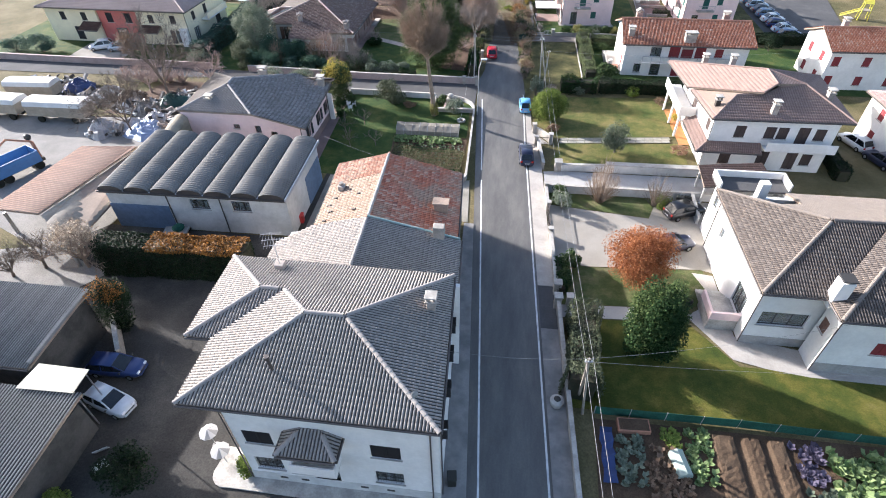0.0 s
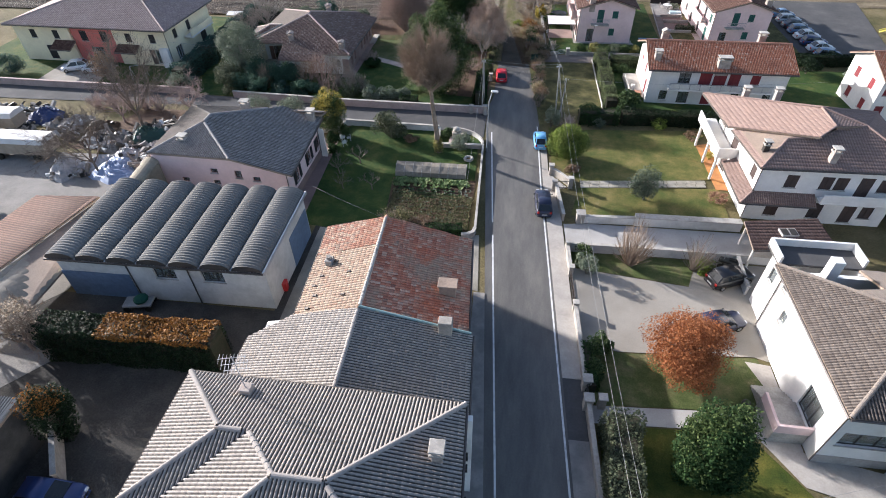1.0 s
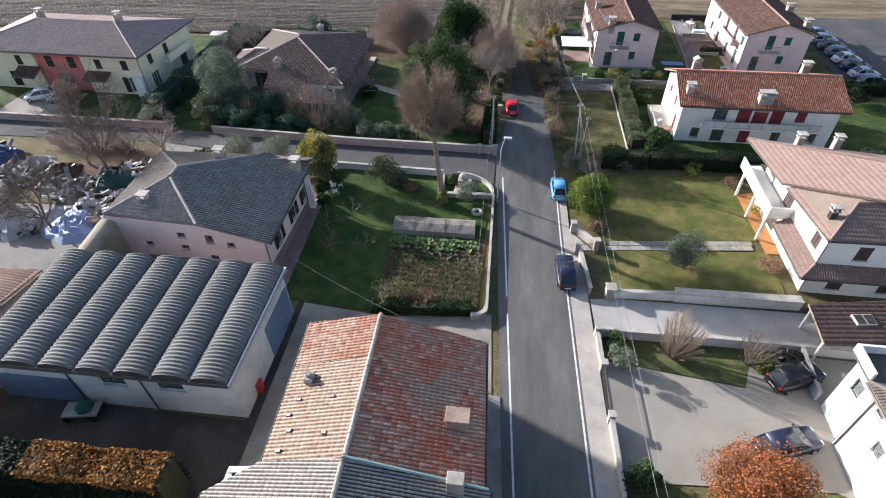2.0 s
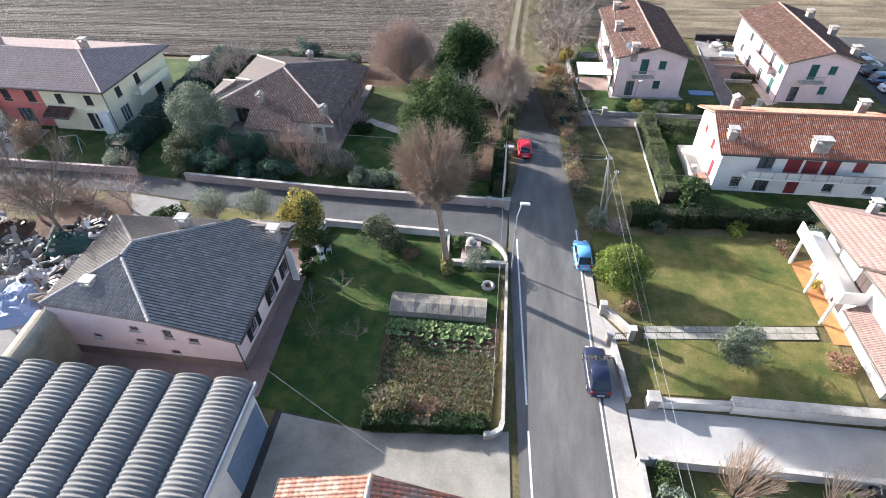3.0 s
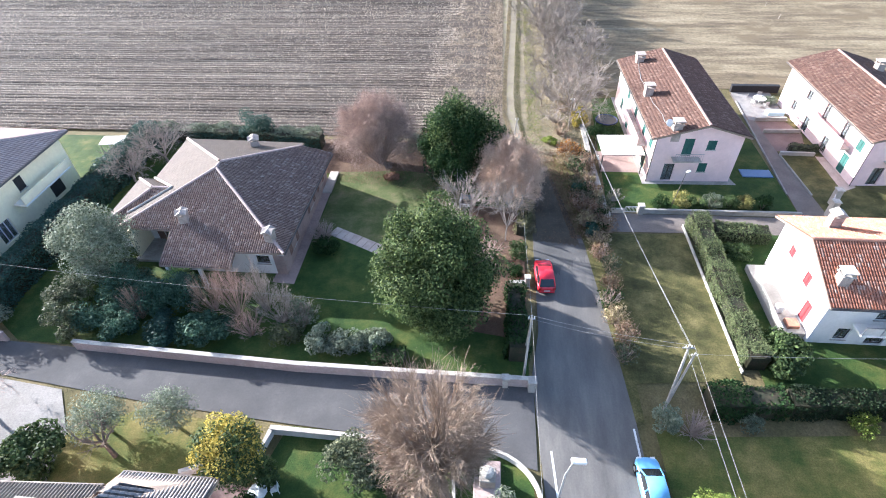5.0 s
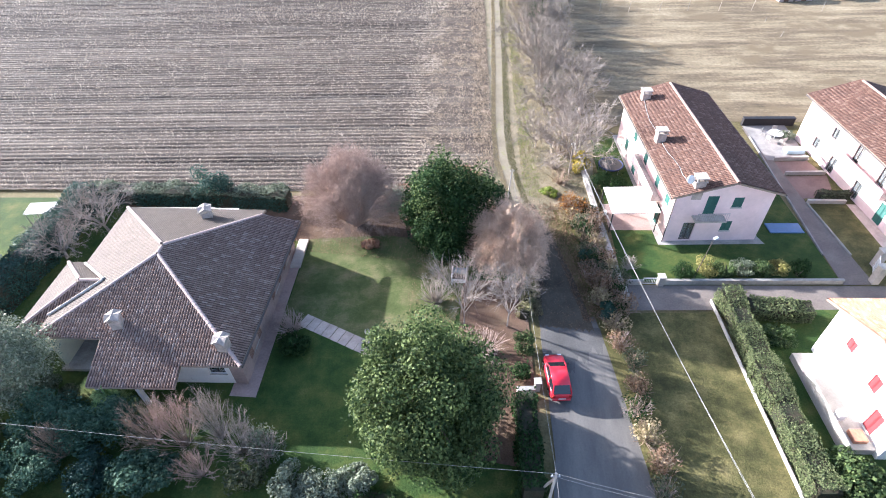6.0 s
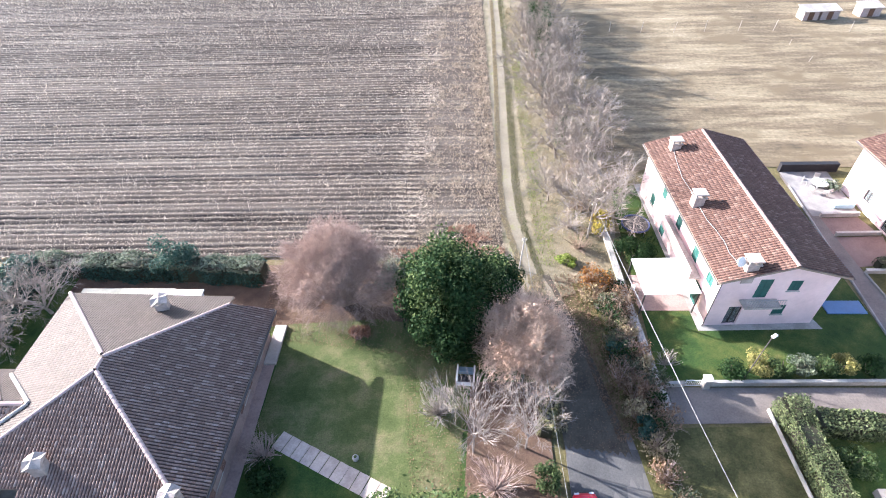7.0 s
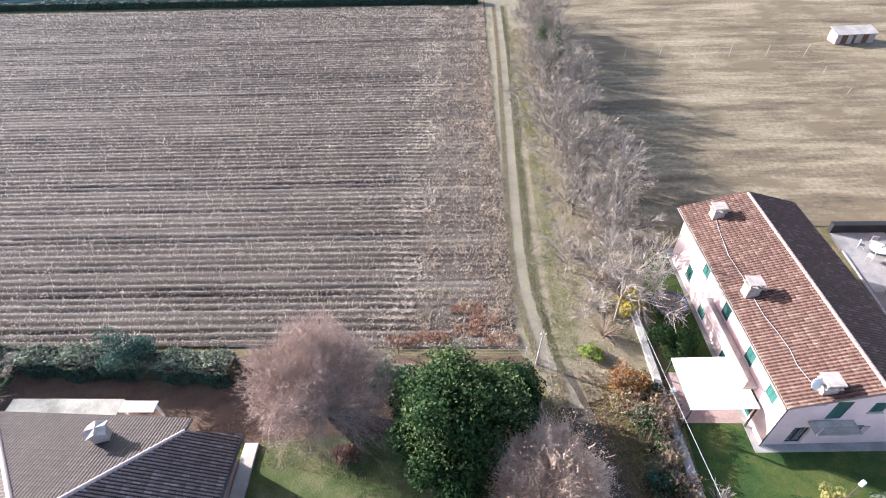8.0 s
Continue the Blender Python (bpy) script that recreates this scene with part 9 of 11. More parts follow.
M_["canvas"] = surf("canvas", (0.66, 0.64, 0.61), (0.57, 0.55, 0.52), fine=4, var=0.06, bump=0.05)
mesh_fence("net_fence", [(7.6, 21.6), (17.4, 21.7), (27.5, 21.5)], 0.95, M_["concrete_pole"], "green net fence on short concrete posts", 2.3, M_["green_net"])
mesh_fence("wire_fence", [(3.0, 96.2), (2.7, 104), (2.4, 112.5)], 1.2, M_["concrete_pole"], "wire fence beside the concrete kerb", 2.4)
mesh_fence("wire_fence", [(-30, 108.9), (-16.5, 108.6), (-6.6, 108.6)], 1.0, M_["concrete_pole"], "wire fence between garden and field", 3.4)
mesh_fence("hoop_fence", [(-4.5, 95.4), (-6.0, 104)], 0.9, M_["wood_pole"], "thin wooden fence beside the track", 2.4)
low_wall("canal_edge", [(2.55, 113), (2.75, 104), (3.05, 97.5), (3.3, 94)], 0.42, 0.3, M_["wall_cap"], "pale concrete water channel beside the garden")


# ---- poles, lamp, wires ----
def pole(x, y, h, label, mat, r=0.095, lean=(0, 0), strut=None, arms=0):
    t = thing("utility_pole", x, y, 0, label, "pole", "utility poles")
    Mesh().cyl((0, 0, -0.1), (lean[0], lean[1], h), r, r * 0.65, n=10).make("shaft", mat, t)
    if strut:
        Mesh().cyl((strut[0], strut[1], -0.1), (lean[0] * 0.9, lean[1] * 0.9, h * 0.93), r * 0.85, r * 0.6, n=10).make("strut", mat, t)
    if arms:
        Mesh().box(lean[0] - arms / 2, lean[0] + arms / 2, lean[1] - 0.04, lean[1] + 0.04, h - 0.35, h - 0.27).make("crossarm", M_["steel"], t)
    for i, dx in enumerate((-0.18, 0.0, 0.18)):
        Mesh().cyl((lean[0] + dx, lean[1], h - 0.28), (lean[0] + dx, lean[1], h - 0.1 + 0.1 * (i == 1)), 0.04, 0.03, n=6).make("insulator", M_["white_plastic"], t)
    return t


pole(4.0, 73.4, 7.7, "concrete utility pole with a leaning strut at the junction", M_["concrete_pole"], lean=(-0.35, 0.0), strut=(1.0, 1.6), arms=0.7)
pole(4.5, 74.2, 5.6, "shorter concrete pole beside the junction pole", M_["concrete_pole"], r=0.1, lean=(0.35, 0.2))
pole(-5.6, 75.7, 7.0, "concrete utility pole behind the corner wall", M_["concrete_pole"], r=0.11, strut=(0.15, 2.2), arms=0.5)
pole(6.6, 22.9, 7.4, "wooden utility pole behind the garden wall", M_["wood_pole"], r=0.12, lean=(-0.6, -2.2), strut=(0.2, -1.4), arms=0.5)
pole(-5.95, 107.7, 3.7, "slender pole at the end of the track", M_["concrete_pole"], r=0.08, lean=(0.25, 0.2))
pole(0.9, 112.0, 4.2, "low wooden pole in the tree row", M_["wood_pole"], r=0.1)


def street_lamp(x, y):
    t = thing("street_lamp", x, y, 0, "slim grey street lamp with a white head", "street lamp")
    Mesh().cyl((0, 0, -0.1), (0.05, 0.1, 6.4), 0.075, 0.05, n=10).cyl((0.05, 0.1, 6.4), (0.35, 0.3, 7.45), 0.05, 0.04, n=8).make("mast", M_["zinc"], t)
    Mesh().box(-0.16, 0.16, -0.4, 0.4, -0.08, 0.1, 0.06).make("lamp_head", M_["white_plastic"], t, "white lamp housing", pose(0.62, 0.35, 7.5, 0, 6, -90))
    Mesh().box(-0.1, 0.1, -0.28, 0.28, -0.1, -0.075).make("diffuser", M_["glass"], t, "", pose(0.62, 0.35, 7.49, 0, 6, -90))
    Mesh().cyl((0, 0, 0), (0, 0, 0.5), 0.11, n=10).make("base_sleeve", M_["steel"], t)


street_lamp(-4.3, 65.4)


def wire(name, a, b, sag, label, r=0.009):
    c = bpy.data.curves.new(name, "CURVE")
    c.dimensions, c.bevel_depth, c.bevel_resolution = "3D", r, 1
    s = c.splines.new("POLY")
    n = 14
    s.points.add(n)
    a, b = Vector(a), Vector(b)
    for i, p in enumerate(s.points):
        f = i / n
        q = a.lerp(b, f) - Vector((0, 0, 4 * sag * f * (1 - f)))
        p.co = (*q, 1)
    c.materials.append(M_["wire"])
    return tagged(new(name, c), label, "wire", "overhead wires")


P0, P1, P2 = Vector((6.0, 20.7, 7.4)), Vector((3.65, 73.4, 7.7)), Vector((-5.6, 75.7, 7.0))
for dx in (-0.25, 0.25):
    wire("overhead_wire", P0 + Vector((dx, 0, 0)), P1 + Vector((dx, 0, 0)), 0.9, "overhead wire along the road", 0.011)
    wire("overhead_wire", P0 + Vector((dx, 0, 0)), Vector((7.8 + dx, -18, 7.6)), 0.7, "overhead wire along the road", 0.011)
wire("overhead_wire", P1, (0.9, 112.0, 4.1), 0.5, "overhead wire along the track", 0.011)
wire("overhead_wire", P1 + Vector((0.2, 0, -0.2)), (1.0, 112.0, 3.9), 0.6, "overhead wire along the track", 0.011)
wire("overhead_wire", P1, P2, 0.25, "overhead wire across the junction")
wire("overhead_wire", P1 + Vector((0, 0, -0.4)), P2 + Vector((0, 0, -0.35)), 0.3, "overhead wire across the junction")
wire("overhead_wire", P2, (-75.0, 81.5, 7.5), 1.2, "overhead wire along the side road")
wire("overhead_wire", P2, (-5.7, 107.9, 3.6), 0.6, "overhead wire beside the track")
wire("stay_wire", (-5.7, 107.9, 3.6), (-4.9, 104.6, 0.0), 0.0, "stay wire of the slender pole")
wire("overhead_wire", P2, (-5.2, 48.0, 6.0), 0.5, "overhead wire beside the road")
wire("overhead_wire", (4.85, 74.4, 5.5), (36.0, 76.5, 5.5), 0.6, "overhead wire to the houses")
wire("overhead_wire", P0, (24.5, 27.0, 5.8), 0.5, "service wire to the white house")
wire("overhead_wire", P0, (-3.4, 20.0, 7.8), 0.4, "service wire across the road")
wire("overhead_wire", P0 + Vector((0, 0, -0.3)), (40.0, 24.0, 6.5), 0.7, "service wire over the lawn")
wire("overhead_wire", (-20.0, 49.6, 4.8), (-5.0, 41.5, 6.0), 0.4, "service wire to the old house")


# ---- cars ----
M_["tyre"] = surf("tyre", (0.02, 0.02, 0.014), fine=8, rough=0.8)
M_["rim"] = glossy("rim", (0.45, 0.46, 0.47), 0.3, 0.8)
M_["car_glass"] = glossy("car_glass", (0.012, 0.015, 0.018), 0.06, spec=0.6)
M_["lamp_red"] = glossy("lamp_red", (0.4, 0.02, 0.014), 0.2)
M_["lamp_clear"] = glossy("lamp_clear", (0.7, 0.7, 0.72), 0.15)
M_["plastic_black"] = glossy("plastic_black", (0.02, 0.02, 0.015), 0.5)
M_["plate"] = glossy("plate", (0.65, 0.65, 0.65), 0.4)


def car(x, y, rot, L, W, H, paint, label, kind="hatch", group=""):
    """A parked car, nose towards local +y."""
    c = thing("car", x, y, rot, label, "car", group)
    w = W / 2
    # lower body: stations along the length, with half width and heights
    hood, belt = 0.60 * H + 0.02, 0.62 * H
    st = [(-L / 2, 0.60, 0.34, 0.5), (-L / 2 + 0.05, 0.80, 0.27, belt - 0.12), (-L / 2 + 0.16, 0.91, 0.24, belt - 0.03), (-L / 2 + 0.5, 0.98, 0.2, belt), (-L * 0.15, 1.0, 0.19, belt), (L * 0.12, 1.0, 0.19, belt - 0.02), (L * 0.24, 0.99, 0.2, hood - 0.03), (L / 2 - 0.42, 0.95, 0.22, hood - 0.1), (L / 2 - 0.18, 0.86, 0.25, hood - 0.19), (L / 2 - 0.05, 0.70, 0.28, hood - 0.3), (L / 2, 0.48, 0.34, 0.44)]
    rings = []
    for yy, k, z0, z1 in st:
        a = w * k
        zm = z0 + (z1 - z0) * 0.55
        rings.append([(-a * 0.86, yy, z0), (-a * 0.98, yy, z0 + 0.1), (-a, yy, zm), (-a * 0.95, yy, z1 - 0.06), (-a * 0.84, yy, z1), (0, yy, z1 + 0.025), (a * 0.84, yy, z1), (a * 0.95, yy, z1 - 0.06), (a, yy, zm), (a * 0.98, yy, z0 + 0.1), (a * 0.86, yy, z0), (0, yy, z0)])
    m = Mesh()
    m.add(*loft(rings))
    m.make("body", paint, c, smooth=True)
    # cabin
    back = {"hatch": -L / 2 + 0.12, "estate": -L / 2 + 0.14, "sedan": -L * 0.36}[kind]
    rf0, rf1, ws = back + (0.4 if kind != "sedan" else 0.55), L * 0.06, L * 0.25
    cab = [(back, 0.80, belt - 0.03, belt + 0.02), (rf0, 0.86, belt - 0.03, H - 0.05), ((rf0 + rf1) / 2, 0.88, belt - 0.03, H - 0.02), (rf1, 0.87, belt - 0.03, H - 0.05), (ws, 0.82, hood - 0.06, hood + 0.02)]
    rings = []
    for yy, k, z0, z1 in cab:
        a, b = w * k * 1.02, w * (k - 0.17)
        if z1 - z0 < 0.12:
            b = a * 0.96
        rings.append([(-a, yy, z0), (-b, yy, z1), (0, yy, z1 + 0.01), (b, yy, z1), (a, yy, z0)])
    g = Mesh()
    g.add(*loft(rings))
    g.make("glazing", M_["car_glass"], c, "dark tinted glass")
    top = []
    for yy, k, z0, z1 in cab[1:4]:
        b = w * (k - 0.1)
        top.append([(-b, yy, z1 - 0.012), (-b * 0.93, yy, z1 + 0.028), (0, yy, z1 + 0.045), (b * 0.93, yy, z1 + 0.028), (b, yy, z1 - 0.012)])
    r = Mesh()
    r.add(*loft(top))
    r.make("roof_panel", paint, c, smooth=True)
    for s in (-1, 1):
        for (ya, ka, za, zza), (yb, kb, zb, zzb) in ((cab[0], cab[1]), (cab[4], cab[3])):
            p, q = Vector((s * w * ka, ya, zza)), Vector((s * w * (kb - 0.16), yb, zzb + 0.01))
            Mesh().cyl(p, q, 0.055, 0.05, n=5).make("pillar", paint, c)
        pm = (rf0 + rf1) / 2
        Mesh().cyl((s * w * 0.9, pm, belt), (s * w * 0.72, pm, H - 0.03), 0.04, n=5).make("pillar", paint, c)
        Mesh().ball((s * (w + 0.07), L * 0.2, belt + 0.05), 0.1, 8, 0.7).make("mirror", M_["plastic_black"], c)
        Mesh().box(s * w * 0.55 - 0.16, s * w * 0.55 + 0.16, L / 2 - 0.2, L / 2 - 0.03, hood - 0.36, hood - 0.2, 0.04).make("headlight", M_["lamp_clear"], c)
        Mesh().box(s * w * 0.72 - 0.12, s * w * 0.72 + 0.12, -L / 2 - 0.01, -L / 2 + 0.1, belt - 0.3, belt - 0.06, 0.03).make("tail_light", M_["lamp_red"], c)
        for yy in (-L * 0.31, L * 0.32):
            wh = Mesh().cyl((s * (w - 0.17), yy, 0.3), (s * (w + 0.005), yy, 0.3), 0.3, n=16).make("wheel", M_["tyre"], c)
            Mesh().cyl((s * (w - 0.02), yy, 0.3), (s * (w + 0.012), yy, 0.3), 0.19, 0.17, n=12).make("rim", M_["rim"], wh)
    Mesh().box(-w * 0.8, w * 0.8, -L / 2 - 0.05, -L / 2 + 0.06, 0.26, 0.48, 0.04).make("bumper", paint, c)
    Mesh().box(-w * 0.66, w * 0.66, L / 2 - 0.06, L / 2 + 0.04, 0.26, 0.44, 0.04).make("bumper", paint, c)
    Mesh().box(-0.26, 0.26, -L / 2 - 0.065, -L / 2 - 0.045, 0.5, 0.61).make("number_plate", M_["plate"], c, "plain white plate")
    Mesh().box(-w * 0.5, w * 0.5, L / 2 - 0.02, L / 2 + 0.02, 0.46, 0.56, 0.014).make("grille", M_["plastic_black"], c)
    return c


paints = {k: glossy("paint_" + k, v, 0.33, 0.15 if k != "white" else 0.0, 0.25) for k, v in dict(red=(0.62, 0.02, 0.04), sky=(0.16, 0.42, 0.72), night=(0.018, 0.022, 0.05), black=(0.012, 0.012, 0.014), blue=(0.016, 0.034, 0.12), silver=(0.5, 0.54, 0.58), white=(0.75, 0.75, 0.74), grey=(0.09, 0.1, 0.12), steel=(0.12, 0.2, 0.32)).items()}
car(-3.55, 85.9, 3.5, 3.75, 1.65, 1.45, paints["red"], "small red hatchback parked on the road")
car(2.05, 67.9, 3.0, 3.7, 1.55, 1.45, paints["sky"], "small light blue hatchback parked at the kerb")
car(2.35, 55.2, 3.0, 4.25, 1.72, 1.5, paints["night"], "dark blue estate car parked at the kerb", "estate")
car(18.6, 46.0, -66, 4.2, 1.75, 1.55, paints["black"], "black compact car on the gravel forecourt", "hatch")
car(16.3, 40.5, -70, 4.4, 1.72, 1.45, paints["night"], "dark blue car half hidden by the copper tree", "estate")
car(-28.6, 21.0, -88, 4.3, 1.7, 1.45, paints["blue"], "dark blue car parked in the shaded yard", "estate")
car(-27.3, 18.1, -105, 3.8, 1.68, 1.5, paints["silver"], "silver hatchback parked in the shaded yard", "hatch")
car(-41.4, 55.4, 8, 3.9, 1.68, 1.5, paints["white"], "small white car parked beside the pink house")
car(-70.2, 82.6, 118, 3.9, 1.7, 1.5, paints["white"], "white car on the forecourt of the row houses", "hatch", "forecourt cars")
car(-66.6, 82.4, 100, 3.9, 1.7, 1.5, paints["silver"], "silver car on the forecourt of the row houses", "hatch", "forecourt cars")
car(41.6, 62.2, 20, 4.1, 1.7, 1.5, paints["white"], "white car beside the villa's hedge", "hatch", "drive cars")
car(42.8, 58.2, 20, 4.2, 1.7, 1.5, paints["night"], "dark car beside the villa's hedge", "estate", "drive cars")
for i in range(8):
    car(46.4 - i * 0.12, 98.4 + i * 2.6, -85, 4.0, 1.68, 1.45, paints[("steel", "silver", "blue", "white", "steel", "grey", "silver", "steel")[i]], "car parked in the row of the car park", "sedan" if i % 2 else "hatch", "car park row")


# ---- small things in gardens and yards ----
def greenhouse():
    t = thing("cold_frame", -10.2, 60.3, 0.5, "low polytunnel of grey plastic sheet beside the cabbages", "polytunnel")
    L, w, h = 4.0, 1.15, 1.0
    m = Mesh()
    rings = []
    for i in range(17):
        xx = -L + 2 * L * i / 16
        sag = 0.03 * math.sin(i * 2.1)
        rings.append([(xx, -w, 0.014), (xx, -w * 0.92, h * 0.55), (xx, -w * 0.25, h * 0.95 + sag), (xx, w * 0.35, h + sag), (xx, w * 0.95, h * 0.55), (xx, w, 0.014)])
    m.add(*loft(rings, False))
    m.make("sheet_cover", M_["poly_sheet"], t)
    for i in range(0, 17, 2):
        xx = -L + 2 * L * i / 16
        r = Mesh()
        for a, b in zip(rings[i], rings[i][1:]):
            r.cyl((a[0], a[1], a[2] + 0.012), (b[0], b[1], b[2] + 0.004), 0.012, n=5)
        r.make("hoop", M_["zinc"], t)


M_["poly_sheet"] = surf("poly_sheet", (0.22, 0.19, 0.15), (0.33, 0.29, 0.235), rough=0.6, big=0.5, fine=4, var=0.2, bump=0.15)
greenhouse()


def crops(name, x0, x1, y0, y1, mat, label, n, size, seed, rows=None):
    """Leafy vegetables, each a rosette of leaves, joined as one bed."""
    rs = np.random.RandomState(seed)
    Vs, Fs, k = [], [], 0
    xs, ys_ = x0 + (x1 - x0) * rs.rand(n), y0 + (y1 - y0) * rs.rand(n)
    if rows:
        ys_ = y0 + np.round((ys_ - y0) / rows) * rows + rs.normal(0, 0.05, n)
    for cx, cy in zip(xs, ys_):
        for j in range(8):
            a = rs.rand() * math.tau
            s = size * (0.6 + 0.6 * rs.rand())
            d = np.array([math.cos(a), math.sin(a), 0.5 + 0.5 * rs.rand()]) * s
            wv = np.array([-math.sin(a), math.cos(a), 0.0]) * s * 0.5
            c = np.array([cx, cy, 0.03])
            Vs += [c, c + d * 0.6 - wv, c + d * 1.1, c + d * 0.6 + wv]
            Fs.append((k, k + 1, k + 2, k + 3))
            k += 4
    tagged(put(name, fast(name, np.array(Vs), np.array(Fs), mat)), label, "vegetables", kind="stuff")


crops("cabbages", -14.0, -5.8, 57.2, 58.6, M_["l_cabbage"], "rows of pale green cabbages", 150, 0.3, 1, 0.6)
crops("greens", -13.4, -6.4, 55.2, 56.6, M_["l_green"], "thin rows of green vegetables", 110, 0.2, 2, 0.7)
crops("dry_stalks", -13.2, -5.3, 50.6, 55.2, M_["l_brown"], "dry stalks over the tilled bed", 300, 0.17, 3, 0.62)
grass_tufts("weeds", 6500, [(-13.6, 49.9), (-5.2, 50.4), (-5.1, 55.6), (-13.9, 56.6)], M_["l_mixed"], "green and dry weeds over the tilled bed", 0.21, 31)
crops("weeds", -13.4, -5.3, 50.6, 57.0, M_["l_olive"], "scattered weeds over the tilled bed", 160, 0.15, 4)
m = Mesh()
for i in range(11):
    strip(m, [(-13.3, 50.9 + i * 0.62), (-9, 50.95 + i * 0.62), (-5.4, 51.1 + i * 0.62)], 0.34, 0.0, 0.06)
tagged(m.make("bed_ridges", M_["soil"]), "low earth ridges of the vegetable bed", "soil", kind="stuff")
# allotment in the south-east
sheet("veg_bed", [(7.4, 14.5), (30, 14.5), (30, 21.3), (7.6, 21.2)], 0.01, M_["soil"], "allotment of narrow tilled beds", "vegetable bed")
for i, (a, b) in enumerate(((15.3, 17.0), (17.3, 18.7), (19.0, 20.3))):
    bd = Mesh()
    nn = 24
    prof = ((a + 0.02, 0.0), (a + 0.22, 0.2), (a + 0.5, 0.24), ((a + b) / 2, 0.22), (b - 0.5, 0.25), (b - 0.22, 0.19), (b - 0.02, 0.0))
    rb_ = np.random.RandomState(60 + i)
    bd.add(*loft([[(px + rb_.normal(0, 0.025), 15.4 + j * 0.235, max(0.0, pz + (rb_.normal(0, 0.018) if pz else 0))) for px, pz in prof] for j in range(nn)], False))
    tagged(bd.make("raised_bed", M_["soil"]), "long tilled bed of brown earth", "vegetable bed", "tilled beds")
for args in (("lettuces", 13.6, 15.1, 17.2, 21.0, "l_cabbage", "bed of bright green lettuces", 60, 0.28), ("lettuces", 12.0, 13.2, 19.6, 20.9, "l_bright", "bed of bright green salad", 30, 0.22), ("cabbages", 22.3, 27.0, 15.4, 20.6, "l_cabbage", "bed of large pale cabbages", 150, 0.42), ("red_cabbages", 20.5, 22.2, 18.0, 21.0, "l_purple", "bed of purple cabbages", 45, 0.3), ("greens", 8.9, 10.6, 16.6, 20.0, "l_olive", "mixed bed of straggling vegetables", 60, 0.25), ("dry_stalks", 10.8, 13.4, 15.2, 19.4, "l_brown", "bed of withered stalks", 90, 0.25), ("greens", 20.6, 22.2, 15.2, 17.8, "l_grey", "bed of pale leeks", 45, 0.3)):
    crops(args[0], args[1], args[2], args[3], args[4], M_[args[5]], args[6], args[7], args[8], 10 + args[7])
tp = thing("cloche", 12.9, 18.4, 12, "pale green plastic cloche over a bed", "cloche")
mm = Mesh()
mm.add(*loft([[(-0.5, yy, 0.014), (-0.42, yy, 0.4), (0, yy, 0.62), (0.42, yy, 0.4), (0.5, yy, 0.014)] for yy in (-0.9, -0.7, 0.0, 0.6, 0.85)], False))
mm.make("cover", glossy("cloche_plastic", (0.36, 0.42, 0.35), 0.6), tp)
bt = thing("blue_tarp", 8.3, 18.6, 0, "strip of blue tarpaulin beside the wall", "tarpaulin")
bm_ = Mesh()
bm_.add([(-0.5 + 0.2 * (i % 3) * 0.3, -2 + i * 0.5, 0.05 + 0.12 * (i % 2)) for i in range(9)] + [(0.45 - 0.1 * (i % 2), -2 + i * 0.5, 0.1 + 0.1 * ((i + 1) % 3)) for i in range(9)], [(i, i + 9, i + 10, i + 1) for i in range(8)])
bm_.make("sheet_cover", M_["blue_tarp"], bt)
bx = thing("planter_box", 10.2, 20.8, 3, "low terracotta-red plank box", "planter")
Mesh().box(-1.1, 1.1, -0.5, 0.5, 0, 0.4, 0.014).make("box_walls", M_["terracotta"], bx)
Mesh().box(-1.0, 1.0, -0.42, 0.42, 0.4, 0.43).make("soil_fill", M_["soil"], bx)


def pergola(x, y, rot):
    t = thing("garden_canopy", x, y, rot, "white canvas garden canopy on thin dark posts", "canopy")
    w, d = 2.15, 1.95
    for sx in (-1, 1):
        for sy in (-1, 1):
            Mesh().box(sx * w - 0.05, sx * w + 0.05, sy * d - 0.05, sy * d + 0.05, -0.02, 2.3).make("post", M_["frame_dark"], t)
    m = Mesh()
    n = 8
    vs = [(-w - 0.1 + (2 * w + 0.2) * i / n, -d - 0.1 + (2 * d + 0.2) * j / n, 2.42 - 0.05 * math.sin(math.pi * i / n) * math.sin(math.pi * j / n)) for j in range(n + 1) for i in range(n + 1)]
    vs2 = [(a, b, c - 0.03) for a, b, c in vs]
    f = [(j * (n + 1) + i, j * (n + 1) + i + 1, (j + 1) * (n + 1) + i + 1, (j + 1) * (n + 1) + i) for j in range(n) for i in range(n)]
    m.add(vs, f).add(vs2, [tuple(reversed(q)) for q in f])
    m.make("canvas_top", M_["canvas"], t)
    Mesh().box(-w, w, -d - 0.03, -d + 0.03, 2.3, 2.38).box(-w, w, d - 0.03, d + 0.03, 2.3, 2.38).box(-w - 0.03, -w + 0.03, -d, d, 2.31, 2.37).box(w - 0.03, w + 0.03, -d, d, 2.31, 2.37).make("frame", M_["frame_dark"], t)


pergola(5.55, 104.6, 1.5)
sheet("terrace", [(3.6, 102.9), (7.7, 102.9), (7.6, 107), (3.6, 107)], 0.012, M_["terrace_tile"], "paved floor under the canopy", "terrace")


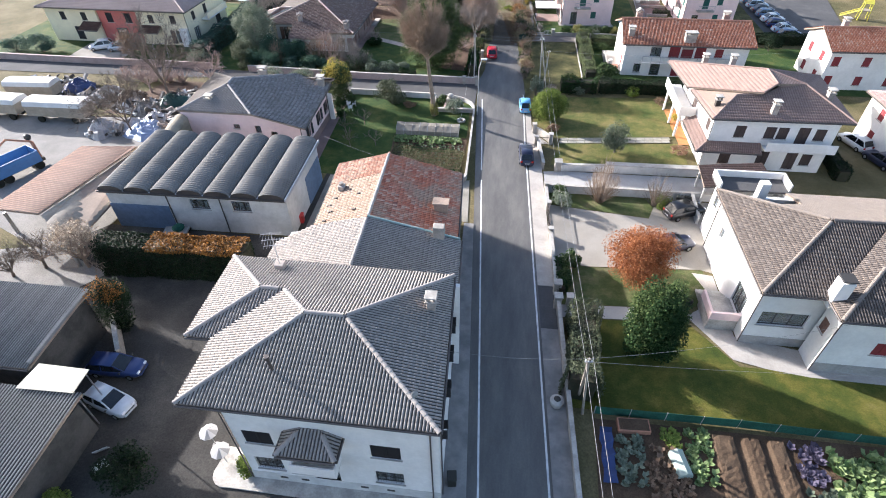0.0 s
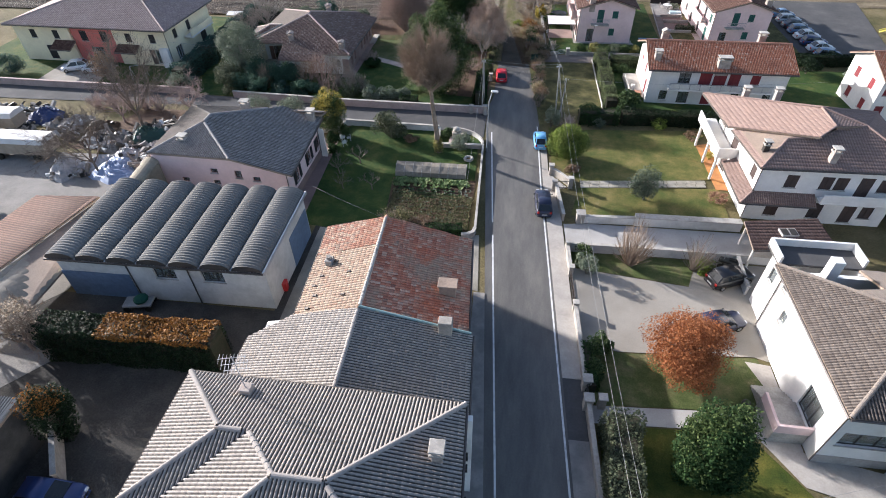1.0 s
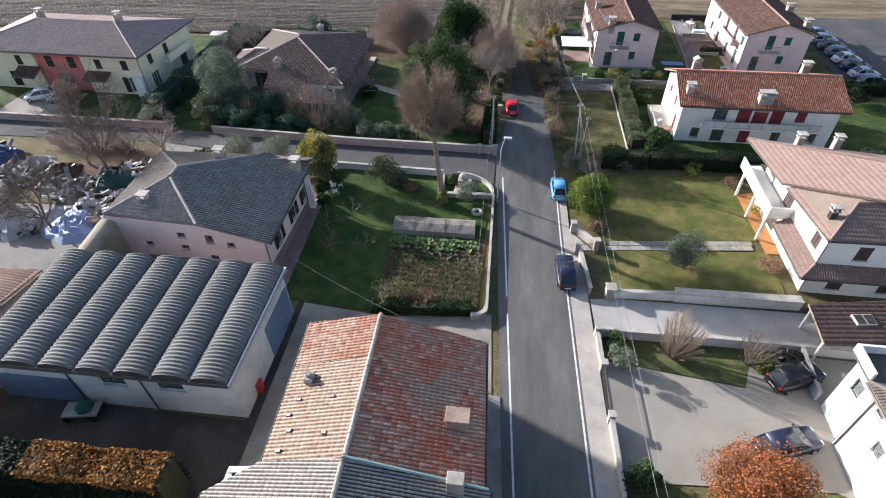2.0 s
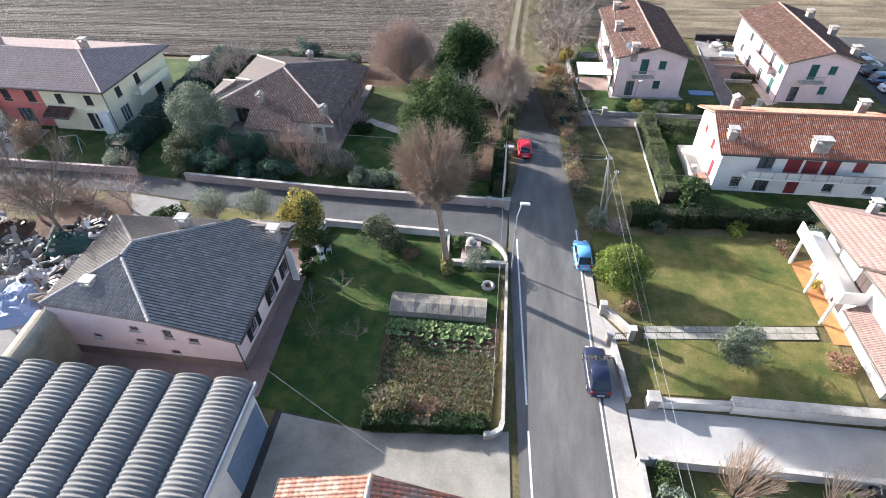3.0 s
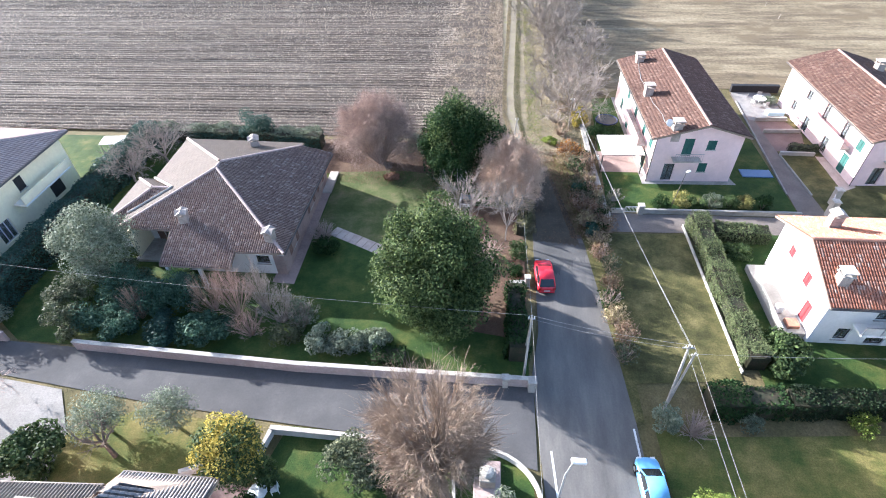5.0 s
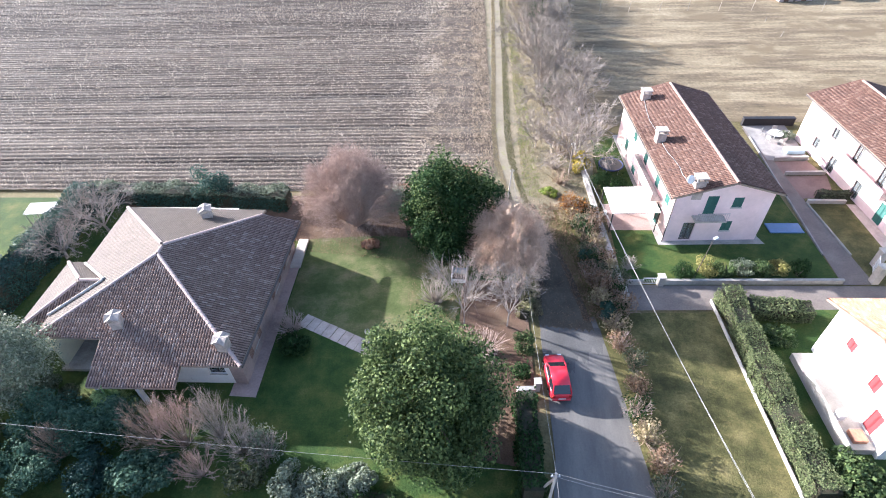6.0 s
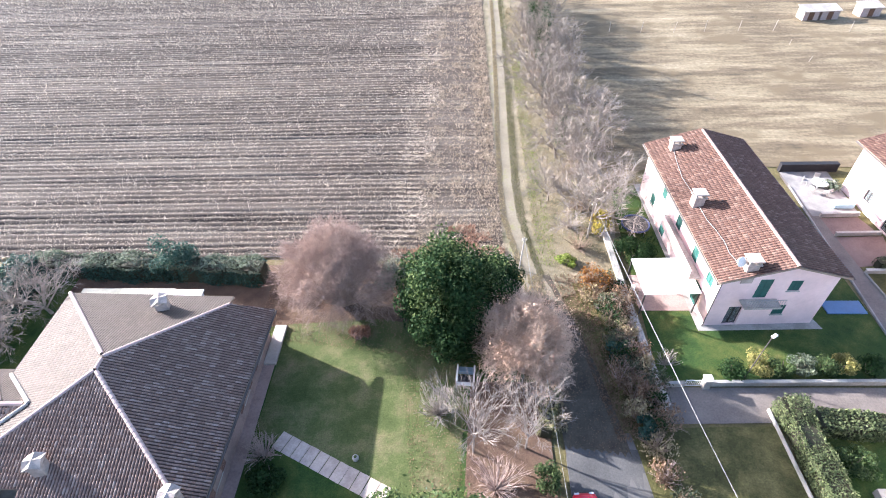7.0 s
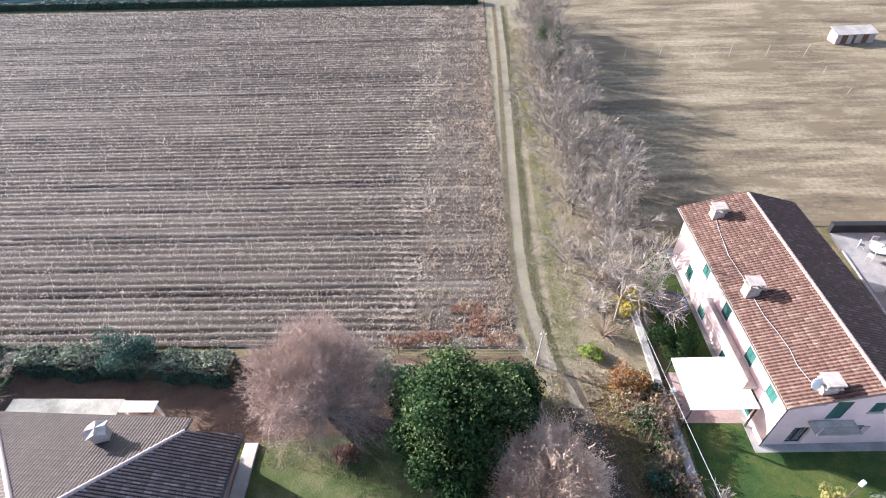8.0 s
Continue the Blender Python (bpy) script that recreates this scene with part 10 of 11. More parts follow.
def round_pot(name, x, y, r, h, mat, label, category="planter", plant=None):
    t = thing(name, x, y, 0, label, category)
    m = Mesh().cyl((0, 0, -0.02), (0, 0, h * 0.6), r * 0.8, r, n=16).cyl((0, 0, h * 0.6), (0, 0, h * 0.8), r, r * 0.95, n=16).cyl((0, 0, h * 0.8), (0, 0, h), r * 0.95, r * 0.55, n=16)
    m.make("shell", mat, t)
    if plant:
        Mesh().cyl((0, 0, h), (0, 0, h + 0.06), r * 0.5, r * 0.3, n=10).make("plug", plant, t)


round_pot("concrete_planter", 4.95, 22.0, 0.52, 0.75, M_["wall_cap"], "round whitish concrete bollard tub on the strip", plant=M_["frame_dark"])
t = thing("tyre_planter", -6.25, 63.3, 0, "pale round tub lying on the lawn", "planter")
ring = Mesh()
for i in range(16):
    a, b = math.tau * i / 16, math.tau * (i + 1) / 16
    ring.cyl((0.45 * math.cos(a), 0.45 * math.sin(a), 0.16), (0.45 * math.cos(b), 0.45 * math.sin(b), 0.16), 0.16, n=8, caps=False)
ring.make("rim_ring", M_["wall_cap"], t)
Mesh().cyl((0, 0, 0), (0, 0, 0.15), 0.36, n=14).make("soil_fill", M_["soil"], t)
t = thing("wayside_shrine", -8.15, 67.6, 0, "small pinkish brick monument inside the corner wall", "monument")
Mesh().box(-0.85, 0.85, -1.3, 1.3, 0, 0.35, 0.04).make("plinth", M_["pink_block"], t)
Mesh().box(-0.5, 0.5, -0.5, 0.5, 0.35, 1.2, 0.05).make("pedestal", M_["block_wall"], t)
Mesh().ball((0, 0, 1.5), 0.42, 10, 0.8).make("urn", M_["wall_cap"], t)
round_pot("flower_pot", -18.2, 90.0, 0.22, 0.4, M_["plinth"], "small grey flower pot on the lawn", plant=M_["l_green"])
round_pot("flower_pot", 16.5, 33.2, 0.3, 0.6, M_["frame_dark"], "dark flower pot on the path", plant=M_["l_green"])


def bin_(x, y, mat, label, s=1.0):
    t = thing("waste_bin", x, y, 8, label, "waste bin")
    Mesh().box(-0.28 * s, 0.28 * s, -0.32 * s, 0.32 * s, 0.06, 0.95 * s, 0.05).make("bin_body", mat, t)
    Mesh().box(-0.31 * s, 0.31 * s, -0.36 * s, 0.36 * s, 0.95 * s, 1.05 * s, 0.04).make("bin_lid", mat, t)
    for sx in (-1, 1):
        Mesh().cyl((sx * 0.2 * s - 0.04, 0.3 * s, 0.1), (sx * 0.2 * s + 0.04, 0.3 * s, 0.1), 0.1, n=10).make("bin_wheel", M_["tyre"], t)


bin_(-1.9, 15.4, M_["plastic_black"], "black wheeled bin on the walk")
bin_(-20.4, 40.4, glossy("red_plastic", (0.5, 0.03, 0.03), 0.4), "red wheeled bin beside the workshop", 1.0)
bin_(3.55, 105.2, M_["white_plastic"], "small white box beside the canopy", 0.5)


# flagstone paths, stone by stone
def flag_path(name, a, b, w, rows, step, mat, label, seed):
    base = thing(name, a[0], a[1], math.degrees(math.atan2(b[1] - a[1], b[0] - a[0])), label, "path", kind="structure")
    L = math.hypot(b[0] - a[0], b[1] - a[1])
    stone = Mesh().box(0, step - 0.05, 0, w / rows - 0.05, -0.02, 0.035, 0.014).data("flagstone")
    stone.materials.append(mat)
    rs = random.Random(seed)
    for i in range(int(L / step)):
        for r in range(rows):
            put("flagstone", stone, base, "", pose(i * step + (0.2 if r % 2 else 0), r * w / rows - w / 2, rs.uniform(0, 0.012), 0, 0, rs.uniform(-1.2, 1.2)))


flag_path("stone_path", (6.4, 59.7), (21.0, 61.3), 1.35, 2, 1.05, M_["flagstone"], "path of large pale flagstones across the lawn", 3)
flag_path("stone_path", (-23.8, 91.4), (-15.8, 87.5), 1.35, 1, 0.8, M_["path_pink"], "pinkish stepped path across the lawn", 4)


# awnings and table of the corner house
def parasol(x, y, z, label):
    t = thing("parasol", x, y, 20, label, "parasol", "parasols")
    Mesh().cyl((0, 0, 0), (0, 0, z), 0.03, n=8).make("mast", M_["steel"], t)
    n, r = 10, 0.62
    for i in range(n):
        a, b = math.tau * i / n, math.tau * (i + 1) / n
        ca, sa, cb, sb = r * math.cos(a), r * math.sin(a), r * math.cos(b), r * math.sin(b)
        m = Mesh().add([(0, 0, z + 0.25), (ca, sa, z - 0.1), (cb, sb, z - 0.1), (0, 0, z + 0.21), (ca, sa, z - 0.13), (cb, sb, z - 0.13)], [(0, 1, 2), (5, 4, 3), (1, 4, 5, 2)])
        m.make("canopy_panel", M_["canvas_grey"] if i % 2 else M_["canvas_worn"], t)
    Mesh().cyl((0, 0, 0), (0, 0, 0.08), 0.25, n=12).make("foot", M_["plinth"], t)


parasol(-18.3, 16.0, 1.9, "white striped parasol beside the house")
parasol(-17.0, 14.9, 1.8, "white striped parasol beside the house")


# garages in the west yard
def garage(x0, x1, y0, y1, zs, zn, wall, tile, label, pitch):
    """A long shed under one slope of corrugated sheet."""
    h = thing("garage", 0, 0, 0, label, "garage")
    s = [(x0 - 0.4, y0 - 0.4, zs), (x1 + 0.4, y0 - 0.4, zs), (x1 + 0.4, y1 + 0.4, zn), (x0 - 0.4, y1 + 0.4, zn)]
    if zn < zs:
        s = [s[2], s[3], s[0], s[1]]
    roof(h, [s], tile, [], caps=False, pitch=pitch, course=16.0, amp=0.1, step=0.004)
    walls(h, x0, x1, y0, y1, 0, min(zs, zn) - 0.2, wall, {})
    return h


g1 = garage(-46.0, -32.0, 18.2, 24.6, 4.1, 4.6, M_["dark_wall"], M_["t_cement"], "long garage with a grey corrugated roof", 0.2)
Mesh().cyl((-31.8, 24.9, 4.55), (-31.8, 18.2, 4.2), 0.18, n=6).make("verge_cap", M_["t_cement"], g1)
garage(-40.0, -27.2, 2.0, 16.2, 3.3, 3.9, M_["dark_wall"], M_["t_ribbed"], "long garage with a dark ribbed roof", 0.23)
M_["yellow_sheet"] = surf("yellow_sheet", (0.5, 0.47, 0.37), (0.4, 0.375, 0.3), big=0.5, fine=4, rough=0.6)
cp = thing("carport", -29.1, 17.25, 0, "pale translucent carport roof between the garages", "carport")
mm = Mesh()
mm.slab([(-2.2, -0.95, 4.15), (1.9, -0.85, 4.15), (2.0, 0.9, 4.35), (-1.8, 0.95, 4.35)], 0.05)
mm.make("roof_sheet", M_["yellow_sheet"], cp)
for px, py in ((-1.9, -0.7), (1.7, -0.7), (1.7, 0.7), (-1.6, 0.7)):
    Mesh().cyl((px, py, 0), (px, py, 4.2), 0.05, n=6).make("post", M_["steel"], cp)
low_wall("yard_wall", [(-31.3, 25.2), (-28.6, 21.8)], 0.25, 1.5, M_["block_wall"], "concrete wall at the end of the garages")
for px, py, dz, ry, rz in ((-25.9, 14.6, 0.25, 28, 35), (-25.2, 13.5, 0.26, -22, 62)):
    tagged(Mesh().box(-0.45, 0.45, -0.03, 0.03, -0.3, 0.3, 0.01).make("board", M_["frame_white"], None, "", pose(px, py, dz, ry, 0, rz)), "small white board leaning in the shaded yard", "board", "loose boards")
# carport over the end of the lane
cp = thing("carport", 24.0, 50.2, 0, "dark brown carport with a skylight over the lane's end", "carport")
roof(cp, [[(-3.6, -2.4, 2.42), (3.7, -1.6, 2.42), (3.4, 2.5, 2.6), (-3.4, 1.4, 2.6)]], M_["t_umber"], [], caps=False, amp=0.012, step=0.012, course=0.42, pitch=0.26)
for px, py in ((-3.3, -2.0), (0.1, -1.7), (3.4, -1.3), (3.1, 2.1), (-3.1, 1.1)):
    Mesh().box(px - 0.1, px + 0.1, py - 0.1, py + 0.1, -0.02, 2.35, 0.02).make("post", M_["cream_wall"], cp)
sk = Mesh().box(-0.75, 0.75, -0.5, 0.5, 0.0, 0.2, 0.02).make("skylight", M_["plinth"], cp, "raised skylight with two panes", pose(0.05, 0.1, 2.5, 2, 0, 6))
for px in (-0.36, 0.36):
    Mesh().box(px - 0.3, px + 0.3, -0.42, 0.42, 0.2, 0.225, 0.005).make("pane", M_["frame_dark"], sk)
# orange-roofed store beside the workshop
st = thing("store", 0, 0, 0, "open store with an orange ribbed sheet roof", "shed")
roof(st, [[(-47.8, 46.8, 3.45), (-49.4, 35.0, 3.45), (-43.9, 34.6, 3.58), (-41.2, 47.2, 3.58)]], M_["t_orange"], [], caps=False, pitch=0.28, course=6.0, amp=0.05, step=0.004, gutters=False)
roof(st, [[(-38.6, 30.9, 2.7), (-39.0, 40.4, 2.7), (-41.5, 46.8, 3.25), (-43.8, 34.7, 3.25)]], M_["beige_tarp"], [], caps=False, pitch=0.8, course=4.0, amp=0.02, step=0.002, gutters=False)
for px, py in ((-48.8, 35.5), (-47.4, 46.2), (-43.6, 35.2), (-41.8, 46.0), (-39.2, 31.6), (-39.4, 40.0)):
    Mesh().box(px - 0.12, px + 0.12, py - 0.12, py + 0.12, 0, 2.6).make("post", M_["steel"], st)


# containers, scrap and the loading lorry in the storage lot
def container(x, y, rot, L, W, label):
    t = thing("storage_trailer", x, y, rot, label, "trailer", "trailers")
    Mesh().box(-L / 2, L / 2, -W / 2, W / 2, 0.9, 2.3, 0.03).make("body", M_["beige_tarp"], t)
    m = Mesh()
    m.add(*loft([[(xx, -W / 2 - 0.05, 2.3), (xx, -W / 2 + 0.2, 2.85), (xx, 0, 3.0), (xx, W / 2 - 0.2, 2.85), (xx, W / 2 + 0.05, 2.3)] for xx in (-L / 2 - 0.05, -L / 6, L / 6, L / 2 + 0.05)]))
    m.make("tarp_roof", M_["canvas"], t)
    for xx in (-L * 0.3, L * 0.3):
        for s in (-1, 1):
            Mesh().cyl((xx, s * (W / 2 - 0.3), 0.45), (xx, s * W / 2, 0.45), 0.45, n=14).make("wheel", M_["tyre"], t)
    Mesh().box(-L / 2 + 0.3, L / 2 - 0.3, -0.5, 0.5, 0.5, 0.9).make("chassis", M_["plastic_black"], t)


container(-60.0, 58.6, 1, 8.2, 2.6, "long trailer under a pale canvas roof")
container(-68.6, 58.8, -2, 6.0, 2.6, "long trailer under a pale canvas roof")
container(-68.0, 64.0, 3, 7.0, 2.4, "flat trailer under a pale canvas roof")


def heap(name, x, y, r, h, mat, label, seed, category="heap"):
    """A rumpled heap under a sheet."""
    t = thing(name, x, y, seed * 40, label, category)
    n, k = 12, 20
    rs = np.random.RandomState(seed)
    vs, fs = [], []
    for i in range(n + 1):
        f = i / n
        for j in range(k):
            a = math.tau * j / k
            q = 1 + 0.16 * math.sin(3 * a + seed) + 0.12 * math.sin(5 * a - seed * 2)
            zz = h * (1 - f ** 1.6) * (0.8 + 0.35 * rs.rand())
            vs.append((r * f * q * math.cos(a) * 1.3, r * f * q * math.sin(a), max(0.0, zz) if i < n else -0.02))
    for i in range(n):
        for j in range(k):
            fs.append((i * k + j, (i + 1) * k + j, (i + 1) * k + (j + 1) % k, i * k + (j + 1) % k))
    Mesh().add(vs, fs).make("rumpled_sheet", mat, t)
    return t


for i, (px, py, rr, hh, mt, lb) in enumerate(((-52.4, 55.6, 1.7, 1.9, "white_tarp", "heap wrapped in whitish plastic sheet"), (-49.6, 57.2, 1.6, 1.2, "white_tarp", "heap wrapped in whitish plastic sheet"), (-47.0, 56.6, 2.4, 1.2, "pale_tarp", "heap under a faded blue tarpaulin"), (-47.2, 59.6, 1.7, 1.1, "white_tarp", "heap wrapped in whitish plastic sheet"), (-47.3, 64.2, 1.9, 1.5, "green_tarp", "heap under a dark green tarpaulin"), (-44.6, 61.6, 1.6, 1.0, "plinth", "heap of grey rubble"), (-50.8, 62.4, 1.9, 1.1, "rubble", "low heap of grey rubble"), (-41.6, 55.9, 0.8, 1.5, "white_tarp", "tall bundle in white plastic beside the house"), (-63.6, 67.2, 2.1, 1.6, "blue_tarp", "large stack under a blue tarpaulin"), (-58.6, 66.4, 2.0, 1.2, "plinth", "heap of grey scrap"), (-54.6, 65.4, 1.9, 1.1, "soil", "heap of earth and branches"), (-43.6, 58.0, 1.3, 0.9, "plinth", "heap of grey rubble"), (-42.8, 64.6, 1.6, 1.3, "plinth", "heap of grey scrap"))):
    heap("covered_heap", px, py, rr, hh, M_[mt], lb, i + 1)


def scrap(x, y, w, d, n, seed):
    """A jumble of boards, boxes and sheets, too small to tell apart."""
    rs = np.random.RandomState(seed)
    for k, (mt, share) in enumerate((("plinth", 0.3), ("frame_dark", 0.27), ("white_plastic", 0.1), ("wood_pole", 0.33))):
        m = Mesh()
        for _ in range(int(n * share)):
            c = Vector((x + rs.uniform(-w, w), y + rs.uniform(-d, d), 0))
            L, b, hh, a, tl = rs.uniform(0.4, 1.7), rs.uniform(0.1, 0.5), rs.uniform(0.08, 0.5), rs.rand() * math.tau, rs.uniform(0, 0.7)
            ex, ey = Vector((math.cos(a) * math.cos(tl), math.sin(a) * math.cos(tl), math.sin(tl))), Vector((-math.sin(a), math.cos(a), 0))
            ez = ex.cross(ey) * -1
            ez = ez if ez.z > 0 else -ez
            pts = [c + ex * (u * L) + ey * (v * b) + ez * (q * hh) for q in (0, 1) for u, v in ((0, 0), (1, 0), (1, 1), (0, 1))]
            m.add(pts, [(3, 2, 1, 0), (4, 5, 6, 7), (0, 1, 5, 4), (1, 2, 6, 5), (2, 3, 7, 6), (3, 0, 4, 7)])
        tagged(m.make("scrap_pile", M_[mt]), {"plinth": "grey scrap and rubble lying in heaps", "frame_dark": "dark scrap metal lying in heaps", "white_plastic": "pale plastic scrap lying in heaps", "wood_pole": "old boards and branches lying in heaps"}[mt], "scrap", kind="stuff")


scrap(-59.5, 64.6, 5.5, 2.0, 130, 1)
scrap(-45.4, 59.6, 2.6, 2.6, 80, 2)
scrap(-50.8, 62.8, 3.2, 2.0, 110, 5)
scrap(-46.0, 66.4, 2.4, 1.2, 60, 6)
scrap(-51.5, 55.6, 2.4, 1.0, 50, 3)
scrap(-68.5, 68.9, 4.5, 1.1, 90, 4)


def lorry():
    t = thing("loading_lorry", -56.7, 44.9, 66, "blue open skip lorry with a folded loading crane", "lorry")
    b = glossy("skip_blue", (0.10, 0.22, 0.42), 0.4)
    m = Mesh().box(-3.0, 3.0, -1.2, 1.2, 0.9, 1.0)
    for y0, y1 in ((-1.25, -1.17), (1.17, 1.25)):
        m.box(-3.0, 3.0, y0, y1, 0.9, 2.3)
    m.box(-3.05, -2.97, -1.2, 1.2, 0.9, 2.3).box(2.97, 3.05, -1.2, 1.2, 0.9, 2.3)
    m.make("skip", b, t, "open blue steel skip")
    Mesh().box(-3.3, 3.6, -0.6, 0.6, 0.55, 0.9).make("chassis", M_["plastic_black"], t)
    cr = Mesh().cyl((3.4, 0, 0.8), (3.4, 0, 2.9), 0.2, n=8).cyl((3.4, 0, 2.9), (1.2, 0.1, 4.2), 0.14, 0.12, n=6).cyl((1.2, 0.1, 4.2), (-1.6, 0.2, 2.9), 0.12, 0.1, n=6)
    cr.make("crane_arm", M_["terracotta"], t, "folded brown crane arm")
    Mesh().ball((3.3, 0.1, 3.5), 0.4, 8).make("grab", M_["plastic_black"], t)
    for xx in (-2.0, -0.9, 2.6):
        for s in (-1, 1):
            Mesh().cyl((xx, s * 0.85, 0.5), (xx, s * 1.2, 0.5), 0.5, n=14).make("wheel", M_["tyre"], t)


lorry()
cart = thing("handcart", -32.2, 37.0, 10, "green covered handcart in front of the workshop", "cart")
Mesh().box(-1.2, 1.2, -0.6, 0.6, 0.5, 0.7, 0.014).make("bed", M_["plinth"], cart)
Mesh().ball((0.3, 0, 0.95), 0.62, 10, 0.55).make("cover", M_["green_net"], cart)
for sx in (-0.9, 0.9):
    for s in (-1, 1):
        Mesh().cyl((sx, s * 0.55, 0.28), (sx, s * 0.68, 0.28), 0.28, n=12).make("wheel", M_["tyre"], cart)
# quad bike in the forecourt
qb = thing("quad_bike", 19.0, 48.0, 70, "dark quad bike by the wall", "quad bike")
Mesh().box(-0.3, 0.3, -0.8, 0.8, 0.45, 0.8, 0.08).make("body", M_["plastic_black"], qb)
Mesh().box(-0.2, 0.2, -0.6, 0.1, 0.8, 0.95, 0.05).make("seat", M_["tyre"], qb)
Mesh().cyl((-0.4, 0.5, 1.1), (0.4, 0.5, 1.1), 0.03, n=6).cyl((0, 0.45, 0.8), (0, 0.5, 1.1), 0.03, n=6).make("handlebar", M_["steel"], qb)
for sx in (-1, 1):
    for sy in (-1, 1):
        Mesh().cyl((sx * 0.35, sy * 0.6, 0.28), (sx * 0.58, sy * 0.6, 0.28), 0.28, n=12).make("wheel", M_["tyre"], qb)
# roof aerials
for px, py, z0, hgt in ((-14.8, 24.65, 9.85, 2.4),):
    a = thing("roof_aerial", px, py, 15, "tall thin roof aerial on the chimney", "aerial", z=z0)
    Mesh().cyl((0, 0, -0.3), (0, 0, hgt), 0.03, n=6).make("mast", M_["zinc"], a)
    for zz in (hgt - 0.1, hgt - 0.6, hgt - 1.1):
        boom = Mesh().cyl((-0.7, 0, zz), (0.7, 0, zz), 0.016, n=4).make("boom", M_["zinc"], a)
        for k in range(8):
            xx = -0.65 + k * 0.185
            Mesh().cyl((xx, -0.3 + 0.02 * k, zz), (xx, 0.3 - 0.02 * k, zz), 0.01, n=4).make("antenna_rod", M_["zinc"], boom)
# trampoline, pool and patio things behind the pink houses
tr = thing("trampoline", 5.6, 113.2, 0, "round blue trampoline on the lawn", "trampoline")
rg = Mesh()
for i in range(16):
    a, b = math.tau * i / 16, math.tau * (i + 1) / 16
    rg.cyl((1.3 * math.cos(a), 1.3 * math.sin(a), 0.7), (1.3 * math.cos(b), 1.3 * math.sin(b), 0.7), 0.09, n=6, caps=False)
rg.make("rim_pad", M_["blue_tarp"], tr)
Mesh().cyl((0, 0, 0.68), (0, 0, 0.7), 1.25, n=20).make("mat", M_["plastic_black"], tr)
for i in range(6):
    a = math.tau * i / 6
    Mesh().cyl((1.25 * math.cos(a), 1.25 * math.sin(a), 0), (1.25 * math.cos(a), 1.25 * math.sin(a), 0.7), 0.03, n=6).make("leg", M_["steel"], tr)
pl = thing("paddling_pool", 20.2, 103.2, 0, "long light blue pool cover on the lawn", "pool")
Mesh().box(-1.6, 1.6, -0.7, 0.7, 0, 0.12, 0.03).make("cover", glossy("pool_blue", (0.05, 0.14, 0.28), 0.4), pl)
tb = thing("garden_table", 26.0, 119.6, 20, "white round garden table on the patio", "table")
Mesh().cyl((0, 0, 0.7), (0, 0, 0.75), 0.8, n=16).make("tabletop", M_["white_plastic"], tb)
Mesh().cyl((0, 0, 0), (0, 0, 0.7), 0.06, n=8).make("leg", M_["white_plastic"], tb)
for i in range(5):
    a = math.tau * i / 5
    ch = thing("garden_chair", 26.0 + 1.25 * math.cos(a), 119.6 + 1.25 * math.sin(a), math.degrees(a) + 90, "grey garden chair round the table", "chair", "patio chairs")
    Mesh().box(-0.25, 0.25, -0.25, 0.25, 0.42, 0.47, 0.01).make("seat", M_["plinth"], ch)
    Mesh().box(-0.25, 0.25, -0.27, -0.22, 0.47, 0.9, 0.01).make("backrest", M_["plinth"], ch)
    for sx in (-0.22, 0.22):
        for sy in (-0.22, 0.22):
            Mesh().cyl((sx, sy, 0), (sx, sy, 0.42), 0.02, n=6).make("leg", M_["plinth"], ch)
hot = thing("patio_cover", 26.9, 116.6, 0, "pale blue cover on the patio", "cover")
Mesh().box(-1.0, 1.0, -0.5, 0.5, 0.01, 0.5, 0.05).make("cover", glossy("pale_cover", (0.45, 0.6, 0.66), 0.4), hot)
# white sheds at the meadow's far side, and low glasshouses past the field
for px, py, w in ((47.2, 167.2, 2.6), (50.4, 167.4, 3.0), (57.6, 168.4, 3.4)):
    s_ = thing("white_shed", px, py, 4, "low white shed beyond the meadow", "shed", "meadow sheds")
    Mesh().box(-w / 2, w / 2, -1.0, 1.0, 0, 1.5, 0.03).make("shed_body", M_["pink_block"], s_)
    Mesh().slab([(-w / 2 - 0.2, -1.2, 1.5), (w / 2 + 0.2, -1.2, 1.5), (w / 2 + 0.2, 1.2, 1.95), (-w / 2 - 0.2, 1.2, 1.95)], 0.08).make("shed_roof", M_["block_wall"], s_)
    Mesh().box(-0.5, 0.4, -1.04, -1.0, 0.05, 1.4, 0.01).make("shed_door", M_["frame_brown"], s_)
for i, (px, py) in enumerate(((13.4, 162.9), (18.4, 162.4), (23.6, 162.1), (28.7, 162.4), (34.0, 162.2), (39.6, 162.2), (51.2, 161.2), (39.7, 156.6), (39.6, 150.2))):
    mp_ = thing("meadow_post", px, py, 0, "thin pale post standing in the dry meadow", "post", "meadow posts")
    Mesh().cyl((0, 0, -0.1), (0.12 * (i % 3), 0.05, 1.7 if i < 7 else 0.8), 0.05, 0.04, n=6).make("post", M_["wood_pole"], mp_)
for i in range(6):
    s_ = thing("glasshouse", -112 + i * 19.5, 196.0, 0, "long low glasshouse past the stubble field", "glasshouse", "glasshouses")
    mm = Mesh()
    mm.add(*loft([[(xx, -3.5, 0.0), (xx, -3.5, 1.8), (xx, 0, 3.2), (xx, 3.5, 1.8), (xx, 3.5, 0.0)] for xx in (-9.2, 0, 9.2)]))
    mm.make("glazing", glossy("glasshouse_teal", (0.14, 0.28, 0.32), 0.3), s_)
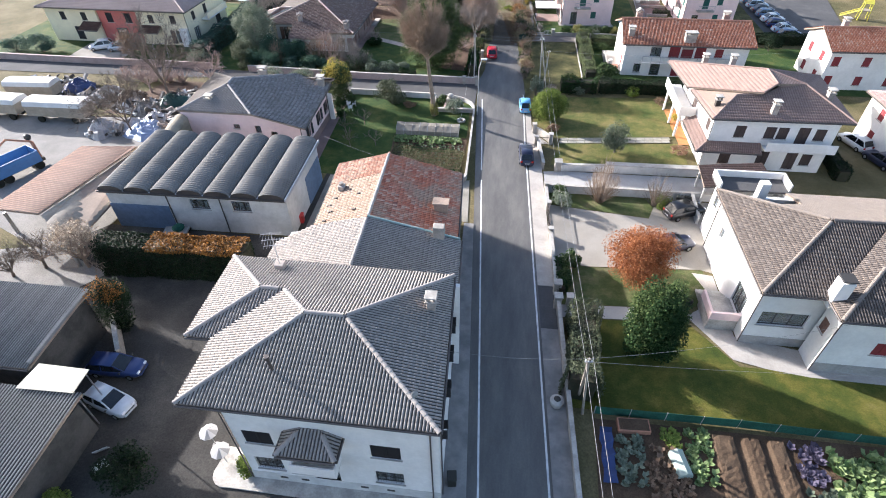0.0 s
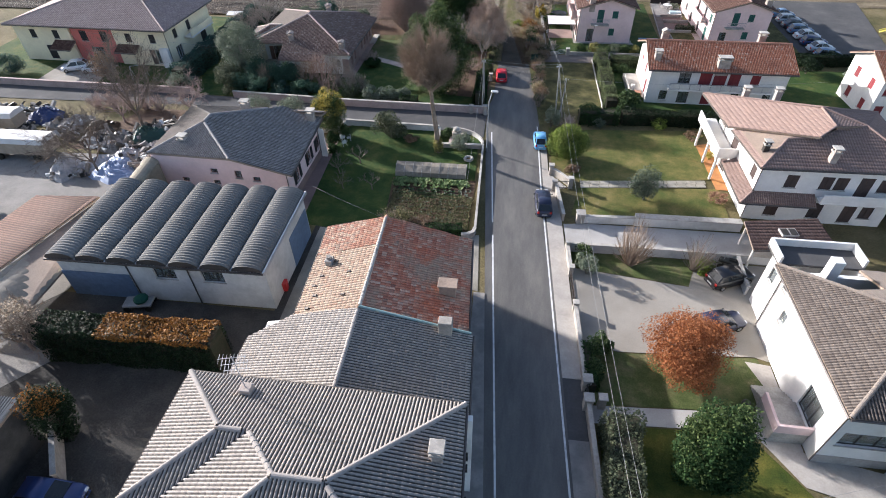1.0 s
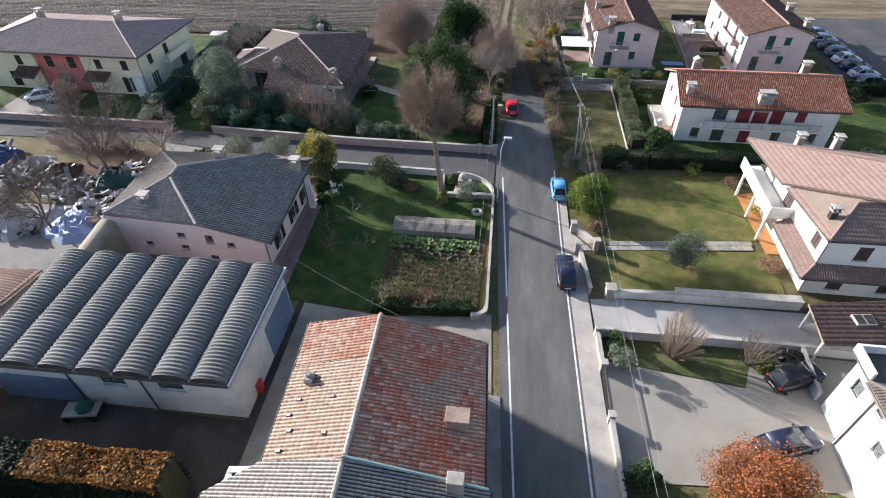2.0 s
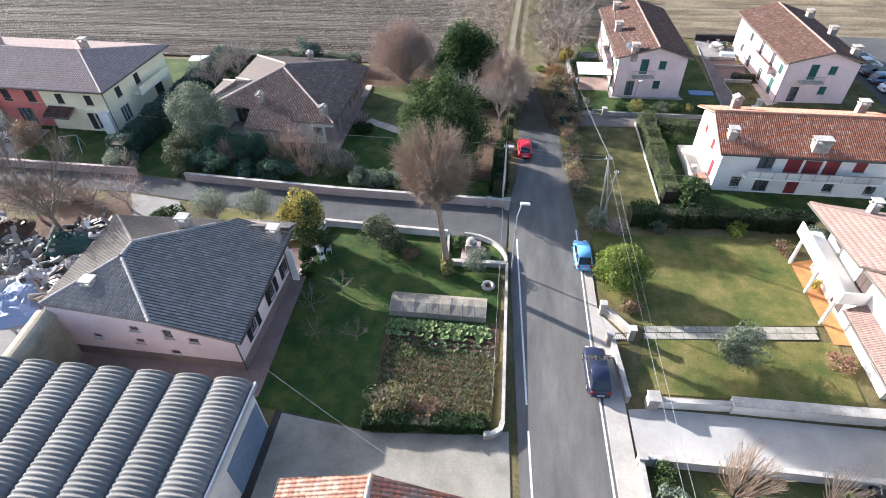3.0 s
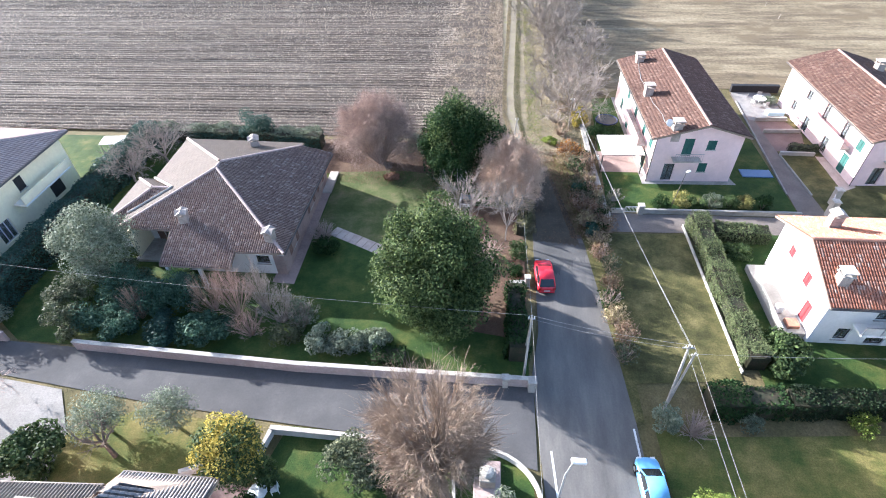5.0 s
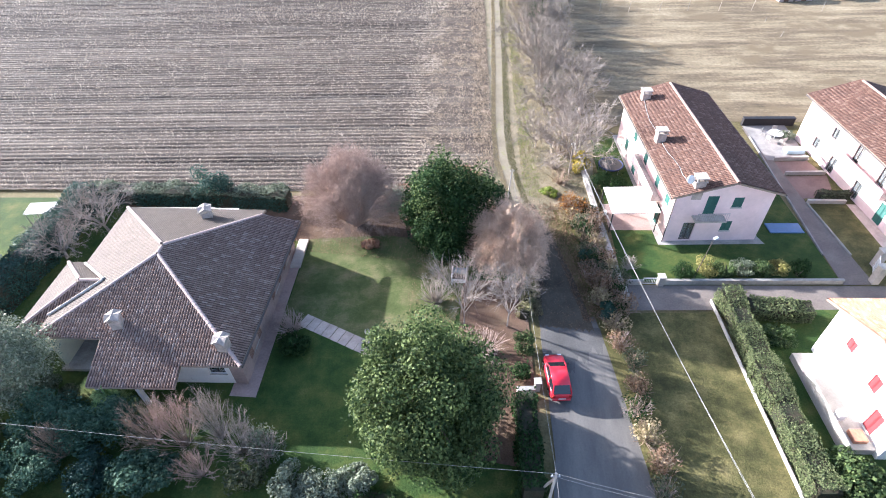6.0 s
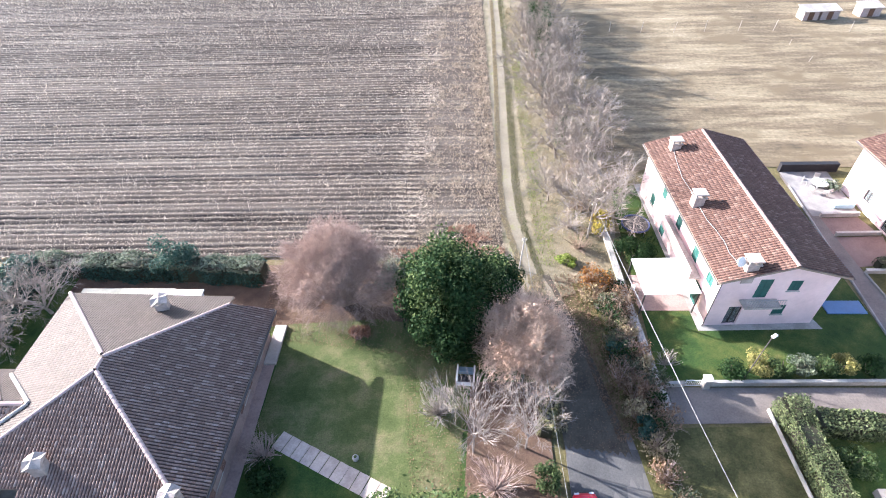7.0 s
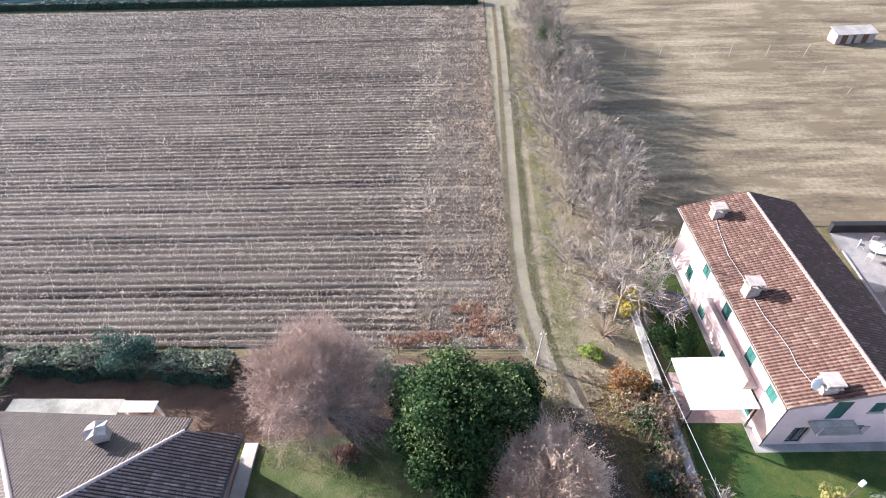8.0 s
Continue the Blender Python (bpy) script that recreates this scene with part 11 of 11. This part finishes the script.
hedge("field_hedge", [(-130, 189.5), (-60, 189), (-8, 188)], 1.6, 1.2, M_["l_blue"], "dark hedge at the far end of the field", per=25, leaf=0.2, seed=210)
# canopy and swing behind the row houses
cn = thing("garden_canopy", -52.3, 103.2, 5, "small white canopy behind the row houses", "canopy")
Mesh().slab([(-1.4, -0.8, 2.3), (1.4, -0.8, 2.3), (1.4, 0.8, 2.45), (-1.4, 0.8, 2.45)], 0.05).make("canvas_top", M_["canvas"], cn)
for px, py in ((-1.3, -0.7), (1.3, -0.7), (1.3, 0.7), (-1.3, 0.7)):
    Mesh().cyl((px, py, 0), (px, py, 2.35), 0.04, n=6).make("post", M_["steel"], cn)
sw_ = thing("garden_swing", -58.0, 80.6, 20, "metal frame of a garden swing", "swing")
for px in (-1.0, 1.0):
    Mesh().cyl((px, -0.8, 0), (px, 0, 2.0), 0.04, n=6).make("leg", M_["zinc"], sw_)
    Mesh().cyl((px, 0.8, 0), (px, 0, 2.0), 0.04, n=6).make("leg", M_["zinc"], sw_)
Mesh().cyl((-1.0, 0, 2.0), (1.0, 0, 2.0), 0.04, n=6).make("top_bar", M_["zinc"], sw_)
# lamp in the garden of the pink house
gl_ = thing("garden_lamp", 9.6, 96.4, 0, "thin leaning garden lamp behind the low wall", "street lamp")
Mesh().cyl((0, 0, 0), (0.6, 0.5, 4.2), 0.045, 0.03, n=8).make("mast", M_["gutter"], gl_)
Mesh().box(-0.25, 0.25, -0.12, 0.12, -0.06, 0.06, 0.04).make("lamp_head", M_["white_plastic"], gl_, "", pose(0.8, 0.6, 4.25, 0, 0, 30))


def play_frame(x, y):
    """The yellow slide and climbing frame beyond the car park."""
    t = thing("play_frame", x, y, -15, "yellow climbing frame with a slide on the far green", "playground")
    yl = glossy("play_yellow", (0.62, 0.55, 0.08), 0.4)
    for px in (-0.8, 0.8):
        for py in (-0.8, 0.8):
            Mesh().cyl((px, py, -0.05), (px * 0.7, py * 0.7, 3.0), 0.09, n=6).make("post", yl, t)
    Mesh().box(-0.75, 0.75, -0.75, 0.75, 1.5, 1.62, 0.02).make("platform", M_["wood_pole"], t)
    m = Mesh()
    m.add([(-0.65, 0, 3.4), (0.65, 0, 3.4), (0.75, -0.8, 2.8), (-0.75, -0.8, 2.8), (0.75, 0.8, 2.8), (-0.75, 0.8, 2.8)], [(0, 1, 2, 3), (1, 0, 5, 4), (3, 2, 4, 5)])
    m.make("roof", yl, t)
    s = Mesh()
    s.slab([(-0.8, -0.3, 1.5), (-3.6, -0.3, 0.25), (-3.6, 0.3, 0.25), (-0.8, 0.3, 1.5)], 0.06)
    s.make("slide", yl, t)
    for py in (-0.32, 0.32):
        Mesh().cyl((-0.8, py, 1.75), (-3.6, py, 0.45), 0.06, n=6).make("slide_rail", yl, t)


play_frame(62.4, 109.0)


def garden_seat(x, y):
    """A pale garden seat on four legs, with a dark cushion and two back rails."""
    t = thing("garden_bench", x, y, -4, "pale painted garden seat with dark cushions beside the magnolia", "garden bench")
    leg = Mesh().box(-0.04, 0.04, -0.04, 0.04, -0.02, 0.95, 0.01).data("leg")
    leg.materials.append(M_["frame_white"])
    for sx in (-0.62, 0.62):
        for sy in (-0.62, 0.62):
            put("leg", leg, t, "", pose(sx, sy, 0))
        Mesh().box(sx - 0.06, sx + 0.06, -0.7, 0.7, 0.95, 1.01, 0.015).make("armrest", M_["frame_white"], t)
    Mesh().box(-0.6, 0.6, -0.72, -0.5, 0.5, 0.58, 0.015).box(-0.6, 0.6, -0.66, -0.58, 0.3, 0.36, 0.01).make("front_rail", M_["frame_white"], t)
    Mesh().box(-0.57, 0.57, -0.5, 0.08, 0.5, 0.64, 0.04).make("cushion", M_["shutter_dark"], t)
    Mesh().box(-0.57, 0.57, 0.1, 0.58, 0.62, 0.98, 0.05).make("back_cushion", glossy("seat_fabric", (0.10, 0.16, 0.2), 0.6), t, "blue-grey cushion")


garden_seat(-10.85, 96.1)


def garden_table(x, y):
    """A round white plastic table on four legs."""
    t = thing("garden_table", x, y, 0, "round white plastic garden table on the lawn by the house", "table")
    Mesh().cyl((0, 0, 0.68), (0, 0, 0.72), 0.6, 0.6, n=20).cyl((0, 0, 0.62), (0, 0, 0.68), 0.5, 0.58, n=20).make("tabletop", M_["white_plastic"], t)
    for k in range(4):
        a = math.pi / 4 + k * math.pi / 2
        Mesh().cyl((0.5 * math.cos(a), 0.5 * math.sin(a), -0.02), (0.38 * math.cos(a), 0.38 * math.sin(a), 0.64), 0.03, 0.03, n=8).make("leg", M_["white_plastic"], t)


def plastic_chair(x, y, rot):
    t = thing("garden_chair", x, y, rot, "white plastic garden chair beside the round table", "chair", "chairs round the garden table")
    Mesh().box(-0.25, 0.25, -0.25, 0.25, 0.4, 0.44, 0.015).make("seat", M_["white_plastic"], t)
    Mesh().box(-0.25, 0.25, 0.22, 0.26, 0.44, 0.85, 0.015).make("backrest", M_["white_plastic"], t)
    for sx in (-0.22, 0.22):
        Mesh().box(sx - 0.03, sx + 0.03, -0.25, 0.24, 0.62, 0.65, 0.01).make("armrest", M_["white_plastic"], t)
        for sy in (-0.22, 0.22):
            Mesh().box(sx - 0.02, sx + 0.02, sy - 0.02, sy + 0.02, -0.02, 0.4).make("leg", M_["white_plastic"], t)


garden_table(-22.4, 65.7)
for px, py, rr in ((-21.75, 64.9, 215), (-22.7, 66.75, 20), (-21.5, 66.1, 290)):
    plastic_chair(px, py, rr)
sheet("garden_path", [(-23.6, 62.6), (-23.1, 62.6), (-22.9, 65.0), (-23.5, 65.1)], 0.016, M_["wall_cap"], "pale stone path behind the house")
for (ya, yb), (xa, xb) in zip(((107, 115), (115, 121), (121, 133), (133, 146), (146, 164), (164, 186)), ((-4.8, -6.0), (-6.0, -6.1), (-6.1, -5.75), (-5.75, -5.3), (-5.3, -4.75), (-4.75, -4.4))):
    for off, sd in ((-0.85, 1), (0.72, 2)):
        grass_tufts("dry_grass", 110 * (yb - ya), [(xa + off - 0.3, ya), (xa + off + 0.3, ya), (xb + off + 0.3, yb), (xb + off - 0.3, yb)], M_["l_weed"] if sd == 1 else M_["l_mixed"], "ragged grass at the edge of the wheel track", 0.1, int(ya) + sd)
